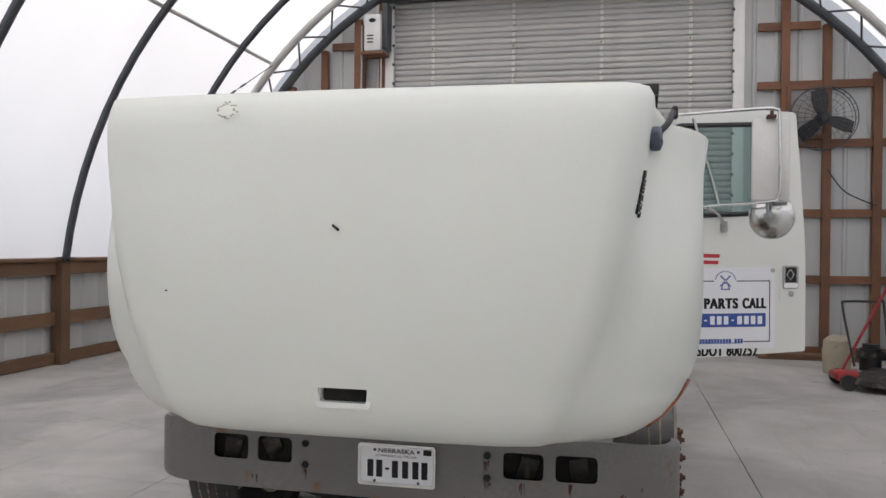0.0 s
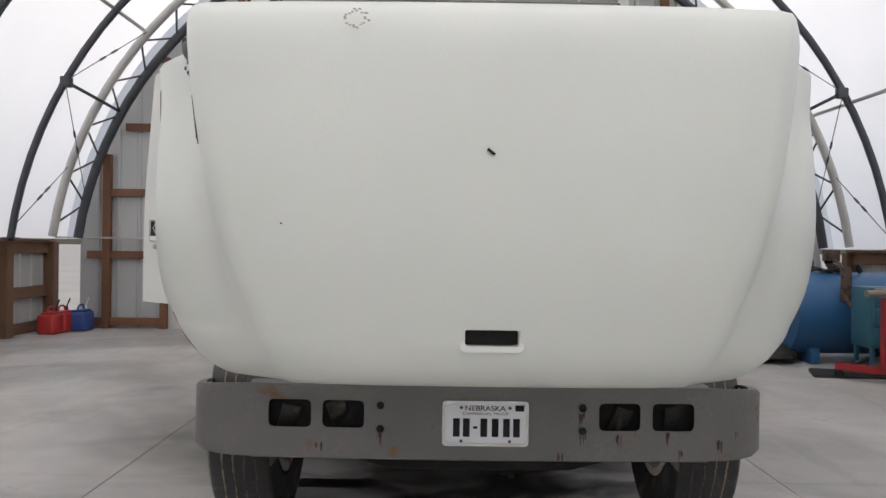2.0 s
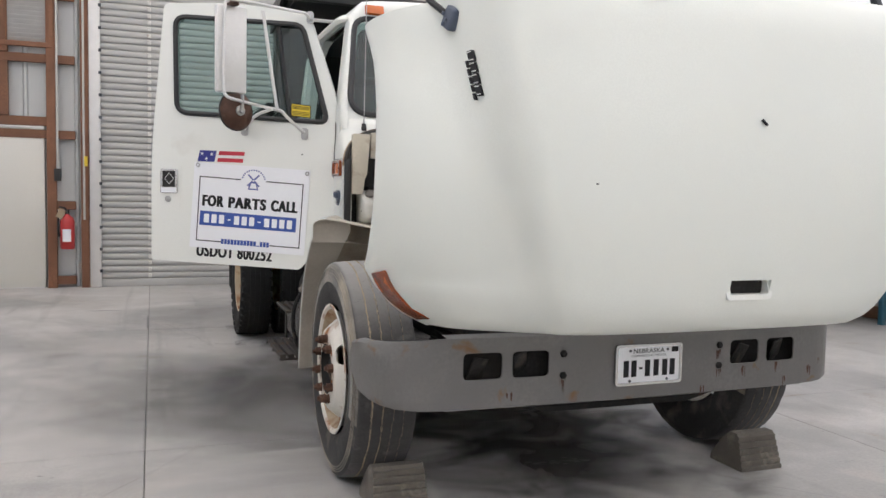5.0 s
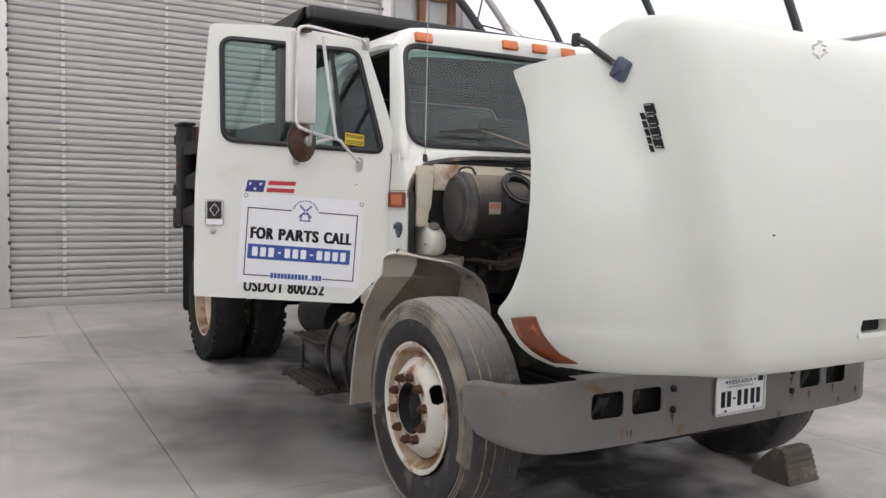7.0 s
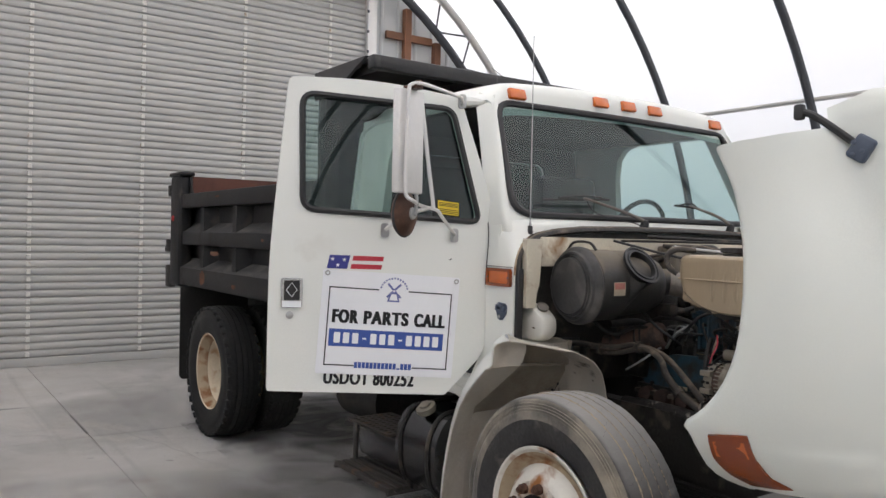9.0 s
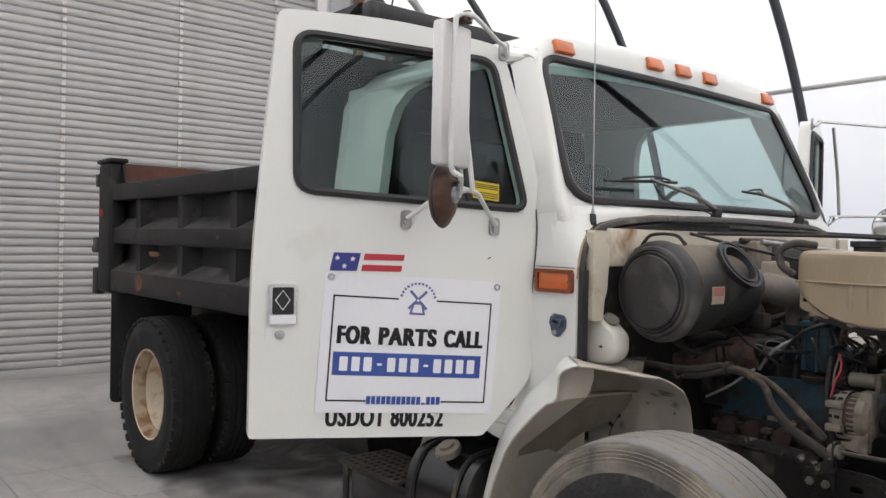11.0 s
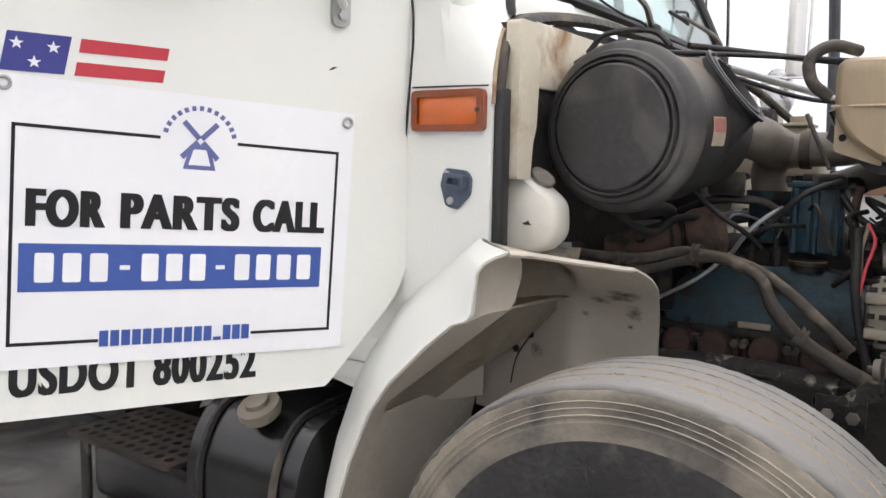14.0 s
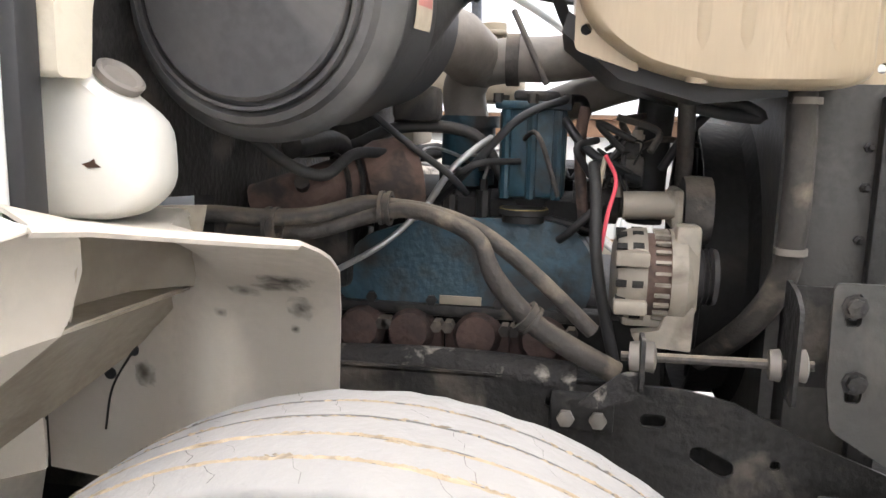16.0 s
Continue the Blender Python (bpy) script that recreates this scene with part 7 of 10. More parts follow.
for s in (-1, 1):
    rnd = random.Random(31)
    for y, z, a_, b_, d in ((7.93, 1.225, 0.085, 0.070, 0.1402), (7.70, 1.43, 0.14, 0.022, 0.118), (7.2, 1.20, 0.05, 0.02, 0.1402), (6.7, 1.55, 0.03, 0.012, 0.1252), (7.6, 1.88, 0.06, 0.008, 0.1352)):
        bm = B()
        pts = [(y + a_ * rnd.uniform(0.6, 1.0) * math.cos(k * 0.524), z + b_ * rnd.uniform(0.7, 1.0) * math.sin(k * 0.524)) for k in range(12)]
        plate(bm, pts, [], lambda a, b, t: (XC + s * (BX + d + t), a, b), 0.0008)
        part("rust_scrape", bm, M_SCRAPE, bed, "rust-brown scrape", smooth=0)

# ---- wheel-arch fenders fixed to the cab ----
for s in (-1, 1):
    # outer shell: rolled lip round the wheel, flaring out from the cab side
    lip = [(1.10, 4.104, 1.177), (1.135, 4.113, 1.171), (1.152, 4.124, 1.162), (1.16, 4.133, 1.146), (1.16, 4.137, 1.11), (1.16, 4.140, 1.076), (1.165, 4.150, 1.061), (1.16, 4.180, 1.050), (1.16, 4.236, 1.003), (1.16, 4.315, 0.925), (1.16, 4.364, 0.858), (1.16, 4.412, 0.752), (1.16, 4.445, 0.65), (1.16, 4.470, 0.54), (1.16, 4.484, 0.44), (1.16, 4.490, 0.36)]
    seam = [(1.035, 4.200, 1.190), (1.032, 4.203, 1.189), (1.028, 4.208, 1.187), (1.022, 4.225, 1.176), (1.012, 4.258, 1.153), (1.006, 4.295, 1.125), (1.004, 4.320, 1.104), (1.002, 4.350, 1.083), (1.002, 4.402, 1.036), (1.002, 4.474, 0.944), (1.002, 4.515, 0.865), (1.002, 4.553, 0.760), (1.002, 4.580, 0.655), (1.002, 4.600, 0.54), (1.002, 4.610, 0.44), (1.002, 4.614, 0.36)]
    bm = B()
    rows_ = []
    for a, b in zip(lip, seam):
        r = []
        for q in (0.0, 0.04, 0.15, 0.35, 0.6, 0.8, 1.0):
            g = math.sin(q * math.pi / 2)
            w = q * 0.5 + (1 - math.cos(q * math.pi / 2)) * 0.5
            r.append((XC + s * (a[0] + (b[0] - a[0]) * w), a[1] + (b[1] - a[1]) * (0.55 * q + 0.45 * g), a[2] + (b[2] - a[2]) * (0.55 * q + 0.45 * g)))
        rows_.append(r)
    sheet(bm, rows_)
    fn = part("fender", bm, M_PAINT, truck, "white cab fender behind the front wheel", smooth=60)
    sm = fn.modifiers.new("thickness", "SOLIDIFY")
    sm.thickness, sm.offset = 0.004, 0
    # inner wall from the lip to a crease, then down behind the wheel
    crease = [(0.985, 4.146, 1.168), (0.98, 4.148, 1.162), (0.975, 4.150, 1.156), (0.968, 4.151, 1.145), (0.966, 4.152, 1.115), (0.985, 4.155, 1.072), (0.993, 4.160, 1.058), (0.998, 4.190, 1.033), (1.005, 4.260, 0.974), (1.015, 4.350, 0.899), (1.03, 4.422, 0.838), (1.03, 4.455, 0.745), (1.03, 4.477, 0.645), (1.03, 4.492, 0.535), (1.03, 4.50, 0.44), (1.03, 4.505, 0.36)]
    bm = B()
    sheet(bm, [[(XC + s * (a[0] - 0.004 + (b[0] - a[0] + 0.004) * q), a[1] + (b[1] - a[1]) * q + 0.030 * math.sin(q * math.pi) * (1 if k < 6 else 0.35), a[2] + (b[2] - a[2]) * q) for q in (0, 0.1, 0.25, 0.45, 0.65, 0.85, 0.95, 1.0)] for k, (a, b) in enumerate(zip(lip, crease))])
    sheet(bm, [[(XC + s * u, y + 0.01 * (1.03 - u), z) for u in (1.03, 0.95, 0.85, 0.75, 0.62)] for y, z in ((4.455, 0.80), (4.455, 0.745), (4.477, 0.645), (4.492, 0.535), (4.505, 0.36))])
    ln = part("fender_liner", bm, M_LINER, fn, "dusty cream wheel-arch liner", smooth=40)
    ln.modifiers.new("thickness", "SOLIDIFY").thickness = 0.003
    # recess above the fold and the folded underside below it, shade in their colour
    top = [(0.968, 4.151), (0.95, 4.19), (0.925, 4.232), (0.85, 4.24), (0.76, 4.228), (0.71, 4.195), (0.695, 4.15)]
    low = [(0.985, 4.155, 1.066), (0.945, 4.185, 1.056), (0.915, 4.222, 1.052), (0.85, 4.232, 1.048), (0.76, 4.222, 1.044), (0.71, 4.195, 1.040), (0.694, 4.172, 1.040)]
    fold = [(0.993, 4.158, 1.060), (0.943, 4.161, 1.0565), (0.893, 4.165, 1.053), (0.843, 4.168, 1.0495), (0.793, 4.171, 1.046), (0.743, 4.175, 1.0425), (0.694, 4.178, 1.039)]
    bm = B()
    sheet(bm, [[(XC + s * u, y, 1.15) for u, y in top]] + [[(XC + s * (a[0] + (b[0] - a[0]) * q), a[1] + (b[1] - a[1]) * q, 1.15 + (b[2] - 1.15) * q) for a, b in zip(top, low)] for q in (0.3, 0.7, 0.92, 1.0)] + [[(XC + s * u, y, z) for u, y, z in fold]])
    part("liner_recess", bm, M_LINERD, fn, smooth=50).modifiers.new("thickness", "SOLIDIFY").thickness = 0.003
    ridge = [(0.694, 4.178, 1.039), (0.80, 4.171, 1.046), (0.90, 4.164, 1.053), (0.993, 4.158, 1.060), (0.998, 4.190, 1.033), (1.005, 4.260, 0.974), (1.015, 4.350, 0.899), (1.03, 4.422, 0.838), (1.03, 4.440, 0.80)]
    back = [(0.672, 4.215, 1.005), (0.650, 4.265, 0.958), (0.640, 4.300, 0.926), (0.700, 4.325, 0.900), (0.740, 4.335, 0.888), (0.775, 4.345, 0.876), (0.785, 4.405, 0.828), (0.800, 4.465, 0.778), (0.900, 4.465, 0.775)]
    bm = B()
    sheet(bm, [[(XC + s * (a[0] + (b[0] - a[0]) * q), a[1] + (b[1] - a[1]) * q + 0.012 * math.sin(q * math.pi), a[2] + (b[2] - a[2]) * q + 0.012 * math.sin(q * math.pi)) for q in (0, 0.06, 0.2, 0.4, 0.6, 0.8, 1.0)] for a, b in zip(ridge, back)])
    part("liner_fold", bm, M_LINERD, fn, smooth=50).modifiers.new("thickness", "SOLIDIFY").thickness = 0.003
    bm = B()
    plate(bm, rounded([(4.338, 0.879), (4.470, 0.777), (4.452, 0.776), (4.338, 0.808)], 0.004), [], lambda a, b, t: (XC + s * (0.785 - t + 0.1 * (a - 4.34)), a, b), 0.004)
    part("gusset", bm, M_LINER, fn, "small triangular gusset")
    # splash panel with a rounded front corner, bent inwards towards the rear
    def splash_u(y, z):
        w = min(1.0, max(0.0, (y - 4.10) / 0.09))
        w = w * w * (3 - 2 * w)
        return (1 - w) * float(np.interp(z, [0.72, 0.92, 1.03, 1.08, 1.106, 1.125, 1.141], [0.62, 0.64, 0.69, 0.755, 0.81, 0.855, 0.90])) + w * float(np.interp(y, [4.16, 4.30, 4.46], [0.694, 0.637, 0.610]))

    bm = B()
    rows_ = []
    for z in (0.72, 0.82, 0.90, 0.95, 0.99, 1.02, 1.045, 1.065, 1.082, 1.098, 1.112, 1.124, 1.134, 1.141):
        yf = float(np.interp(z, [0.72, 0.92, 1.035, 1.09, 1.112, 1.128, 1.141], [4.0, 3.988, 3.971, 3.950, 3.945, 3.948, 3.956]))
        rows_.append([(XC + s * splash_u(y, z), y, z) for y in [yf + (4.46 - yf) * k / 22 for k in range(23)]])
    sheet(bm, rows_)
    sp = part("splash_panel", bm, M_LINER, fn, "dusty cream splash panel with rubbed spots", smooth=40)
    sp.modifiers.new("thickness", "SOLIDIFY").thickness = 0.004
    for y, z, a, b in ((4.115, 1.100, 0.060, 0.022), (4.095, 1.044, 0.030, 0.016), (4.024, 1.018, 0.028, 0.028), (4.03, 1.065, 0.060, 0.014), (4.045, 1.052, 0.05, 0.012), (4.138, 1.006, 0.012, 0.012), (4.038, 0.985, 0.011, 0.010), (4.27, 0.90, 0.03, 0.03)):
        bm = B()
        bm.faces.new([bm.verts.new((XC + s * (splash_u(q, r) + 0.0045), q, r)) for q, r in ((y - 0.7 * a, z - 0.7 * b), (y + 0.7 * a, z - 0.7 * b), (y + 0.7 * a, z + 0.7 * b), (y - 0.7 * a, z + 0.7 * b))])
        part("smudge", bm, M_RUB, sp, smooth=0)
    for y, z, r in ((4.295, 0.930, 0.009), (4.337, 0.888, 0.008)):
        bm = B()
        lathe(bm, (XC + s * (splash_u(y, z) + 0.003), y, z), (s, 0, 0), [(0, r * 1.2), (0.003, r), (0.003, 0)], 10)
        part("grommet", bm, M_BLACKCLEAN, sp)
    bm = B()
    tube(bm, [(XC + s * (splash_u(y, z) + 0.004), y, z) for y, z in ((4.255, 0.975), (4.30, 0.92), (4.335, 0.865), (4.35, 0.80))], 0.0018, 6)
    part("panel_seam", bm, M_GRIME, sp, smooth=60)
    # arch roof with its rolled front edge
    e = [(1.10, 4.104, 1.177), (1.05, 4.082, 1.171), (1.01, 4.055, 1.163), (0.97, 4.020, 1.155), (0.93, 3.983, 1.147), (0.90, 3.956, 1.141), (0.895, 4.06, 1.142), (0.84, 4.125, 1.142), (0.76, 4.155, 1.142), (0.70, 4.175, 1.140)]
    bk = [(1.03, 4.200, 1.188), (1.01, 4.205, 1.180), (0.99, 4.215, 1.170), (0.96, 4.23, 1.160), (0.93, 4.24, 1.155), (0.91, 4.245, 1.152), (0.89, 4.25, 1.151), (0.82, 4.25, 1.149), (0.76, 4.245, 1.147), (0.695, 4.20, 1.144)]
    bm = B()
    sheet(bm, [[(XC + s * a[0], a[1] + 0.002, a[2] - 0.004) for a in e], [(XC + s * a[0], a[1] - 0.0005, a[2] - 0.002) for a in e], [(XC + s * a[0], a[1] + 0.001, a[2]) for a in e]] + [[(XC + s * (a[0] + (b[0] - a[0]) * q), a[1] + (b[1] - a[1]) * q, a[2] + (b[2] - a[2]) * q) for a, b in zip(e, bk)] for q in (0.08, 0.5, 1.0)])
    rf = part("arch_roof", bm, M_LINER, fn, smooth=50)
    rf.modifiers.new("thickness", "SOLIDIFY").thickness = 0.004
    # flange, seal and end face of the cowl
    bm = B()
    prof = rounded([(1.300, 0), (1.60, 0), (1.60, 0.09), (1.40, 0.075), (1.37, 0.062), (1.300, 0.055)], 0.01)
    plate(bm, prof, [], lambda a, b, t: (XC + s * (0.955 - b), 4.172 + t, a), 0.03)
    part("cowl_flange", bm, M_PAINT_OLD, truck, "rust-stained cream cowl flange", smooth=40)
    bm = B()
    box(bm, XC + s * 0.974 - 0.017, XC + s * 0.974 + 0.017, 4.186, 4.206, 1.160, 1.47, 0.005)
    part("cowl_seal", bm, M_BLACKCLEAN, truck, "black rubber cowl seal")
    bm = B()
    tube(bm, [(XC + s * 0.985, 4.196, 1.462), (XC + s * 0.972, 4.198, 1.520), (XC + s * 0.952, 4.204, 1.550), (XC + s * 0.928, 4.210, 1.575), (XC + s * 0.89, 4.218, 1.600), (XC + s * 0.845, 4.221, 1.618), (XC + s * 0.75, 4.212, 1.637), (XC + s * 0.6, 4.190, 1.650), (XC + s * 0.3, 4.170, 1.656), (XC, 4.165, 1.658)], 0.010, 8)
    part("hood_seal", bm, M_HOSE, truck, "dusty black hood seal", smooth=60)
    bm = B()
    tube(bm, [(XC + s * (a[0] - 0.004), a[1] - 0.002, a[2]) for a in ((1.0, 4.206, 1.44), (0.996, 4.206, 1.485), (0.985, 4.209, 1.520), (0.965, 4.216, 1.553), (0.94, 4.223, 1.580), (0.90, 4.232, 1.606))], 0.005, 8)
    part("rusted_edge", bm, M_RIMRUST, truck, "rust-stained edge of the cowl", smooth=60)

# firewall and cowl underside
bm = B()
plate(bm, [(-0.57, 0.95), (0.57, 0.95), (0.57, 1.150), (0.865, 1.17), (0.865, 1.335), (0.93, 1.34), (0.93, 1.60), (0.5, 1.635), (-0.5, 1.635), (-0.93, 1.60), (-0.93, 1.34), (-0.865, 1.335), (-0.865, 1.17), (-0.57, 1.150)], [], lambda a, b, t: (XC + a, 4.20 + t, b), 0.03)
part("firewall", bm, M_GRIME, truck, "dark firewall")
bm = B()
box(bm, XC - 0.86, XC + 0.86, 4.185, 4.199, 1.48, 1.61, 0.006)
part("firewall_panel", bm, M_PAINT_OLD, truck, "stained cream panel on the firewall")
bm = B()
rows_ = []
for k in range(33):
    u = 0.93 * (k / 16 - 1)
    z = float(np.interp(abs(u), [0, 0.3, 0.6, 0.75, 0.85, 0.90, 0.93], [1.670, 1.668, 1.662, 1.648, 1.629, 1.610, 1.588]))
    y = float(np.interp(abs(u), [0, 0.3, 0.6, 0.75, 0.85, 0.93], [4.18, 4.185, 4.207, 4.224, 4.234, 4.226]))
    rows_.append([(XC + u, y + 0.012, z + 0.002), (XC + u, y - 0.010, z - 0.001), (XC + u, y - 0.030, z - 0.008), (XC + u, y - 0.034, z - 0.020), (XC + u, y - 0.015, z - 0.028)])
sheet(bm, rows_)
part("cowl_edge", bm, M_GRIME, truck, "dusty black rubber lip under the windshield", smooth=60).modifiers.new("thickness", "SOLIDIFY").thickness = 0.005
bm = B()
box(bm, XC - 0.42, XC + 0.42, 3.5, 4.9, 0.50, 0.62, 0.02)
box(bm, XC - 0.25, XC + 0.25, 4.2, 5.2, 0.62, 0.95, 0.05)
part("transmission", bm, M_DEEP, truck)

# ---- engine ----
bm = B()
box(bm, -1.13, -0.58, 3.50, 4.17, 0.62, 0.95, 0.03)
eng = part("engine_block", bm, M_DEEP, truck, "near-black engine block")
bm = B()
pts = rounded([(3.645, 0.935), (3.635, 1.03), (3.68, 1.085), (3.76, 1.095), (3.95, 1.085), (4.06, 1.05), (4.10, 0.98), (4.09, 0.935)], 0.03, 3)
plate(bm, pts, [], lambda a, b, t: (-1.155 + t + max(0, b - 0.97) * 0.25, a, b), 0.36)
vc = part("valve_cover", bm, M_ENGINE, eng, "oily blue valve cover", smooth=40)
bm = B()
box(bm, -1.165, -0.80, 3.62, 4.12, 0.915, 0.937, 0.006)
part("cover_flange", bm, M_GRIME, vc)
for y in (3.69, 3.80, 3.92, 4.03):
    bm = B()
    lathe(bm, (-1.162, y, 0.945), (-1, 0, 0), [(0, 0.010), (0.008, 0.010), (0.009, 0)], 6)
    part("bolt", bm, M_GRIME, vc)
bm = B()
lathe(bm, (-1.12, 3.765, 1.088), (0, 0, 1), [(0, 0.038), (0.012, 0.038), (0.014, 0.044), (0.024, 0.044), (0.026, 0.036), (0.027, 0.0)], 20)
oc = part("oil_cap", bm, M_BLACK, vc, "black oil filler cap")
bm = B()
lathe(bm, (-1.12, 3.765, 1.112), (0, 0, 1), [(-0.001, 0.0435), (0.0, 0.0442), (0.0012, 0.0425), (0.001, 0.038)], 24)
part("cap_rim", bm, M_DULLYEL, oc, "worn yellow rim")
bm = B()
box(bm, -1.17, -1.166, 3.83, 3.905, 0.940, 0.956, 0.001)
part("label_strip", bm, M_CREAM, vc)
rnd = random.Random(5)
for y in (4.045, 3.955, 3.835, 3.72):
    bm = B()
    lathe(bm, (-1.14, y, 0.878), (-1, 0, 0.25), [(0, 0.045), (0.04, 0.043), (0.065, 0.034), (0.075, 0.0)], 14)
    box(bm, -1.175, -1.15, y - 0.058, y + 0.058, 0.845, 0.895, 0.008)
    part("exhaust_port", bm, M_EXH, eng, "rusty brown exhaust casting")
    for dy in (-0.05, 0.05):
        bm = B()
        cyl(bm, (-1.17, y + dy, 0.905), (-1.20, y + dy, 0.905), 0.011, 6)
        part("port_bolt", bm, M_HOSE, eng)
bm = B()
tube(bm, [(-1.27, 4.10, 0.853), (-1.275, 3.93, 0.862), (-1.28, 3.80, 0.862), (-1.285, 3.66, 0.855)], 0.030, 10)
part("steering_pipe", bm, M_CRUST, truck, "grimy black pipe along the frame", smooth=60)

# fuel filter and pump housings
bm = B()
box(bm, -1.13, -1.01, 3.695, 3.812, 1.13, 1.29, 0.012)
pf = part("fuel_filter_housing", bm, M_ENGINE, eng, "blue painted fuel filter housing")
for y in (3.71, 3.755, 3.80):
    bm = B()
    cyl(bm, (-1.13, y, 1.13), (-1.13, y, 1.284), 0.009, 8)
    part("housing_rib", bm, M_ENGINE, pf)
bm = B()
box(bm, -1.14, -1.00, 3.688, 3.820, 1.285, 1.300, 0.004)
part("housing_cover", bm, M_ENGINE, pf)
bm = B()
box(bm, -1.12, -1.02, 3.71, 3.79, 1.300, 1.318, 0.006)
part("housing_cap", bm, M_GRIME, pf)
for y, x in ((3.695, -1.135), (3.815, -1.135), (3.695, -1.005), (3.815, -1.005), (3.755, -1.14)):
    bm = B()
    cyl(bm, (x, y, 1.296), (x, y, 1.312), 0.009, 6)
    part("housing_bolt", bm, M_GRIME, pf)
bm = B()
lathe(bm, (-1.07, 3.755, 1.13), (0, 0, -1), [(0, 0.04), (0.02, 0.035), (0.035, 0.02), (0.05, 0.012), (0.05, 0)], 14)
part("drain_valve", bm, M_BLACKCLEAN, pf)
bm = B()
cyl(bm, (-0.98, 3.885, 1.14), (-0.98, 3.885, 1.25), 0.052, 18)
cyl(bm, (-0.98, 3.885, 1.25), (-0.98, 3.885, 1.272), 0.06, 18)
part("pump_housing", bm, M_ENGINE, eng, "blue pump housing")
bm = B()
box(bm, -1.10, -0.62, 3.62, 4.08, 1.06, 1.13, 0.02)
box(bm, -0.95, -0.70, 3.66, 3.95, 1.12, 1.18, 0.02)
part("intake_cover", bm, M_DEEP, eng)
bm = B()
box(bm, -0.78, -0.66, 3.84, 3.93, 1.385, 1.445, 0.01)
box(bm, -0.79, -0.65, 3.835, 3.935, 1.445, 1.455, 0.004)
cyl(bm, (-0.72, 3.87, 1.455), (-0.72, 3.87, 1.475), 0.03, 12)
box(bm, -0.80, -0.60, 3.80, 4.2, 1.30, 1.385, 0.02)
part("brake_reservoir", bm, M_CREAM, truck, "olive brake fluid reservoir")

# turbo and exhaust elbow
bm = B()
lathe(bm, (-1.21, 3.985, 1.165), (0.35, -0.9, 0.2), [(-0.05, 0.03), (-0.045, 0.058), (-0.02, 0.068), (0.02, 0.068), (0.045, 0.055), (0.05, 0.03)], 18)
tb = part("turbo_housing", bm, M_MANI, eng, "rusty brown turbo housing")
bm = B()
tube(bm, [(-1.22, 4.02, 1.165), (-1.25, 4.06, 1.16), (-1.29, 4.13, 1.135), (-1.30, 4.19, 1.115)], 0.040, 12)
part("exhaust_elbow", bm, M_MANI, tb, smooth=60)
bm = B()
u, v = basis((-1.25 + 1.22, 4.06 - 4.02, -0.005))
for q in ((-1.238, 4.045, 1.162), (-1.252, 4.065, 1.158)):
    tube(bm, [Vector(q) + u * (0.044 * math.cos(k * math.pi / 8)) + v * (0.044 * math.sin(k * math.pi / 8)) for k in range(16)], 0.005, 6, 0, closed=True)
part("band_clamp", bm, M_GRIME, tb)

# air filter canister
fa = Vector((0.985, -0.12, 0.02)).normalized()
fc = Vector((-1.696, 4.037, 1.403))
bm = B()
lathe(bm, fc, fa, [(-0.012, 0.0), (-0.012, 0.117), (-0.009, 0.1205), (0.004, 0.1215), (0.004, 0.1255), (-0.006, 0.127), (-0.006, 0.131), (0.004, 0.133), (-0.002, 0.138), (0.002, 0.146), (0.014, 0.150), (0.020, 0.160), (0.030, 0.167), (0.044, 0.168), (0.050, 0.162)], 56)
af = part("air_filter", bm, M_FILTER, truck, "dusty black air filter cap", smooth=40)
bm = B()
lathe(bm, fc, fa, [(0.046, 0.155), (0.056, 0.164), (0.064, 0.164), (0.070, 0.155), (0.198, 0.153), (0.204, 0.148), (0.21, 0.10)], 56)
part("filter_band", bm, M_FILTERB, af, "dusty black canister", smooth=40)
ia = Vector((0.02, -0.78, 0.60)).normalized()
ic = Vector((-1.431, 3.882, 1.495))
bm = B()
u, v = basis(fa)
c0_ = fc + fa * 0.198
r0, r1 = [], []
for k in range(40):
    a = 2 * math.pi * k / 40
    d = u * math.cos(a) + v * math.sin(a)
    e = (d - ia * d.dot(ia)).normalized()
    r0.append(c0_ + d * 0.151)
    r1.append(ic + e * 0.088 - ia * 0.01)
rows_ = [[p.lerp(q, t) for p, q in zip(r0, r1)] for t in (0, 0.25, 0.5, 0.75, 1.0)]
sheet(bm, rows_, close=True)
part("filter_funnel", bm, M_FILTERB, af, "black inlet funnel", smooth=60)
bm = B()
lathe(bm, fc, fa, [(0.20, 0.145), (0.39, 0.13), (0.44, 0.11), (0.47, 0.07), (0.53, 0.062), (0.57, 0.060)], 40)
part("filter_body", bm, M_FILTERB, af, "black canister body", smooth=40)
bm = B()
tube(bm, [fc + fa * 0.06 + Vector((0, 0.09, 0.150)), fc + fa * 0.06 + Vector((0, 0.05, 0.185)), fc + fa * 0.06 + Vector((0, -0.04, 0.185)), fc + fa * 0.06 + Vector((0, -0.08, 0.155))], 0.006, 6)
tube(bm, [fc + fa * 0.05 + Vector((0, 0.11, 0.130)), fc + fa * 0.09 + Vector((0, 0.10, 0.150)), fc + fa * 0.13 + Vector((0, 0.10, 0.140))], 0.006, 6)
part("filter_clip", bm, M_GRIME, af)
bm = B()
lathe(bm, ic, ia, [(-0.02, 0.086), (0.0, 0.088), (0.003, 0.094), (0.009, 0.094), (0.010, 0.086), (0.004, 0.084), (0.005, 0.076), (0.011, 0.075), (0.012, 0.067), (0.0, 0.064), (-0.06, 0.058), (-0.10, 0.0)], 36)
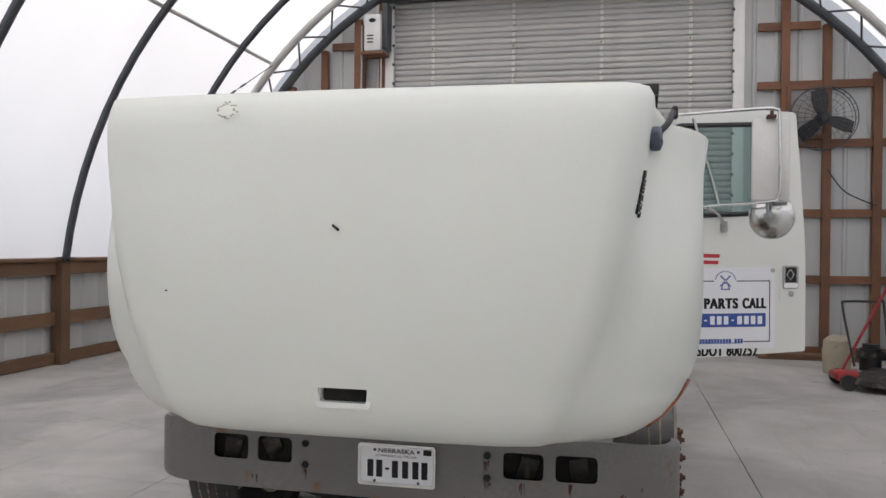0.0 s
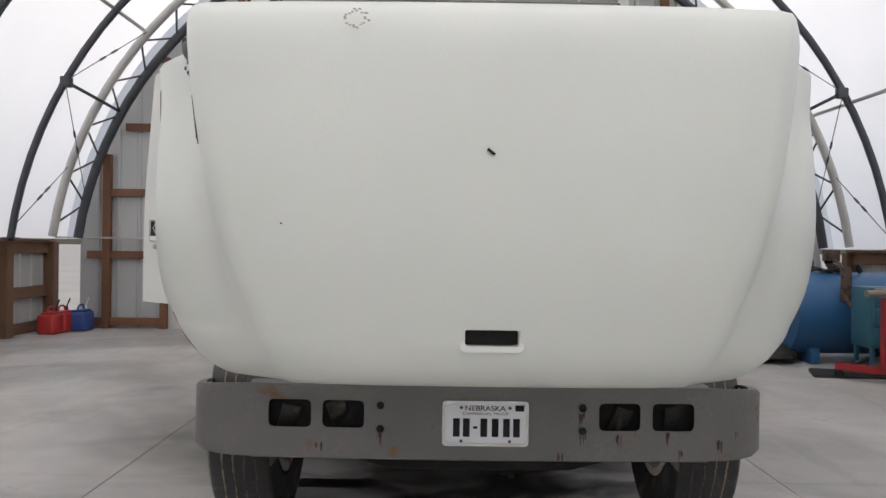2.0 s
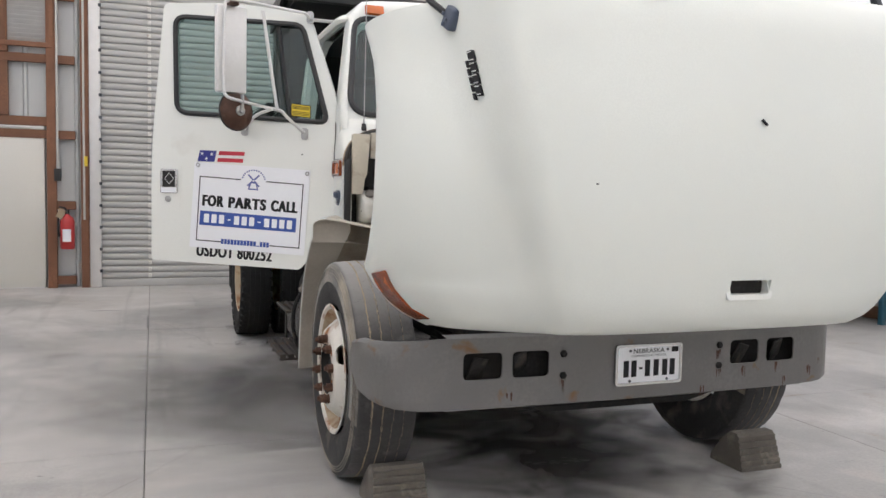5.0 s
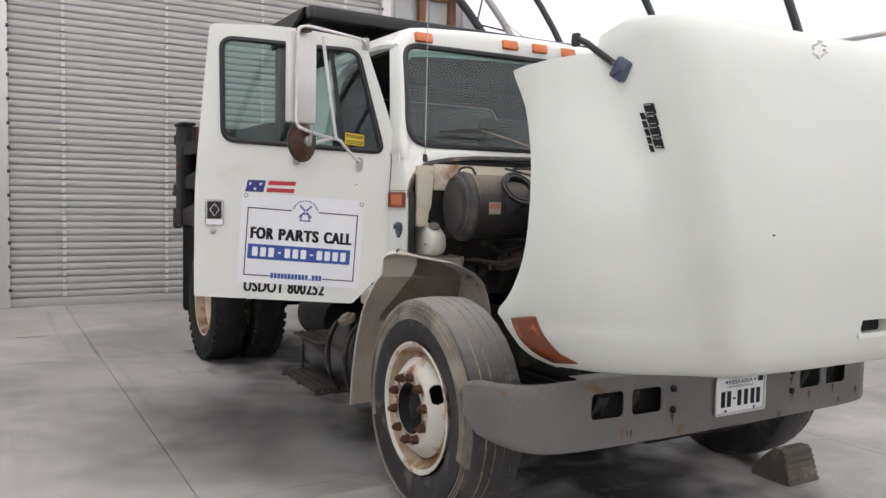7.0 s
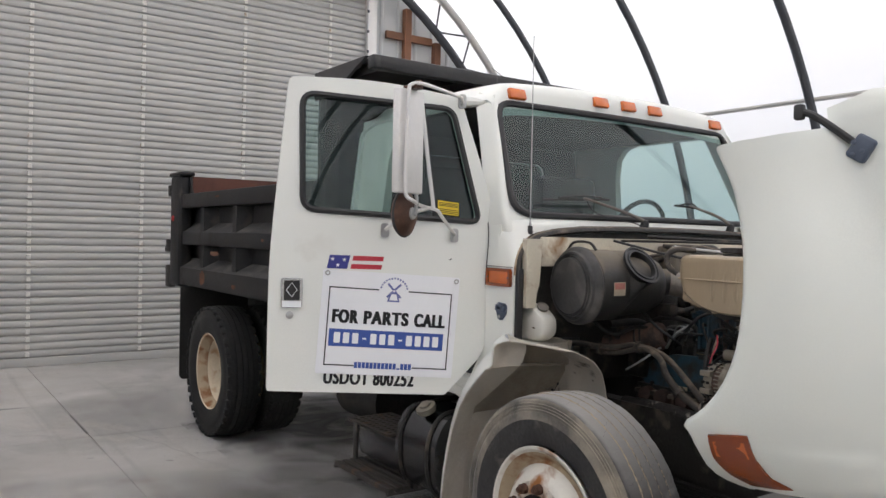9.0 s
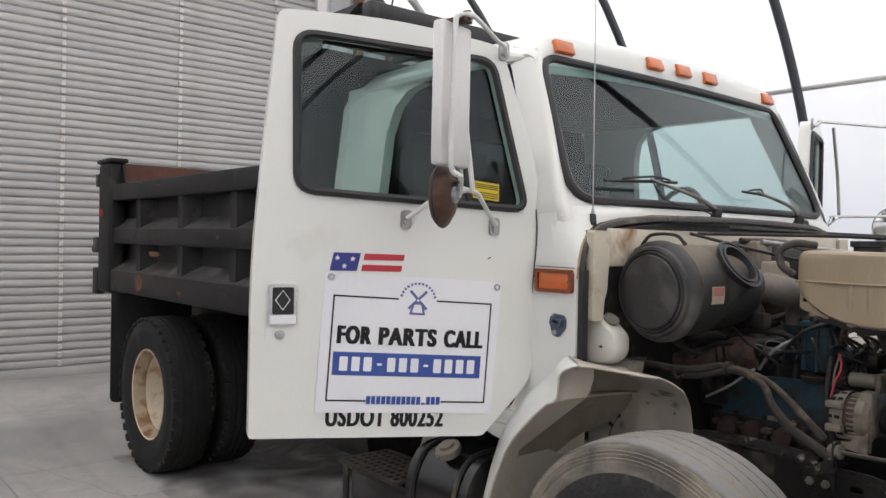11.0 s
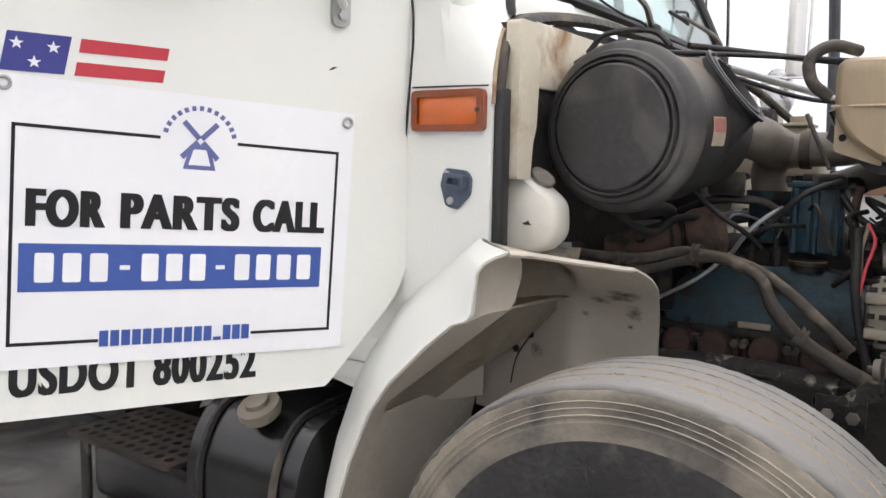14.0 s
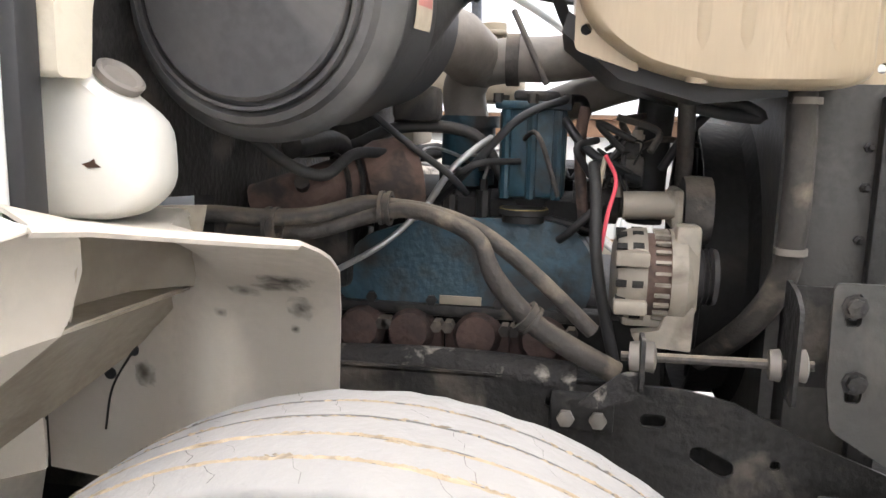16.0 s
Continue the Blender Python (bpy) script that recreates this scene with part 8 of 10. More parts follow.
part("filter_inlet", bm, M_BLACKCLEAN, af, "black rubber inlet collar", smooth=40)
bm = B()
n1 = Vector((-0.62, -0.78, 0.0))
n1 = (n1 - fa * n1.dot(fa)).normalized()
up = fa.cross(n1)
rows_ = []
for h in range(9):
    a = -0.12 + h / 8 * 0.36
    d = n1 * math.cos(a) + up * math.sin(a)
    rows_.append([fc + fa * q + d * 0.1565 for q in (0.108, 0.170)])
bm.free()
bm = B()
sheet(bm, rows_)
lb = part("filter_label", bm, M_CREAM, af, "worn tan label strip", smooth=60)
bm = B()
rows_ = []
for h in range(3):
    a = -0.10 + h / 2 * 0.17
    d = n1 * math.cos(a) + up * math.sin(a)
    rows_.append([fc + fa * q + d * 0.1572 for q in (0.112, 0.166)])
sheet(bm, rows_)
part("label_bar", bm, M_OLDRED, lb, "faded red print", smooth=60)

# ducts and hoses: points along each run and its radius
def hose(name, pts, r, material, label="", seg=12, parent=truck):
    bm = B()
    tube(bm, pts, r, seg, 6)
    return part(name, bm, material, parent, label, smooth=60)


hose("filter_duct", [fc + fa * 0.53, (-1.13, 3.905, 1.405), (-1.07, 3.885, 1.39), (-1.0, 3.87, 1.375)], 0.055, M_DUCT, "dusty grey intake duct")
hose("intake_pipe", [(-0.98, 3.888, 1.26), (-0.985, 3.895, 1.32), (-1.0, 3.868, 1.362), (-1.02, 3.80, 1.376), (-1.02, 3.72, 1.379), (-1.0, 3.60, 1.40), (-0.9, 3.45, 1.42)], 0.042, M_DUCT, "dusty grey intake pipe")
hose("intercooler_pipe", [(-0.95, 3.74, 1.285), (-0.95, 3.64, 1.325), (-0.95, 3.55, 1.35), (-0.93, 3.42, 1.37)], 0.036, M_DUCT)
bm = B()
lathe(bm, (-1.02, 3.80, 1.376), (0, 1, 0), [(-0.012, 0.044), (-0.012, 0.048), (0.012, 0.048), (0.012, 0.044)], 20)
part("hose_clamp", bm, M_HOSE, truck)
ha = hose("heater_hose", [(-1.47, 4.36, 1.105), (-1.45, 4.22, 1.122), (-1.42, 4.128, 1.117), (-1.38, 4.063, 1.119), (-1.34, 4.003, 1.134), (-1.33, 3.961, 1.131), (-1.32, 3.90, 1.123), (-1.32, 3.828, 1.100), (-1.32, 3.766, 1.059), (-1.32, 3.711, 1.013), (-1.31, 3.64, 0.945)], 0.0130, M_HOSE, "dusty rubber heater hose")
hose("heater_hose", [(-1.40, 4.30, 1.085), (-1.38, 4.126, 1.090), (-1.36, 4.07, 1.092), (-1.34, 4.003, 1.112), (-1.34, 3.932, 1.127), (-1.35, 3.86, 1.111), (-1.36, 3.815, 1.085), (-1.36, 3.792, 1.034), (-1.34, 3.739, 0.967), (-1.32, 3.681, 0.924), (-1.31, 3.60, 0.880)], lambda t: 0.0130 + 0.006 * max(0, (t - 0.65) / 0.35) ** 0.5, M_HOSE, "dusty rubber heater hose")
for c, d in (((-1.34, 3.739, 0.967), (0.01, -0.06, -0.05)), ((-1.335, 3.965, 1.128), (0, -1, 0.0)), ((-1.41, 4.12, 1.105), (0, -1, 0))):
    bm = B()
    d = Vector(d).normalized()
    lathe(bm, Vector(c) - d * 0.01, d, [(0, 0.020), (0, 0.027), (0.006, 0.027), (0.006, 0.024), (0.012, 0.024), (0.012, 0.027), (0.018, 0.027), (0.018, 0.02)], 14)
    part("hose_clamp", bm, M_HOSE, ha)
hose("radiator_hose", [(-1.30, 3.363, 1.325), (-1.30, 3.358, 1.25), (-1.30, 3.357, 1.12), (-1.275, 3.361, 1.03), (-1.22, 3.393, 0.945), (-1.10, 3.44, 0.85)], 0.0215, M_HOSE, "grey rubber radiator hose")
for z in (1.305, 1.085):
    bm = B()
    lathe(bm, (-1.30, 3.358, z), (0, 0, 1), [(-0.005, 0.020), (-0.005, 0.0242), (0.005, 0.0242), (0.005, 0.020)], 16)
    part("hose_clamp", bm, M_DUCT, truck)
hose("filler_hose", [(-1.25, 3.518, 1.335), (-1.22, 3.51, 1.28), (-1.16, 3.50, 1.22), (-1.10, 3.493, 1.16)], 0.014, M_HOSE)
hose("overflow_hose", [(-1.22, 3.72, 1.46), (-1.20, 3.697, 1.415), (-1.20, 3.65, 1.371), (-1.20, 3.567, 1.319), (-1.20, 3.478, 1.29), (-1.20, 3.396, 1.279), (-1.20, 3.42, 1.297), (-1.19, 3.465, 1.305)], 0.010, M_BLACK)
hose("tank_hose", [(-1.42, 3.70, 1.47), (-1.44, 3.73, 1.50), (-1.44, 3.735, 1.545), (-1.42, 3.70, 1.57), (-1.36, 3.66, 1.565)], 0.012, M_HOSE)
hose("fuel_line", [(-1.15, 3.915, 1.123), (-1.18, 3.839, 1.202), (-1.18, 3.774, 1.27), (-1.15, 3.71, 1.299), (-1.10, 3.673, 1.305), (-1.07, 3.66, 1.28)], 0.007, M_BLACKCLEAN)
hose("steel_line", [(-1.20, 3.925, 1.12), (-1.20, 3.884, 1.182), (-1.18, 3.849, 1.216), (-1.14, 3.825, 1.235)], 0.006, M_STEEL)
hose("black_cable", [(-1.28, 4.03, 1.30), (-1.25, 4.0, 1.264), (-1.25, 3.943, 1.22), (-1.22, 3.89, 1.178), (-1.18, 3.86, 1.14)], 0.006, M_BLACKCLEAN)
hose("steel_line", [(-1.30, 4.07, 1.01), (-1.30, 3.976, 1.067), (-1.25, 3.913, 1.129)], 0.005, M_STEEL)
hose("vent_hose", [(-1.10, 3.53, 1.188), (-1.12, 3.499, 1.243), (-1.15, 3.453, 1.30)], 0.008, M_BLACKCLEAN)
hose("riser_pipe", [(-1.0, 3.53, 1.34), (-1.0, 3.54, 1.22), (-1.0, 3.545, 1.08)], 0.034, M_BLACK)
hose("loom", [(-1.25, 3.65, 1.20), (-1.28, 3.645, 1.152), (-1.30, 3.641, 1.066), (-1.30, 3.622, 0.968), (-1.29, 3.60, 0.88)], 0.0095, M_BLACK, "black corrugated wiring loom")
hose("red_wire", [(-1.24, 3.632, 1.215), (-1.26, 3.615, 1.177), (-1.28, 3.626, 1.126), (-1.29, 3.634, 1.07)], 0.0034, M_PINK, "red battery wire", 8)
hose("tan_wire", [(-1.23, 3.632, 1.212), (-1.25, 3.64, 1.158), (-1.27, 3.636, 1.10), (-1.285, 3.637, 1.05)], 0.004, M_CREAM, "", 8)
hose("grey_cable", [(-1.05, 3.80, 1.46), (-1.08, 3.77, 1.40), (-1.10, 3.735, 1.33)], 0.0055, M_HOSE)
hose("coolant_pipe", [(-1.12, 3.665, 1.29), (-1.13, 3.672, 1.24), (-1.13, 3.668, 1.17), (-1.14, 3.66, 1.10)], 0.010, M_MANI)
hose("brake_line", [(-1.35, 4.12, 1.60), (-1.2, 3.95, 1.545), (-1.0, 3.80, 1.50), (-0.8, 3.62, 1.50)], 0.006, M_BLACKCLEAN)
hose("support_rod", [(-1.1, 3.98, 1.575), (-0.6, 3.80, 1.53), (-0.2, 3.70, 1.50)], 0.010, M_STEEL)
hose("ac_line", [(-1.0, 4.12, 1.58), (-0.8, 4.02, 1.57), (-0.6, 3.95, 1.50), (-0.55, 3.85, 1.40)], 0.012, M_HOSE)
rnd = random.Random(21)
for k in range(9):
    # small connectors and lines round the injection pump
    a = Vector((-1.13 + rnd.uniform(-0.05, 0.08), 3.58 + rnd.uniform(-0.03, 0.08), 1.13 + rnd.uniform(0, 0.11)))
    hose("connector", [a, a + Vector((rnd.uniform(-0.03, 0.03), rnd.uniform(-0.05, 0.05), rnd.uniform(0.0, 0.05))), a + Vector((rnd.uniform(-0.05, 0.05), rnd.uniform(-0.07, 0.07), rnd.uniform(-0.02, 0.06)))], rnd.choice((0.004, 0.006, 0.009)), rnd.choice((M_BLACKCLEAN, M_HOSE, M_GRIME, M_BLACK)), "", 8)
for k in range(14):
    # pipework in the dark behind the filter and under the cowl
    a = Vector((-1.30 + rnd.uniform(-0.1, 0.35), 4.10 + rnd.uniform(-0.05, 0.08), 1.08 + rnd.uniform(0, 0.45)))
    hose("pipework", [a, a + Vector((rnd.uniform(0.0, 0.2), rnd.uniform(-0.05, 0.05), rnd.uniform(-0.06, 0.06))), a + Vector((rnd.uniform(0.2, 0.4), rnd.uniform(-0.12, 0.0), rnd.uniform(-0.1, 0.1)))], rnd.choice((0.008, 0.012, 0.018)), rnd.choice((M_BLACK, M_HOSE, M_GRIME)), "", 8)
for x, y, z, sx, sy, sz in ((-1.17, 3.95, 1.29, 0.03, 0.04, 0.03), (-1.05, 4.08, 1.25, 0.06, 0.05, 0.10), (-0.85, 4.10, 1.42, 0.10, 0.06, 0.08), (-0.62, 4.10, 1.30, 0.12, 0.06, 0.10), (-1.1, 4.12, 1.02, 0.08, 0.05, 0.06), (-0.4, 4.08, 1.45, 0.12, 0.08, 0.06)):
    bm = B()
    box(bm, x - sx, x + sx, y - sy, y + sy, z - sz, z + sz, 0.012)
    part("engine_fitting", bm, M_GRIME if x < -0.9 else M_CREAM, truck)

# alternator with ribbed drum, bracket and pulleys
ac = Vector((-1.29, 3.555, 1.035))
bm = B()
lathe(bm, ac, (0, -1, 0), [(-0.060, 0.0), (-0.060, 0.050), (-0.054, 0.066), (-0.030, 0.074), (-0.012, 0.074)], 32)
lathe(bm, ac, (0, -1, 0), [(0.022, 0.074), (0.045, 0.074), (0.060, 0.060), (0.064, 0.03), (0.064, 0.0)], 32)
al = part("alternator", bm, M_CAST, eng, "dusty cast alternator")
bm = B()
lathe(bm, ac, (0, -1, 0), [(-0.014, 0.066), (0.024, 0.066)], 32)
part("stator_ring", bm, M_MANI, al, "rust-brown stator ring")
# vent slots are solid dark blocks, the shade of the openings in their colour
for y0, y1, h, n, mt, nm in ((3.556, 3.534, 0.0024, 15, M_CAST, "cooling_fin"), (3.612, 3.597, 0.0052, 9, M_DEEP, "vent_slot"), (3.589, 3.573, 0.0052, 9, M_DEEP, "vent_slot")):
    for k in range(n):
        a = math.pi * (0.48 + 1.04 * k / (n - 1))
        d = Vector((math.cos(a), 0, math.sin(a)))
        bm = B()
        w = d.cross(Vector((0, 1, 0)))
        out = (0.0675, 0.0735) if nm == "cooling_fin" else (0.066, 0.0745) if y0 < 3.6 else (0.060, 0.0725)
        v = [bm.verts.new(Vector((ac.x, y, ac.z)) + w * q + d * e) for e in out for y, q in ((y0, -h), (y1, -h), (y1, h), (y0, h))]
        for q in ((0, 1, 2, 3), (4, 5, 6, 7), (0, 1, 5, 4), (1, 2, 6, 5), (2, 3, 7, 6), (3, 0, 4, 7)):
            bm.faces.new([v[i] for i in q])
        part(nm, bm, mt, al, smooth=0)
for z in (1.072, 1.0):
    bm = B()
    box(bm, -1.372, -1.345, 3.566, 3.615, z - 0.011, z + 0.011, 0.004)
    part("mounting_boss", bm, M_CAST, al)
bm = B()
box(bm, -1.335, -1.29, 3.490, 3.528, 0.985, 1.12, 0.008)
box(bm, -1.33, -1.28, 3.50, 3.60, 0.962, 0.985, 0.008)
plate(bm, rounded([(3.495, 1.0), (3.530, 1.0), (3.545, 0.962), (3.585, 0.955), (3.575, 0.938), (3.497, 0.932)], 0.004), [], lambda a, b, t: (-1.345 + t, a, b), 0.03)
box(bm, -1.34, -1.30, 3.565, 3.60, 1.02, 1.05, 0.006)
part("alternator_bracket", bm, M_CAST, al)
bm = B()
lathe(bm, (-1.25, 3.485, 1.03), (0, -1, 0), [(0, 0.030), (0.0, 0.044), (0.008, 0.046), (0.012, 0.040), (0.016, 0.046), (0.020, 0.040), (0.024, 0.046), (0.032, 0.044), (0.034, 0.02), (0.04, 0.0)], 24)
part("alternator_pulley", bm, M_BLACK, al)
bm = B()
cyl(bm, (-1.22, 3.60, 1.135), (-1.22, 3.52, 1.138), 0.023, 14)
box(bm, -1.235, -1.15, 3.505, 3.525, 1.10, 1.165, 0.008)
part("belt_tensioner", bm, M_CAST, eng, "dusty brown belt tensioner")
bm = B()
lathe(bm, (-1.16, 3.50, 1.125), (0, -1, 0), [(0, 0.03), (0.0, 0.056), (0.012, 0.058), (0.045, 0.056), (0.047, 0.02), (0.055, 0)], 28)
part("idler_pulley", bm, M_HOSE, eng, "dusty steel idler pulley")
bm = B()
lathe(bm, (-0.87, 3.47, 0.90), (0, -1, 0), [(0, 0.05), (0, 0.11), (0.04, 0.11), (0.04, 0.03), (0.05, 0)], 28)
part("crank_pulley", bm, M_BLACK, eng)

# cooling fan, shroud and radiator
fcn = Vector((-0.87, 3.41, 1.0))
bm = B()
lathe(bm, fcn, (0, -1, 0), [(-0.02, 0.0), (-0.02, 0.10), (0.02, 0.10), (0.03, 0.0)], 24)
fan_h = part("cooling_fan", bm, M_DEEP, truck, "black cooling fan hub")
for k in range(9):
    a = 2 * math.pi * k / 9
    d, t = Vector((math.cos(a), 0, math.sin(a))), Vector((-math.sin(a), 0, math.cos(a)))
    bm = B()
    sheet(bm, [[fcn + d * r + t * w + Vector((0, 0.03 * (w / 0.05), 0)) for w in (-0.05, 0, 0.05)] for r in (0.09, 0.16, 0.24)])
    part("fan_blade", bm, M_DEEP, fan_h).modifiers.new("thickness", "SOLIDIFY").thickness = 0.004
bm = B()
lathe(bm, (-0.87, 3.40, 1.0), (0, -1, 0), [(-0.055, 0.285), (-0.055, 0.275), (0.02, 0.265), (0.03, 0.285), (0.055, 0.33)], 48)
part("fan_shroud", bm, M_DEEP, truck, "black fan shroud ring", smooth=50)
bm = B()
plate(bm, [(-0.36, 0.72), (0.36, 0.72), (0.36, 1.350), (-0.36, 1.350)], [[(0.265 * math.cos(k * math.pi / 16), 1.0 + 0.265 * math.sin(k * math.pi / 16)) for k in range(32)]], lambda a, b, t: (XC + a, 3.345 + t, b), 0.02)
part("shroud_panel", bm, M_RADI, truck)
bm = B()
box(bm, XC - 0.385, XC + 0.385, 3.225, 3.335, 0.72, 1.350, 0.006)
rdt = part("radiator", bm, M_RADI, truck, "grey dusty radiator core and side plate")
for z in (0.86, 0.98, 1.10, 1.18, 1.24):
    bm = B()
    lathe(bm, (XC - 0.386, 3.25, z), (-1, 0, 0), [(0, 0.008), (0.005, 0.008), (0.007, 0.004), (0.014, 0.004), (0.014, 0)], 6)
    part("bolt", bm, M_GRIME, rdt)
bm = B()
box(bm, XC - 0.41, XC - 0.385, 3.20, 3.24, 0.72, 1.315, 0.004)
part("side_channel", bm, M_GRIME, rdt)

# expansion tank
bm = B()
pf_ = rounded([(3.695, 1.550), (3.305, 1.545), (3.300, 1.330), (3.335, 1.318), (3.50, 1.316), (3.61, 1.345), (3.67, 1.39), (3.695, 1.44)], [0.03, 0.03, 0.02, 0.03, 0.05, 0.05, 0.04, 0.04], 3)
rows_ = []
for x, q in ((-1.425, 0.90), (-1.418, 0.955), (-1.40, 0.985), (-1.37, 1.0), (-1.0, 1.0), (-0.97, 0.97), (-0.95, 0.90)):
    rows_.append([(x, 3.50 + (a - 3.50) * q, 1.435 + (b - 1.435) * q) for a, b in pf_])
V = sheet(bm, rows_, close=True)
bm.faces.new(V[0][::-1]), bm.faces.new(V[-1])
et_ = part("expansion_tank", bm, M_TANK, truck, "aged yellow plastic expansion tank", smooth=40)
bm = B()
tube(bm, [(-1.418, 3.695, 1.452), (-1.429, 3.60, 1.452), (-1.429, 3.40, 1.450), (-1.418, 3.30, 1.450)], 0.004, 6, 0)
part("tank_seam", bm, M_TANK, et_)
for k in range(4):
    bm = B()
    y = 3.36 + 0.055 * k
    tube(bm, [(-1.404, y, 1.54), (-1.411, y, 1.47), (-1.411, y, 1.38), (-1.400, y, 1.325)], 0.016, 12)
    part("tank_rib", bm, M_TANK, et_, smooth=80)
bm = B()
plate(bm, rounded([(3.69, 1.46), (3.69, 1.365), (3.60, 1.335), (3.64, 1.46)], 0.01), [[(3.675 + 0.008 * math.cos(k * 0.785), 1.392 + 0.008 * math.sin(k * 0.785)) for k in range(8)]], lambda a, b, t: (-1.395 + t, a, b), 0.008)
part("tank_flange", bm, M_TANK, et_)
bm = B()
plate(bm, rounded([(3.335, 1.46), (3.275, 1.46), (3.275, 1.325), (3.335, 1.325)], 0.01), [[(3.292 + 0.007 * math.cos(k * 0.785), 1.345 + 0.007 * math.sin(k * 0.785)) for k in range(8)]], lambda a, b, t: (-1.395 + t, a, b), 0.008)
part("tank_flange", bm, M_TANK, et_)
bm = B()
lathe(bm, (-1.28, 3.53, 1.545), (0, 0, 1), [(0, 0.045), (0.015, 0.045), (0.018, 0.055), (0.035, 0.055), (0.037, 0.0)], 20)
part("tank_cap", bm, M_BLACKCLEAN, et_)
bm = B()
plate(bm, [(3.70, 1.42), (3.62, 1.365), (3.50, 1.330), (3.40, 1.335), (3.40, 1.308), (3.51, 1.296), (3.625, 1.327), (3.708, 1.392)], [], lambda a, b, t: (-1.37 + t, a, b), 0.35)
part("tank_bracket", bm, M_BLACK, truck, "black tank bracket")
bm = B()
lathe(bm, (-1.376, 3.607, 1.352), (-1, 0, 0), [(0, 0.008), (0.004, 0.008), (0.005, 0)], 8)
part("bracket_bolt", bm, M_STEEL, truck)

# washer bottle
bm = B()
rows_ = []
pb = rounded([(4.30, 1.150), (4.30, 1.318), (4.195, 1.316), (4.165, 1.296), (4.113, 1.256), (4.110, 1.19), (4.133, 1.162), (4.17, 1.152)], [0.02, 0.012, 0.02, 0.02, 0.02, 0.03, 0.025, 0.02], 3)
for x, q in ((-1.775, 0.86), (-1.768, 0.94), (-1.757, 0.98), (-1.742, 1.0), (-1.725, 1.0), (-1.705, 0.95), (-1.69, 0.86)):
    rows_.append([(x, 4.20 + (a - 4.20) * q, 1.235 + (b - 1.235) * q) for a, b in pb])
V = sheet(bm, rows_, close=True)
bm.faces.new(V[0][::-1]), bm.faces.new(V[-1])
wb = part("washer_bottle", bm, M_BOTTLE, truck, "milky plastic washer bottle", smooth=50)
bm = B()
lathe(bm, (-1.735, 4.166, 1.298), (-0.15, -0.62, 0.75), [(-0.01, 0.020), (0.0, 0.020), (0.002, 0.026), (0.011, 0.027), (0.013, 0.023), (0.009, 0.018), (0.009, 0.0)], 20)
part("bottle_cap", bm, M_DUCT, wb, "grey screw cap")
bm = B()
rnd = random.Random(9)
plate(bm, [(4.172 + r * math.cos(k * 0.9), 1.214 + r * 0.6 * math.sin(k * 0.9)) for k, r in enumerate((0.012, 0.005, 0.010, 0.004, 0.011, 0.006, 0.008))], [], lambda a, b, t: (-1.7775 + t, a, b), 0.001)
part("stain", bm, M_RUST, wb, smooth=0)
for s in (-1, 1):
    bm = B()
    box(bm, XC + s * 0.92 - 0.065, XC + s * 0.92 + 0.065, 4.312, 4.318, 1.13, 1.36, 0)
    part("cowl_pocket", bm, M_GRIME, truck, smooth=0)

# tie rod, brackets and plates at the radiator support
bm = B()
cyl(bm, (-1.385, 3.60, 0.932), (-1.42, 3.345, 0.946), 0.007, 10)
tr_ = part("stay_rod", bm, M_HOSE, truck, "steel stay rod with rubber bushes")
for c in ((-1.387, 3.580, 0.933), (-1.389, 3.560, 0.934), (-1.416, 3.395, 0.943), (-1.419, 3.362, 0.945)):
    bm = B()
    lathe(bm, c, (-0.12, -1, 0.04), [(-0.009, 0.008), (-0.008, 0.021), (0.006, 0.023), (0.009, 0.015), (0.010, 0.008)], 14)
    part("bush", bm, M_DUCT, tr_)
bm = B()
plate(bm, rounded([(-1.41, 0.885), (-1.36, 0.885), (-1.36, 0.965), (-1.41, 0.965)], 0.012), [], lambda a, b, t: (a, 3.568 + t, b), 0.006)
plate(bm, rounded([(3.66, 0.85), (3.60, 0.905), (3.565, 0.915), (3.565, 0.875), (3.63, 0.845)], 0.008), [], lambda a, b, t: (-1.395 + t + (a - 3.56) * 0.15, a, b), 0.006)
part("rod_bracket", bm, M_CRUST, truck, "bent cast rod bracket")
bm = B()
plate(bm, rounded([(-1.46, 0.895), (-1.38, 0.905), (-1.38, 1.06), (-1.43, 1.05), (-1.46, 1.03)], 0.012), [], lambda a, b, t: (a, 3.375 + t, b), 0.006)
plate(bm, [(3.38, 1.05), (3.30, 1.05), (3.30, 0.905), (3.38, 0.905)], [], lambda a, b, t: (-1.385 + t, a, b), 0.006)
part("support_bracket", bm, M_GRIME, truck, "grimy folded support bracket")
bm = B()
plate(bm, rounded([(3.338, 1.068), (3.20, 1.068), (3.18, 0.80), (3.25, 0.82), (3.325, 0.865), (3.335, 0.93)], 0.012), [rounded([(3.322, 1.01), (3.300, 1.01), (3.300, 1.055), (3.322, 1.055)], 0.009), rounded([(3.312, 0.905), (3.290, 0.905), (3.290, 0.95), (3.312, 0.95)], 0.009)], lambda a, b, t: (-1.445 + t, a, b), 0.007)
bp = part("slotted_plate", bm, M_RADI, truck, "grey slotted steel plate")
for y, z in ((3.311, 1.038), (3.301, 0.935)):
    bm = B()
    lathe(bm, (-1.446, y, z), (-1, 0, 0), [(0, 0.017), (0.003, 0.017), (0.003, 0.012), (0.012, 0.012), (0.013, 0)], 8)
    part("bolt", bm, M_GRIME, bp)
bm = B()
box(bm, -1.372, -1.364, 3.19, 3.305, 0.60, 0.735, 0.004)
hp = part("hanger_plate", bm, M_GRIME, truck, "grimy bolted hanger plate")
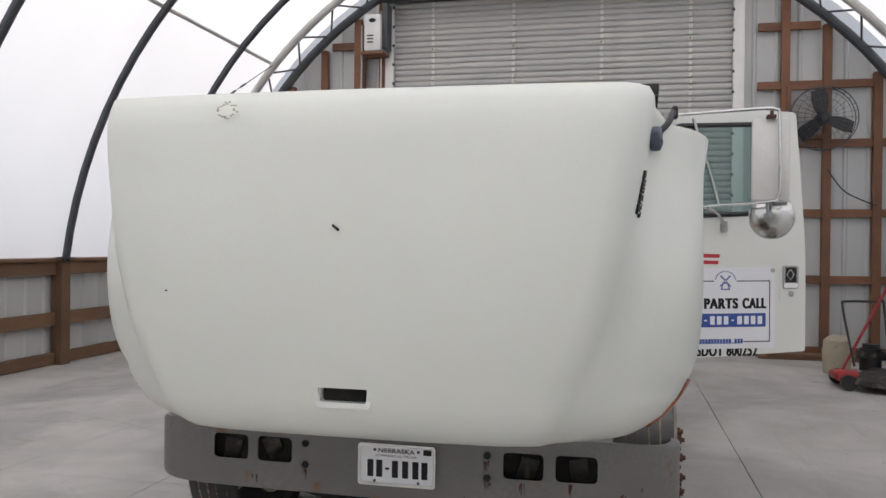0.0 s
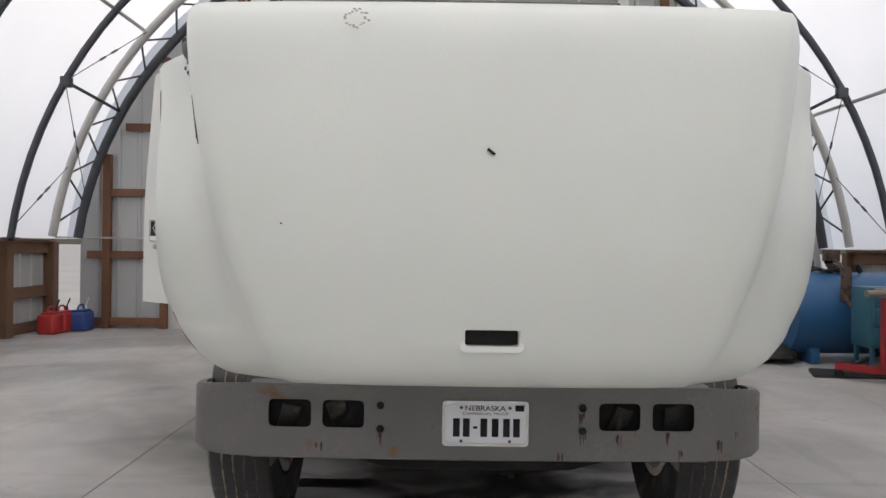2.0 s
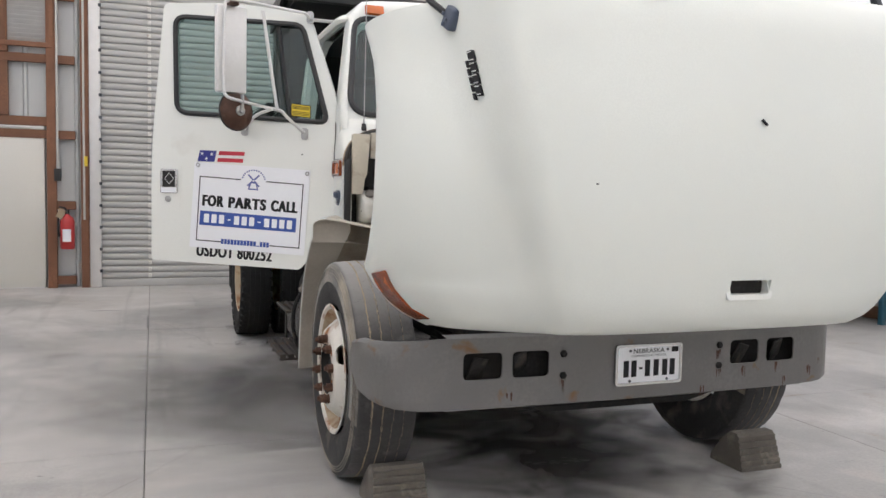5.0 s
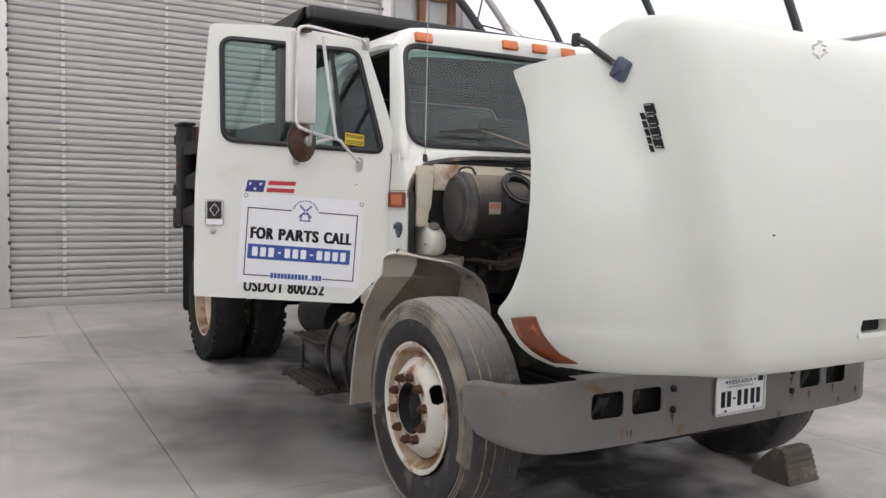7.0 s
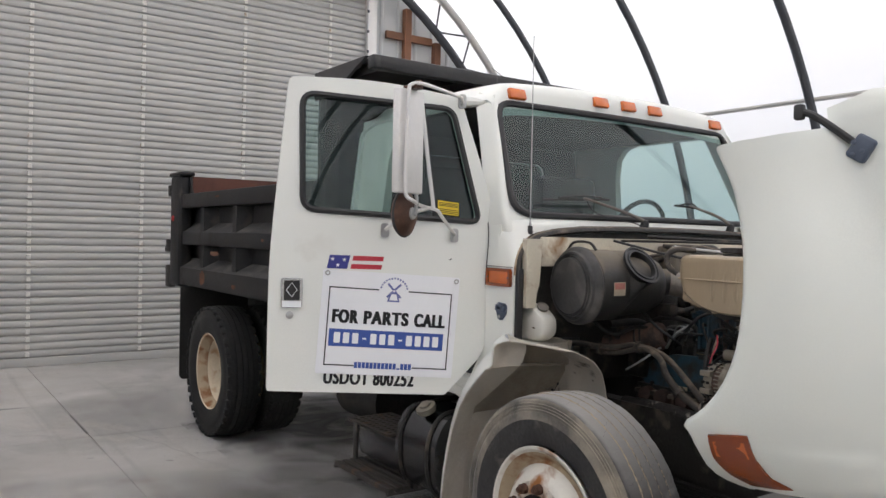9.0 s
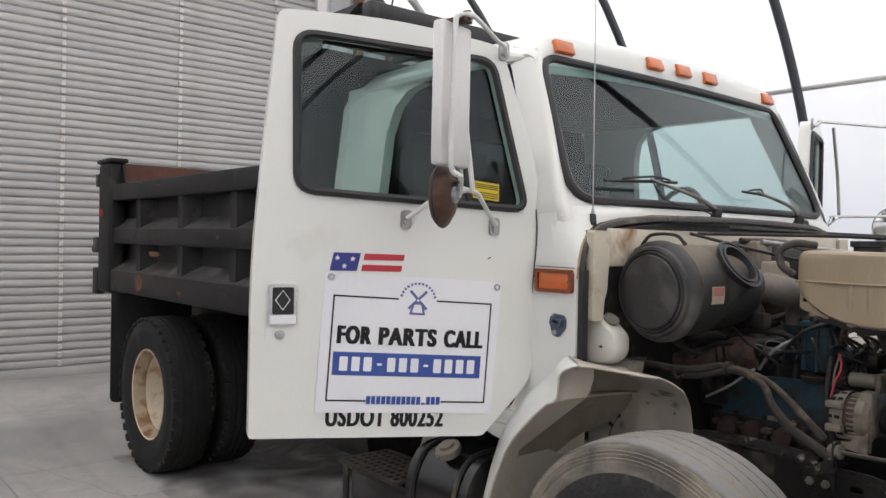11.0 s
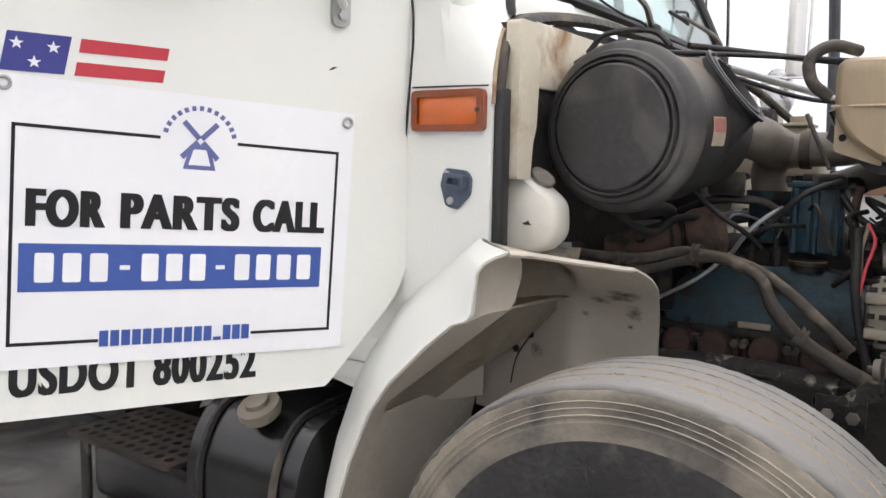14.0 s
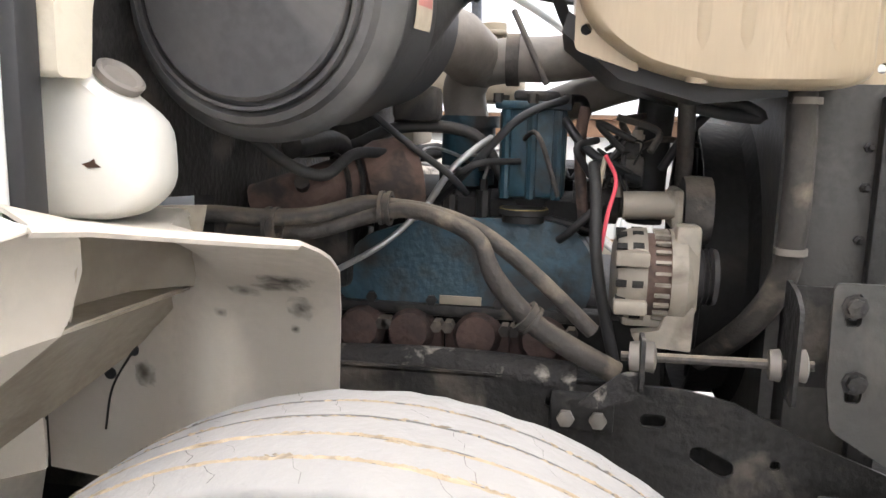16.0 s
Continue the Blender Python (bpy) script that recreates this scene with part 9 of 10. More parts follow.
for y in (3.276, 3.212):
    bm = B()
    lathe(bm, (-1.372, y, 0.708), (-1, 0, 0), [(0, 0.013), (0.003, 0.013), (0.003, 0.010), (0.011, 0.010), (0.012, 0)], 6)
    part("bolt", bm, M_HOSE, hp)
bm = B()
box(bm, -1.325, -1.315, 3.60, 3.70, 0.785, 0.85, 0.006)
pp = part("frame_plate", bm, M_GRIME, truck)
for y in (3.625, 3.675):
    bm = B()
    lathe(bm, (-1.326, y, 0.808), (-1, 0, 0), [(0, 0.014), (0.010, 0.014), (0.012, 0.008), (0.012, 0)], 6)
    part("bolt", bm, M_DUCT, pp)
for s in (-1, 1):
    bm = B()
    for k in range(5):
        box(bm, XC + s * 0.42 - 0.035, XC + s * 0.42 + 0.035, 3.3 + 0.02 * k, 4.4 - 0.02 * k, 0.50 + 0.018 * k, 0.514 + 0.018 * k, 0.003)
    part("leaf_spring", bm, M_DEEP, truck)
bm = B()
box(bm, XC - 0.30, XC + 0.30, 3.45, 4.0, 0.46, 0.62, 0.05)
part("oil_pan", bm, M_DEEP, eng)
bm = B()
cyl(bm, (XC - 0.05, 3.30, 0.52), (XC - 0.05, 3.30, 0.44), 0.03, 10)
box(bm, XC - 0.6, XC + 0.45, 3.28, 3.42, 0.435, 0.475, 0.02)
part("tow_bar", bm, M_DEEP, truck)
bm = B()
box(bm, XC - 0.95, XC + 0.95, 3.10, 3.16, 0.55, 0.70, 0.01)
part("bumper_backing", bm, M_DEEP, truck)

# ---- fuel tank and steps under the door ----
for s in (-1, 1):
    bm = B()
    pts = rounded([(0.62, 0.36), (1.07, 0.36), (1.12, 0.48), (1.12, 0.64), (1.05, 0.755), (0.62, 0.78)], [0.03, 0.08, 0.08, 0.08, 0.08, 0.03], 5)
    plate(bm, pts, [], lambda a, b, t: (XC + s * a, 4.60 + t, b), 0.35)
    ft = part("fuel_tank", bm, M_TANKBLK, truck, "black steel fuel tank with a screw cap", smooth=40)
    bm = B()
    lathe(bm, (XC + s * 1.06, 4.755, 0.752), (s * 0.45, 0, 0.9), [(0, 0.045), (0.014, 0.045), (0.014, 0.052), (0.03, 0.050), (0.034, 0.03), (0.045, 0.028), (0.047, 0)], 14)
    part("tank_cap", bm, M_CAST, ft, "grey metal filler cap")
    bm = B()
    for y in (4.66, 4.90):
        tube(bm, [(XC + s * q[0] * 1.004, y, 0.58 + (q[1] - 0.58) * 1.012) for q in pts], 0.010, 6, 0, closed=True)
    part("tank_strap", bm, M_GRIME, ft)
    bm = B()
    box(bm, XC + s * 0.82 - 0.26, XC + s * 0.82 + 0.26, 4.985, 5.41, 0.40, 0.565, 0.03)
    sb = part("battery_box", bm, M_TANKBLK, truck, "black battery box with a perforated step")
    bm = B()
    holes = [[(5.025 + 0.040 * i + 0.013 * math.cos(k * 0.785), 0.90 + 0.042 * j + 0.015 * math.sin(k * 0.785)) for k in range(8)] for i in range(10) for j in range(6)]
    plate(bm, rounded([(4.985, 0.86), (5.42, 0.86), (5.42, 1.145), (4.985, 1.145)], 0.02), holes, lambda a, b, t: (XC + s * b, a, 0.586 + t), 0.012)
    part("step_plate", bm, M_MESHSTEEL, sb, "perforated steel step")
    for y in (4.90, 5.44):
        bm = B()
        box(bm, XC + s * 1.075 - 0.006, XC + s * 1.075 + 0.006, y - 0.02, y + 0.02, 0.335, 0.60, 0.003)
        part("step_hanger", bm, M_GRIME, sb)
    for k in range(6):
        bm = B()
        x = 0.94 + 0.048 * k
        box(bm, XC + s * x - 0.017, XC + s * x + 0.017, 4.88, 5.46, 0.335, 0.36, 0.004)
        part("step_slat", bm, M_MESHSTEEL, sb, "rusty step slat", smooth=0)
    for y in (4.88, 5.17, 5.44):
        bm = B()
        box(bm, XC + s * 1.06 - 0.14, XC + s * 1.06 + 0.14, y, y + 0.02, 0.325, 0.337, 0)
        part("step_bearer", bm, M_MESHSTEEL, sb, smooth=0)
    bm = B()
    cyl(bm, (XC + s * 0.72, 5.55, 0.62), (XC + s * 0.72, 6.05, 0.62), 0.17, 24)
    part("air_tank", bm, M_DEEP, truck, smooth=40)
bm = B()
cyl(bm, (XC, 4.9, 0.60), (XC, 7.5, 0.52), 0.045, 12)
part("drive_shaft", bm, M_DEEP, truck)

# ---- wheel chocks ----
def chock(x0, x1, y0, lab):
    c = thing("wheel_chock", ((x0 + x1) / 2, y0 + 0.12, 0), lab, "wheel chock", "wheel chocks")
    n = 6
    face = []
    for k in range(n):
        a, b = k / n, (k + 0.72) / n
        face += [(0.055 - 0.05 * (1 - a) - 0.0, 0.165 * a), (0.048 - 0.05 * (1 - b), 0.165 * b), (0.060 - 0.05 * (1 - b), 0.165 * b + 0.003)]
    prof = [(0.235, 0.0), (0.235, 0.03), (0.17, 0.12), (0.115, 0.172), (0.065, 0.172)] + face[::-1]
    bm = B()
    plate(bm, prof, [], lambda a, b, t: (x0 + 0.012 * (b / 0.17) + t * (1 - 0.10 * b / 0.17 / 1.0 * 0.9), y0 + a, b), x1 - x0)
    part("rubber_wedge", bm, M_CHOCK, c, smooth=0)


chock(-0.105, 0.135, 3.285, "dusty ribbed rubber wheel chock against the front tyre")
chock(-1.925, -1.685, 3.330, "dusty ribbed rubber wheel chock against the front tyre")

# ---- clutter in the engine bay ----
hose("support_rod", [(-1.20, 4.05, 1.622), (-0.95, 3.85, 1.61), (-0.70, 3.65, 1.60), (-0.45, 3.46, 1.59)], 0.008, M_GRIME, "thin steel support rod")
hose("support_rod", [(-1.30, 4.12, 1.60), (-1.0, 3.80, 1.60), (-0.75, 3.52, 1.59)], 0.006, M_GRIME, "thin steel support rod")
bm = B()
lathe(bm, (-0.62, 4.18, 1.46), (0, -1, 0), [(0, 0.13), (0.05, 0.13), (0.07, 0.115), (0.12, 0.11), (0.14, 0.06), (0.22, 0.045), (0.23, 0.0)], 28)
part("brake_booster", bm, M_GRIME, truck, "grimy round brake booster", smooth=40)
bm = B()
box(bm, -0.98, -0.86, 4.06, 4.18, 1.44, 1.58, 0.012)
part("wiper_motor", bm, M_CAST, truck, "dusty wiper motor on the firewall")
rnd = random.Random(21)
for k in range(7):
    x0, y0, z0 = rnd.uniform(-1.2, -0.95), rnd.uniform(3.62, 4.05), rnd.uniform(1.06, 1.18)
    x1, y1, z1 = x0 + rnd.uniform(-0.1, 0.15), y0 + rnd.uniform(-0.25, 0.25), z0 + rnd.uniform(-0.02, 0.08)
    mid = ((x0 + x1) / 2 - rnd.uniform(0, 0.06), (y0 + y1) / 2, max(z0, z1) + rnd.uniform(-0.04, 0.03))
    hose("cable", [(x0, y0, z0), mid, (x1, y1, z1)], rnd.uniform(0.004, 0.008), rnd.choice((M_BLACK, M_BLACKCLEAN, M_HOSE)), seg=8)
for k, (y, z) in enumerate(((3.84, 1.12), (3.90, 1.11), (3.97, 1.12), (4.03, 1.10))):
    bm = B()
    cyl(bm, (-1.10, y, z - 0.05), (-1.10, y, z + 0.02), 0.014, 8)
    cyl(bm, (-1.10, y, z + 0.02), (-1.10, y, z + 0.04), 0.008, 6)
    part("injector", bm, M_GRIME, eng)
    hose("injector_line", [(-1.10, y, z + 0.04), (-1.09, y - 0.02, z + 0.09), (-1.05, y - 0.07, z + 0.08), (-1.02, 3.86, 1.17)], 0.0035, M_STEEL, seg=6)
hose("wiring_loom", [(-1.15, 4.19, 1.20), (-1.17, 4.08, 1.21), (-1.16, 3.98, 1.25), (-1.12, 3.86, 1.24), (-1.12, 3.80, 1.16)], 0.011, M_BLACK, "taped wiring loom")
hose("wiring_loom", [(-1.45, 4.19, 1.30), (-1.44, 4.12, 1.22), (-1.40, 4.05, 1.18), (-1.30, 4.02, 1.21), (-1.20, 3.95, 1.20)], 0.009, M_BLACK, "taped wiring loom")

# added dark sheets behind the frame holes, giving them a shaded inside
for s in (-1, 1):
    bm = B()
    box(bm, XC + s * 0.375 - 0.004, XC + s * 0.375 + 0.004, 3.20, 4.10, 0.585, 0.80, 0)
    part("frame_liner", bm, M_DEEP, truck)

# lower crossmember behind the bumper; added unseen sheet blocks light from above
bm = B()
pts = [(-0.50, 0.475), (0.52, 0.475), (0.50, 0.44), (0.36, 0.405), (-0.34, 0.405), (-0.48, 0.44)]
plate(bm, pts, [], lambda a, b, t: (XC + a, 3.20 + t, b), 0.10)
part("front_crossmember", bm, M_DEEP, truck, "black lower crossmember", smooth=0)
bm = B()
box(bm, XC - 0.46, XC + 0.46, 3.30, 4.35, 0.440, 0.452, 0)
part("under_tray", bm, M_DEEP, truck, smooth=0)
for x0, x1, z0, rot in ((-0.75, -0.69, 0.61, 12), (-0.57, -0.50, 0.63, -20), (0.50, 0.57, 0.61, 15), (0.70, 0.77, 0.62, -10)):
    bm = B()
    box(bm, -0.035, 0.035, -0.004, 0.004, -0.05, 0.05, 0.002, pose(XC + (x0 + x1) / 2, 3.085, z0 + 0.02, 20, rot, 15))
    part("lamp_bracket", bm, M_GRIME, truck, "bent dark lamp bracket")

# injection pump body and its fittings beside the alternator
bm = B()
lathe(bm, (-1.06, 3.63, 1.125), (0, -1, 0), [(-0.05, 0.0), (-0.05, 0.035), (-0.02, 0.042), (0.03, 0.042), (0.035, 0.03), (0.06, 0.028), (0.06, 0.0)], 16)
box(bm, -1.12, -1.02, 3.56, 3.625, 1.155, 1.21, 0.008)
box(bm, -1.13, -1.09, 3.57, 3.60, 1.205, 1.235, 0.005)
ip = part("injection_pump", bm, M_GRIME, eng, "oily dark injection pump", smooth=40)
for x, y, z, r in ((-1.12, 3.575, 1.235, 0.009), (-1.12, 3.60, 1.225, 0.007), (-1.10, 3.64, 1.165, 0.010), (-1.13, 3.60, 1.16, 0.012)):
    bm = B()
    cyl(bm, (x, y, z - 0.02), (x, y, z + 0.02), r, 8)
    cyl(bm, (x, y, z + 0.004), (x, y, z + 0.012), r * 1.35, 6)
    part("union_nut", bm, M_CAST, ip)
rnd = random.Random(33)
for k in range(9):
    y0, z0 = 3.59 + rnd.uniform(-0.03, 0.03), 1.20 + rnd.uniform(-0.02, 0.02)
    hose("pump_wire", [(-1.12, y0, z0), (-1.13 + rnd.uniform(-0.01, 0.01), y0 + rnd.uniform(-0.02, 0.025), z0 + rnd.uniform(0.0, 0.03)), (-1.15 + rnd.uniform(-0.02, 0.02), y0 + rnd.uniform(-0.02, 0.04), z0 + rnd.uniform(-0.02, 0.02)), (-1.15, y0 + rnd.uniform(-0.03, 0.06), z0 - rnd.uniform(0.0, 0.08))], rnd.choice((0.002, 0.0025, 0.003)), rnd.choice((M_BLACKCLEAN, M_BLACK, M_GRIME)), seg=6, parent=ip)
hose("fuel_line", [(-1.13, 3.70, 1.27), (-1.15, 3.67, 1.23), (-1.15, 3.63, 1.20), (-1.13, 3.60, 1.19)], 0.008, M_BLACKCLEAN)
hose("pump_lead", [(-1.17, 3.70, 1.065), (-1.19, 3.68, 1.085), (-1.19, 3.65, 1.115), (-1.17, 3.63, 1.13)], 0.007, M_BLACK)

# ---- stains, shade patches and cracks in the floor ----
def stain(cx, cy, rx, ry, seed, material, n=18):
    rnd = random.Random(seed)
    bm = B()
    pts = []
    for k in range(n):
        a = 2 * math.pi * k / n
        q = rnd.uniform(0.6, 1.15)
        pts.append((cx + rx * q * math.cos(a), cy + ry * q * math.sin(a)))
    bm.faces.new([bm.verts.new((x, y, 0.0015)) for x, y in pts])
    o = part("stain", bm, material, floor, "dark oil stain", smooth=0)


# first three patches: oil below the truck, its shade put into the colour
for k, (x, y, w, l, mt) in enumerate(((-0.87, 3.85, 2.0, 2.2, M_OILSHADE), (-0.75, 5.3, 2.2, 2.8, M_OILSHADE), (-0.9, 7.6, 2.4, 2.6, M_OILSHADE), (-2.15, 5.75, 2.8, 3.0, M_DARKFLOOR), (-2.6, 5.3, 3.4, 3.6, M_DAMP), (-2.2, 3.6, 1.8, 1.6, M_DAMP), (-1.0, 9.6, 3.0, 1.8, M_DAMP), (-3.5, 7.4, 2.4, 2.0, M_DAMP), (-4.6, 4.4, 2.2, 2.6, M_DAMP), (-2.1, 8.9, 2.6, 1.6, M_DAMP), (2.9, 6.8, 2.4, 2.8, M_DAMP), (-3.9, 10.2, 2.2, 1.4, M_DAMP))):
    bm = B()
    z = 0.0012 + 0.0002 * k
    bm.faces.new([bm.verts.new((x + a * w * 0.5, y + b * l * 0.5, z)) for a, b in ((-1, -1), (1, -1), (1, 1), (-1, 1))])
    part("floor_stain", bm, mt, floor, "cloudy dark patch on the concrete", smooth=0)
rnd = random.Random(2)
for k in range(26):
    stain(-0.88 + rnd.gauss(0, 0.10), 3.69 + rnd.gauss(0, 0.022), rnd.uniform(0.006, 0.035), rnd.uniform(0.004, 0.012), 100 + k, M_STAIN, 10)
stain(-0.80, 3.50, 0.02, 0.012, 5, M_STAIN)
stain(-1.35, 3.45, 0.012, 0.008, 6, M_STAIN)
stain(-3.28, 9.45, 0.22, 0.035, 7, M_STAIN)
bm = B()
pts = [(-2.735, 11.75), (-2.76, 10.2), (-2.80, 9.0), (-2.81, 8.25)]
box(bm, -2.815, -2.795, 8.22, 8.95, 0.0005, 0.002, 0)
part("open_joint", bm, M_STAIN, floor, smooth=0)


# ---- things along the rear wall ----
fe = thing("fire_extinguisher", (-3.80, 11.62, 0.50), "red fire extinguisher with a paper tag hung on the wall", "fire extinguisher")
bm = B()
lathe(bm, (-3.80, 11.60, 0.52), (0, 0, 1), [(0, 0.0), (0.0, 0.078), (0.02, 0.088), (0.36, 0.088), (0.41, 0.070), (0.44, 0.030), (0.455, 0.026)], 24)
cy_ = part("cylinder", bm, M_REDPL, fe, smooth=50)
bm = B()
rows_ = [[(-3.80 + 0.0890 * math.sin(a), 11.60 - 0.0890 * math.cos(a), z) for a in [k * 0.1 - 0.6 for k in range(13)]] for z in (0.62, 0.78)]
sheet(bm, rows_)
part("label_panel", bm, M_SIGN, cy_, "pale printed label", smooth=60)
bm = B()
cyl(bm, (-3.80, 11.60, 0.97), (-3.80, 11.60, 1.03), 0.026, 10)
tube(bm, [(-3.80, 11.60, 1.02), (-3.835, 11.58, 1.055), (-3.895, 11.57, 1.065)], 0.011, 6)
tube(bm, [(-3.81, 11.59, 1.01), (-3.89, 11.57, 0.96), (-3.905, 11.56, 0.80), (-3.89, 11.56, 0.68)], 0.013, 6)
part("valve_and_hose", bm, M_BLACKCLEAN, fe)
bm = B()
box(bm, -0.042, 0.042, -0.001, 0.001, -0.06, 0.06, 0, pose(-3.87, 11.545, 0.98, 0, 25, 10))
part("tag", bm, M_TANK, fe, "paper inspection tag", smooth=0)
bm = B()
box(bm, -3.835, -3.765, 11.685, 11.72, 0.68, 0.92, 0.004)
part("bracket", bm, M_ARCH, fe)

hu = thing("wall_heater", (-3.640, 11.47, 4.404), "white wall unit mounted high beside the door", "heater")
bm = B()
box(bm, -3.766, -3.508, 11.34, 11.7, 4.424, 4.970, 0.015)
part("case", bm, M_ALU, hu)
bm = B()
plate(bm, [(-3.638 + 0.055 * math.cos(k * 0.5236), 4.877 + 0.032 * math.sin(k * 0.5236)) for k in range(12)], [], lambda a, b, t: (a, 11.332 + t, b), 0.008)
part("badge", bm, M_INK, hu, smooth=0)
for k in range(3):
    bm = B()
    box(bm, -3.717, -3.620, 11.334, 11.34, 4.541 + 0.05 * k, 4.560 + 0.05 * k)
    part("vent_slot", bm, M_INK, hu, smooth=0)
bm = B()
box(bm, -3.513, -3.425, 11.42, 11.67, 4.472, 5.155, 0.01)
part("side_box", bm, M_ARCH, hu)
bm = B()
box(bm, -3.835, -3.474, 11.37, 11.72, 4.385, 4.424, 0.004)
part("shelf", bm, M_WOOD, hu, smooth=0)
for x, z0, z1, mt in ((-3.913, 1.5, 4.911, M_ARCHP), (-3.601, 0.9, 5.106, M_ARCHP), (-3.864, 3.839, 4.911, M_RUST)):
    bm = B()
    cyl(bm, (x, 11.68, z0), (x, 11.68, z1), 0.014 if mt is M_ARCHP else 0.03, 8)
    tagged(part("conduit", bm, mt), "thin conduit pipe fixed to the wall framing", "conduit", "conduits")
bm = B()
cyl(bm, (-6.740, 11.675, 1.33), (-5.239, 11.675, 1.33), 0.013, 8)
tagged(part("conduit", bm, M_ARCHP), "thin conduit pipe fixed to the wall framing", "conduit", "conduits")
bm = B()
box(bm, -5.239, -5.151, 11.65, 11.705, 1.27, 1.39, 0.006)
tagged(part("switch_box", bm, M_ALU), "grey metal switch box beside the door", "switch")
bm = B()
box(bm, -3.952, -3.873, 11.64, 11.71, 1.40, 1.56, 0.006)
tagged(part("switch_box", bm, M_BLACK), "black switch box at the end of a conduit", "switch")
bm = B()
box(bm, -3.596, -3.557, 11.665, 11.672, 1.60, 1.73)
tagged(part("tag_sticker", bm, M_YELLOW, smooth=0), "yellow warning sticker on the door guide", "sticker")

# louvred vents
def vent(name, x0, x1, z0, z1, lab):
    v = thing(name, ((x0 + x1) / 2, 11.69, z0), lab, "wall vent", "wall vents")
    for a, b, c, d in ((x0 - 0.06, x1 + 0.06, z1, z1 + 0.06), (x0 - 0.06, x1 + 0.06, z0 - 0.06, z0), (x0 - 0.06, x0, z0, z1), (x1, x1 + 0.06, z0, z1)):
        bm = B()
        box(bm, a, b, 11.67, 11.75, c, d, 0.004)
        part("vent_frame", bm, M_WOOD, v, smooth=0)
    n = int((z1 - z0) / 0.055)
    for k in range(n):
        bm = B()
        z = z0 + (k + 0.5) * (z1 - z0) / n
        box(bm, x0, x1, -0.03, 0.03, -0.003, 0.003, 0, Matrix.Translation((0, 11.72, z)) @ Matrix.Rotation(radians(-50), 4, "X"))
        part("louvre", bm, M_ALU, v, smooth=0)


vent("louvre_vent", -4.50, -4.01, 3.16, 3.72, "louvred metal vent in a timber frame")
vent("louvre_vent", 2.32, 2.73, 3.08, 3.70, "louvred metal vent in a timber frame")

# wall fan
wf_ = thing("wall_fan", (2.676, 11.42, 3.26), "large black-bladed cage fan on the wall", "fan")
c = Vector((2.676, 11.38, 3.265))
for r in (0.425, 0.34, 0.25, 0.16):
    for y in (0.0, 0.14):
        if r < 0.42 and y > 0:
            continue
        bm = B()
        tube(bm, [c + Vector((r * math.cos(k * math.pi / 20), y - 0.05 * (1 - (r / 0.425) ** 2) , r * math.sin(k * math.pi / 20))) for k in range(40)], 0.007 if r > 0.4 else 0.003, 6, 0, closed=True)
        part("cage_ring", bm, M_ARCH, wf_)
for k in range(28):
    a = 2 * math.pi * k / 28
    bm = B()
    d = Vector((math.cos(a), 0, math.sin(a)))
    tube(bm, [c + d * 0.06 + Vector((0, -0.055, 0)), c + d * 0.25 + Vector((0, -0.04, 0)), c + d * 0.425, c + d * 0.425 + Vector((0, 0.14, 0))], 0.0025, 4, 2)
    part("cage_wire", bm, M_ARCH, wf_)
for k in range(3):
    a = radians(90 + 120 * k + 10)
    d, t = Vector((math.cos(a), 0, math.sin(a))), Vector((-math.sin(a), 0, math.cos(a)))
    bm = B()
    sheet(bm, [[c + d * r + t * (w * wd) + Vector((0, 0.05 + 0.04 * w, 0)) for w in (-1, -0.3, 0.4, 1)] for r, wd in ((0.06, 0.05), (0.15, 0.085), (0.28, 0.10), (0.39, 0.085))])
    part("fan_blade", bm, M_BLACKCLEAN, wf_).modifiers.new("thickness", "SOLIDIFY").thickness = 0.004
bm = B()
lathe(bm, c, (0, -1, 0), [(-0.20, 0.0), (-0.20, 0.09), (-0.04, 0.09), (0.04, 0.05), (0.05, 0.0)], 18)
part("motor", bm, M_BLACKCLEAN, wf_)
bm = B()
box(bm, 2.63, 2.72, 11.52, 11.72, 3.21, 3.32, 0.01)
part("wall_arm", bm, M_ARCH, wf_)
bm = B()
tube(bm, [(2.79, 11.67, 2.60), (2.97, 11.65, 2.33), (3.17, 11.65, 2.20), (3.41, 11.67, 2.10)], 0.010, 6)
tagged(part("power_cable", bm, M_BLACKCLEAN, smooth=60), "black power cable drooping along the wall", "cable")

# gas cans
def gas_can(x, y, material, lab):
    g = thing("gas_can", (x, y, 0), lab, "gas can", "gas cans")
    bm = B()
    box(bm, x - 0.12, x + 0.12, y - 0.17, y + 0.17, 0.0, 0.27, 0.035, None, 3)
    box(bm, x - 0.09, x + 0.09, y - 0.13, y + 0.13, 0.26, 0.30, 0.015)
    part("body", bm, material, g, smooth=40)
    bm = B()
    tube(bm, [(x, y - 0.13, 0.29), (x, y - 0.08, 0.36), (x, y + 0.05, 0.36), (x, y + 0.09, 0.29)], 0.014, 8)
    part("handle", bm, material, g, smooth=60)
    bm = B()
    cyl(bm, (x, y + 0.12, 0.29), (x, y + 0.12, 0.34), 0.025, 10)
    tube(bm, [(x, y + 0.12, 0.33), (x + 0.02, y + 0.14, 0.40), (x + 0.06, y + 0.10, 0.46)], 0.011, 8)
    part("spout", bm, M_BLACKCLEAN if material is not M_BLUEPL else M_SIGN, g)


gas_can(-6.35, 10.95, M_REDPL, "red plastic gas can on the floor by the wall")
gas_can(-6.33, 11.22, M_REDPL, "red plastic gas can on the floor by the wall")
gas_can(-6.15, 11.42, M_BLUEPL, "blue plastic fuel can on the floor by the wall")

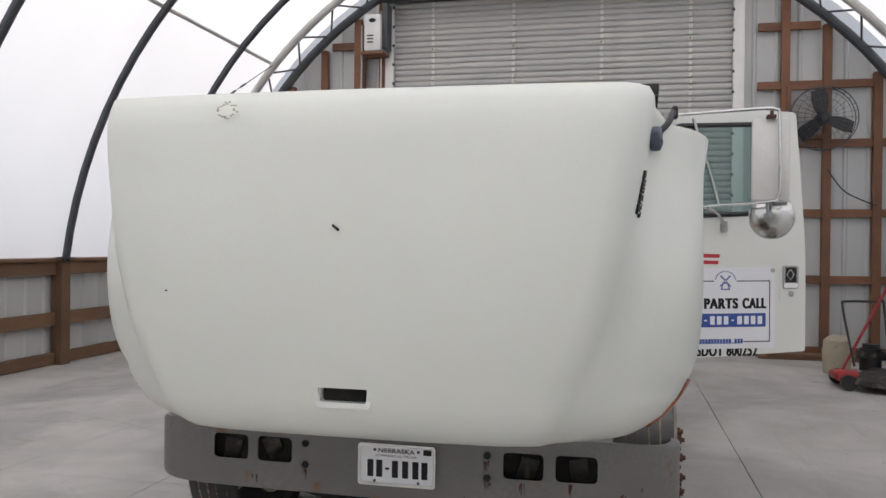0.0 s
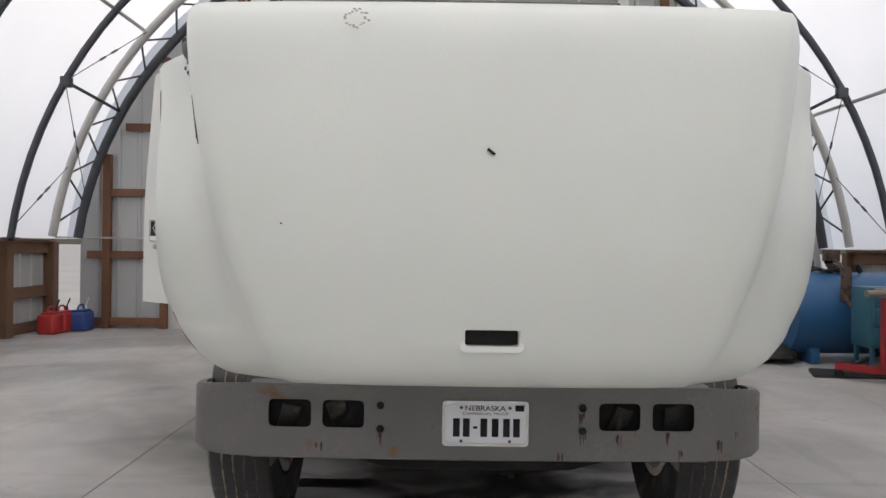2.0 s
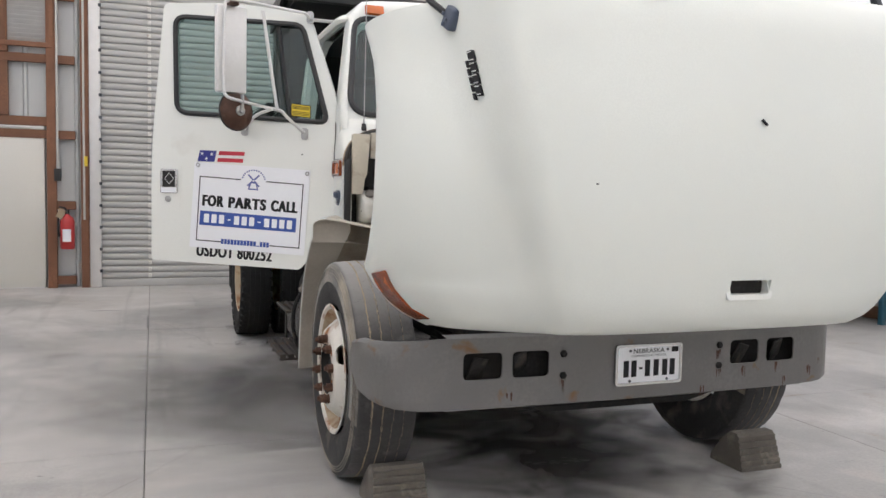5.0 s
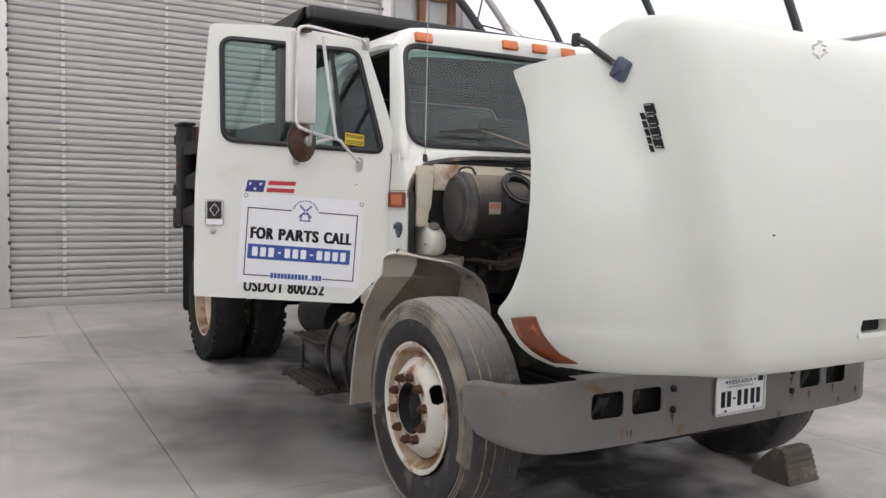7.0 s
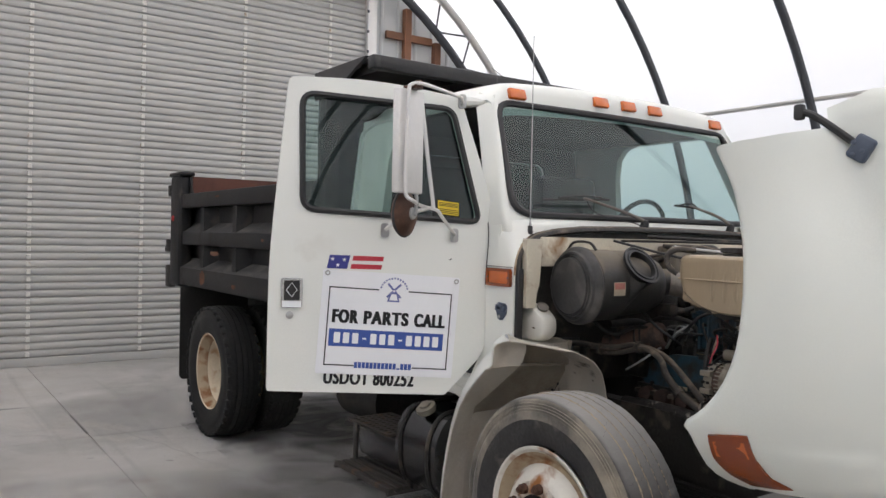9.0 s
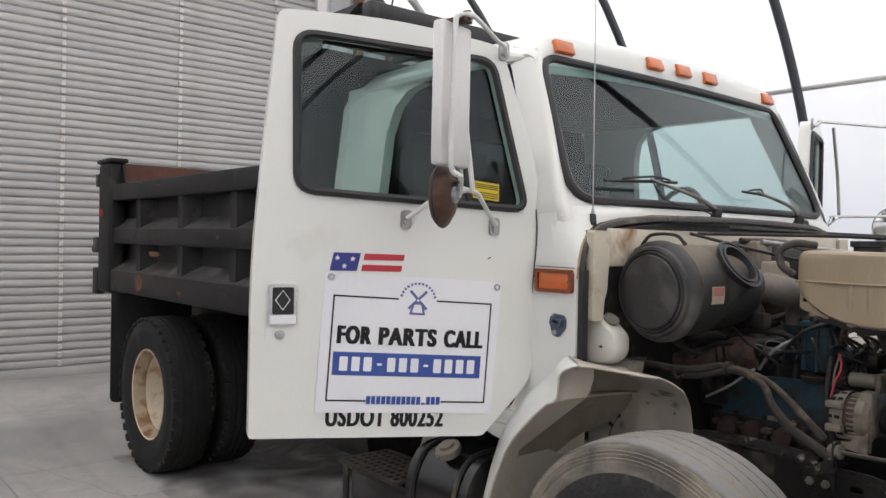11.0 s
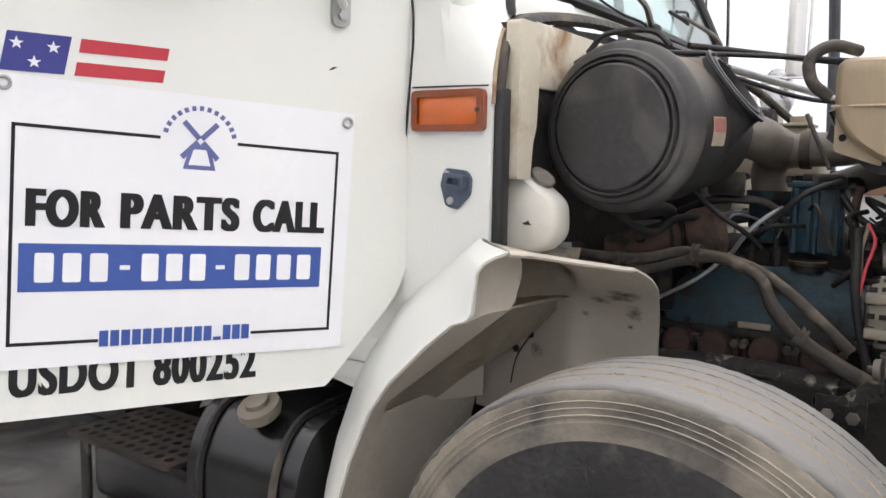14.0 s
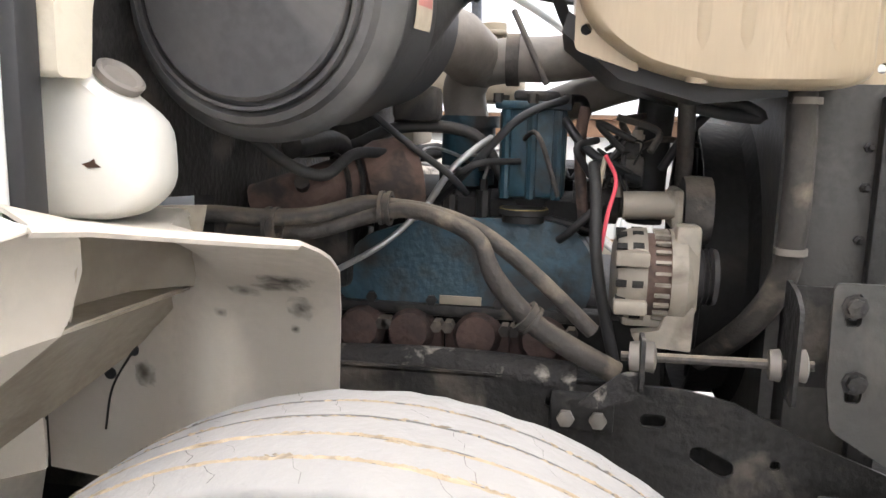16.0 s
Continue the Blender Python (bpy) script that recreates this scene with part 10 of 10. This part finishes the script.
# ---- blue fuel tank on skids ----
bt = thing("fuel_storage_tank", (3.95, 9.35, 0), "blue steel storage tank lying on a low stand", "storage tank")
bm = B()
lathe(bm, (3.0, 9.35, 0.56), (1, 0, 0), [(0.02, 0.0), (0.01, 0.30), (0.0, 0.44), (0.0, 0.470), (0.015, 0.478), (0.04, 0.475), (1.80, 0.475), (1.82, 0.46), (1.83, 0.0)], 48)
part("shell", bm, M_TANKB, bt, smooth=40)
for x in (3.25, 4.5):
    bm = B()
    box(bm, x - 0.05, x + 0.05, 9.0, 9.7, 0.0, 0.18, 0.01)
    part("skid", bm, M_TANKB, bt)
for z, w, y in ((0.72, 0.05, 9.27), (0.46, 0.06, 9.20), (0.52, 0.05, 9.21)):
    bm = B()
    box(bm, 2.995, 3.003, y - w / 2, y + w / 2, z, z + 0.07)
    part("decal", bm, M_SIGN, bt, smooth=0)
bm = B()
cyl(bm, (3.55, 9.30, 1.03), (3.55, 9.30, 1.20), 0.035, 10)
box(bm, 3.47, 3.63, 9.22, 9.36, 1.16, 1.30, 0.02)
tube(bm, [(3.55, 9.25, 1.18), (3.50, 8.95, 1.10), (3.50, 8.87, 0.80), (3.60, 8.75, 0.60), (3.95, 8.60, 0.40), (4.4, 8.5, 0.25)], 0.022, 8)
part("pump_and_hose", bm, M_MANI, bt, "brown hand pump and hose", smooth=60)
bm = B()
box(bm, 3.46, 3.58, 8.855, 8.90, 0.72, 1.10, 0.015)
part("nozzle_strap", bm, M_MANI, bt)
bm = B()
tube(bm, [(4.6, 8.6, 0.42), (4.0, 8.35, 0.38), (3.5, 8.25, 0.20), (3.15, 8.25, 0.05), (3.3, 8.1, 0.03), (4.0, 8.0, 0.03), (4.6, 8.1, 0.03)], 0.022, 8)
tagged(part("floor_hose", bm, M_BLACK, smooth=60), "black rubber hose looped on the floor", "hose")
bm = B()
plate(bm, rounded([(2.78, 8.05), (3.9, 7.95), (3.95, 8.35), (2.95, 8.55)], 0.06), [], lambda a, b, t: (a, b, 0.0 + t), 0.025)
tagged(part("drip_tray", bm, M_BLACK), "flat dark drip tray on the floor", "tray")

# mower deck with engine and handle
mw = thing("push_mower", (2.65, 9.25, 0), "worn red and grey push mower parked by the tank", "mower")
bm = B()
lathe(bm, (2.78, 9.2, 0.06), (0, 0, 1), [(0, 0.30), (0.02, 0.33), (0.07, 0.31), (0.10, 0.26), (0.14, 0.20), (0.17, 0.12), (0.17, 0)], 24)
part("deck", bm, M_GRIME, mw, "grey steel deck")
bm = B()
box(bm, 2.32, 2.62, 9.15, 9.55, 0.08, 0.17, 0.03)
part("front_guard", bm, M_REDP, mw, "red front guard")
bm = B()
cyl(bm, (2.72, 9.45, 0.18), (2.72, 9.45, 0.42), 0.11, 14)
box(bm, 2.60, 2.86, 9.36, 9.56, 0.30, 0.40, 0.02)
cyl(bm, (2.72, 9.45, 0.42), (2.72, 9.45, 0.47), 0.08, 14)
part("engine", bm, M_GRIME, mw)
bm = B()
tube(bm, [(2.60, 9.60, 0.20), (2.58, 9.85, 0.60), (2.56, 9.95, 0.86), (2.60, 9.96, 0.90), (2.95, 9.96, 0.90), (3.0, 9.95, 0.86), (2.96, 9.60, 0.20)], 0.014, 8, 4)
part("handle", bm, M_BLACK, mw)
for x, y in ((2.42, 9.12), (2.42, 9.58), (2.98, 9.05), (2.98, 9.6)):
    bm = B()
    lathe(bm, (x, y - 0.02, 0.085), (0, 1, 0), [(0, 0.0), (0, 0.085), (0.04, 0.085), (0.04, 0.0)], 18)
    part("wheel", bm, M_BLACKCLEAN, mw)
bm = B()
cyl(bm, (2.50, 9.75, 0.10), (2.95, 9.78, 1.02), 0.016, 8)
cyl(bm, (2.95, 9.78, 1.02), (3.05, 9.785, 1.22), 0.022, 8)
tagged(part("red_handle_bar", bm, M_REDP), "long red tool handle with a black grip", "tool handle")
bm = B()
cyl(bm, (3.50, 11.50, 0.0), (3.90, 11.66, 2.26), 0.018, 8)
cyl(bm, (3.83, 11.632, 1.9), (3.873, 11.65, 2.12), 0.03, 8)
tagged(part("metal_pole", bm, M_STEEL), "long grey metal pole leaning on the wall framing", "pole")
bm = B()
lathe(bm, (2.62, 10.4, 0.0), (0, 0, 1), [(0, 0.0), (0, 0.15), (0.28, 0.17), (0.30, 0.16), (0.40, 0.15), (0.46, 0.08), (0.47, 0)], 18)
tagged(part("dusty_drum", bm, M_CREAM, smooth=40), "dusty pale round canister standing by the wall", "canister")
bm = B()
box(bm, 1.9, 3.2, 11.44, 11.67, 0.0, 0.05, 0.01)
box(bm, 2.0, 3.1, 11.42, 11.62, 0.05, 0.085, 0.01)
tagged(part("plank_stack", bm, M_WOODB, smooth=0), "short stack of brown planks by the wall", "planks")

# ---- bench and engine stand by the east wall ----
wb_ = thing("workbench", (4.3, 8.0, 0), "teal steel workbench with shelves along the low wall", "workbench")
bm = B()
box(bm, 3.75, 4.75, 6.6, 8.45, 0.86, 0.93, 0.008)
part("bench_top", bm, M_TEAL, wb_)
bm = B()
box(bm, 3.73, 4.75, 6.6, 8.47, 0.931, 0.945, 0.003)
part("top_sheet", bm, M_ALU, wb_, "scuffed pale top")
bm = B()
box(bm, 3.78, 4.7, 6.65, 8.4, 0.46, 0.50, 0.006)
part("shelf", bm, M_TEAL, wb_)
for x, y in ((3.80, 6.65), (3.80, 8.40), (4.70, 6.65), (4.70, 8.40)):
    bm = B()
    box(bm, x - 0.03, x + 0.03, y - 0.03, y + 0.03, 0, 0.86, 0.004)
    part("leg", bm, M_TEAL, wb_)
bm = B()
box(bm, 4.68, 4.74, 6.6, 8.45, 0.945, 1.10, 0.004)
part("back_board", bm, M_TEAL, wb_)
bm = B()
box(bm, 3.35, 3.72, 8.05, 8.45, 0.30, 0.92, 0.015)
cab_ = part("tool_cabinet", bm, M_TEAL)
tagged(cab_, "teal steel tool cabinet beside the bench", "cabinet")
for k in range(3):
    bm = B()
    box(bm, 3.37, 3.70, 8.035, 8.051, 0.34 + 0.19 * k, 0.51 + 0.19 * k, 0.004)
    dr = part("drawer", bm, M_TEAL, cab_)
    bm = B()
    box(bm, 3.48, 3.60, 8.015, 8.036, 0.47 + 0.19 * k, 0.49 + 0.19 * k, 0.003)
    part("drawer_handle", bm, M_STEEL, dr)
for x in (3.39, 3.68):
    for y in (8.10, 8.40):
        bm = B()
        box(bm, x - 0.02, x + 0.02, y - 0.02, y + 0.02, 0, 0.30, 0.003)
        part("leg", bm, M_TEAL, cab_)
es = thing("engine_stand", (3.4, 7.7, 0), "red steel engine stand on castors", "engine stand")
bm = B()
box(bm, 3.27, 3.37, 7.66, 7.75, 0.12, 0.90, 0.01)
part("column", bm, M_REDP, es)
bm = B()
box(bm, 3.20, 3.30, 7.60, 7.75, 0.84, 0.93, 0.01)
cyl(bm, (3.25, 7.62, 0.885), (3.05, 7.60, 0.88), 0.035, 10)
part("head", bm, M_CAST, es)
for a, b in (((3.0, 8.05), (3.52, 7.55)), ((3.32, 7.72), (4.35, 7.35))):
    bm = B()
    p, q = Vector((*a, 0.125)), Vector((*b, 0.125))
    d = (q - p).normalized()
    n = Vector((-d.y, d.x, 0)) * 0.035
    v = [bm.verts.new(w + n * sx + Vector((0, 0, sz))) for w in (p, q) for sx, sz in ((-1, -0.035), (1, -0.035), (1, 0.035), (-1, 0.035))]
    for f in ((0, 1, 2, 3), (7, 6, 5, 4), (0, 4, 5, 1), (1, 5, 6, 2), (2, 6, 7, 3), (3, 7, 4, 0)):
        bm.faces.new([v[i] for i in f])
    part("base_leg", bm, M_REDP, es, smooth=0)
for x, y in ((3.02, 8.03), (3.50, 7.57), (4.33, 7.36)):
    bm = B()
    lathe(bm, (x, y - 0.018, 0.045), (0, 1, 0), [(0, 0.0), (0, 0.045), (0.036, 0.045), (0.036, 0)], 16)
    box(bm, x - 0.02, x + 0.02, y - 0.028, y - 0.02, 0.04, 0.10, 0.002)
    part("castor", bm, M_BLACKCLEAN, es)

def jug(x, y, z, h, material, lab, cat):
    bm = B()
    lathe(bm, (x, y, z), (0, 0, 1), [(0, 0), (0, 0.05), (h * 0.6, 0.052), (h * 0.75, 0.035), (h * 0.85, 0.02), (h, 0.02), (h, 0)], 14)
    tagged(part("bottle", bm, material, smooth=40), lab, cat, "bench bottles")


jug(3.95, 8.2, 0.945, 0.22, M_SIGN, "white plastic bottle on the bench", "bottle")
jug(3.95, 8.38, 0.945, 0.18, M_REDPL, "red plastic bottle on the bench", "bottle")
for x, y, z0, sx, sy, h, mt, nm, lab, cat in ((4.2, 7.7, 0.945, 0.18, 0.10, 0.05, M_GRIME, "tool_tray", "dark tray of loose tools on the bench", "tool tray"), (4.1, 7.2, 0.945, 0.14, 0.12, 0.06, M_REDP, "red_box", "small red tool box on the bench", "tool box"), (4.92, 10.0, 1.30, 0.08, 0.14, 0.12, M_LINER, "parts_box", "grey box standing on the wall cap", "box"), (4.92, 9.72, 1.30, 0.08, 0.12, 0.14, M_LINER, "parts_box", "grey box standing on the wall cap", "box"), (4.92, 10.35, 1.30, 0.07, 0.10, 0.07, M_BLACK, "black_case", "small black case standing on the wall cap", "case")):
    bm = B()
    box(bm, x - sx, x + sx, y - sy, y + sy, z0, z0 + h, 0.012)
    box(bm, x - sx * 0.8, x + sx * 0.8, y - sy * 0.8, y + sy * 0.8, z0 + h - 0.002, z0 + h + 0.012, 0.004)
    tagged(part(nm, bm, mt), lab, cat)
bm = B()
for k in range(6):
    rnd = random.Random(40 + k)
    a = Vector((3.5 + rnd.uniform(-0.2, 0.6), 9.3 + rnd.uniform(-0.15, 0.15), 1.04))
    tube(bm, [a, a + Vector((rnd.uniform(-0.15, 0.15), rnd.uniform(-0.1, 0.1), rnd.uniform(0.03, 0.12))), a + Vector((rnd.uniform(-0.25, 0.25), rnd.uniform(-0.15, 0.15), 0.01))], 0.018, 6)
tagged(part("hose_pile", bm, M_BLACK, smooth=60), "tangle of black hoses lying on the blue tank", "hoses")
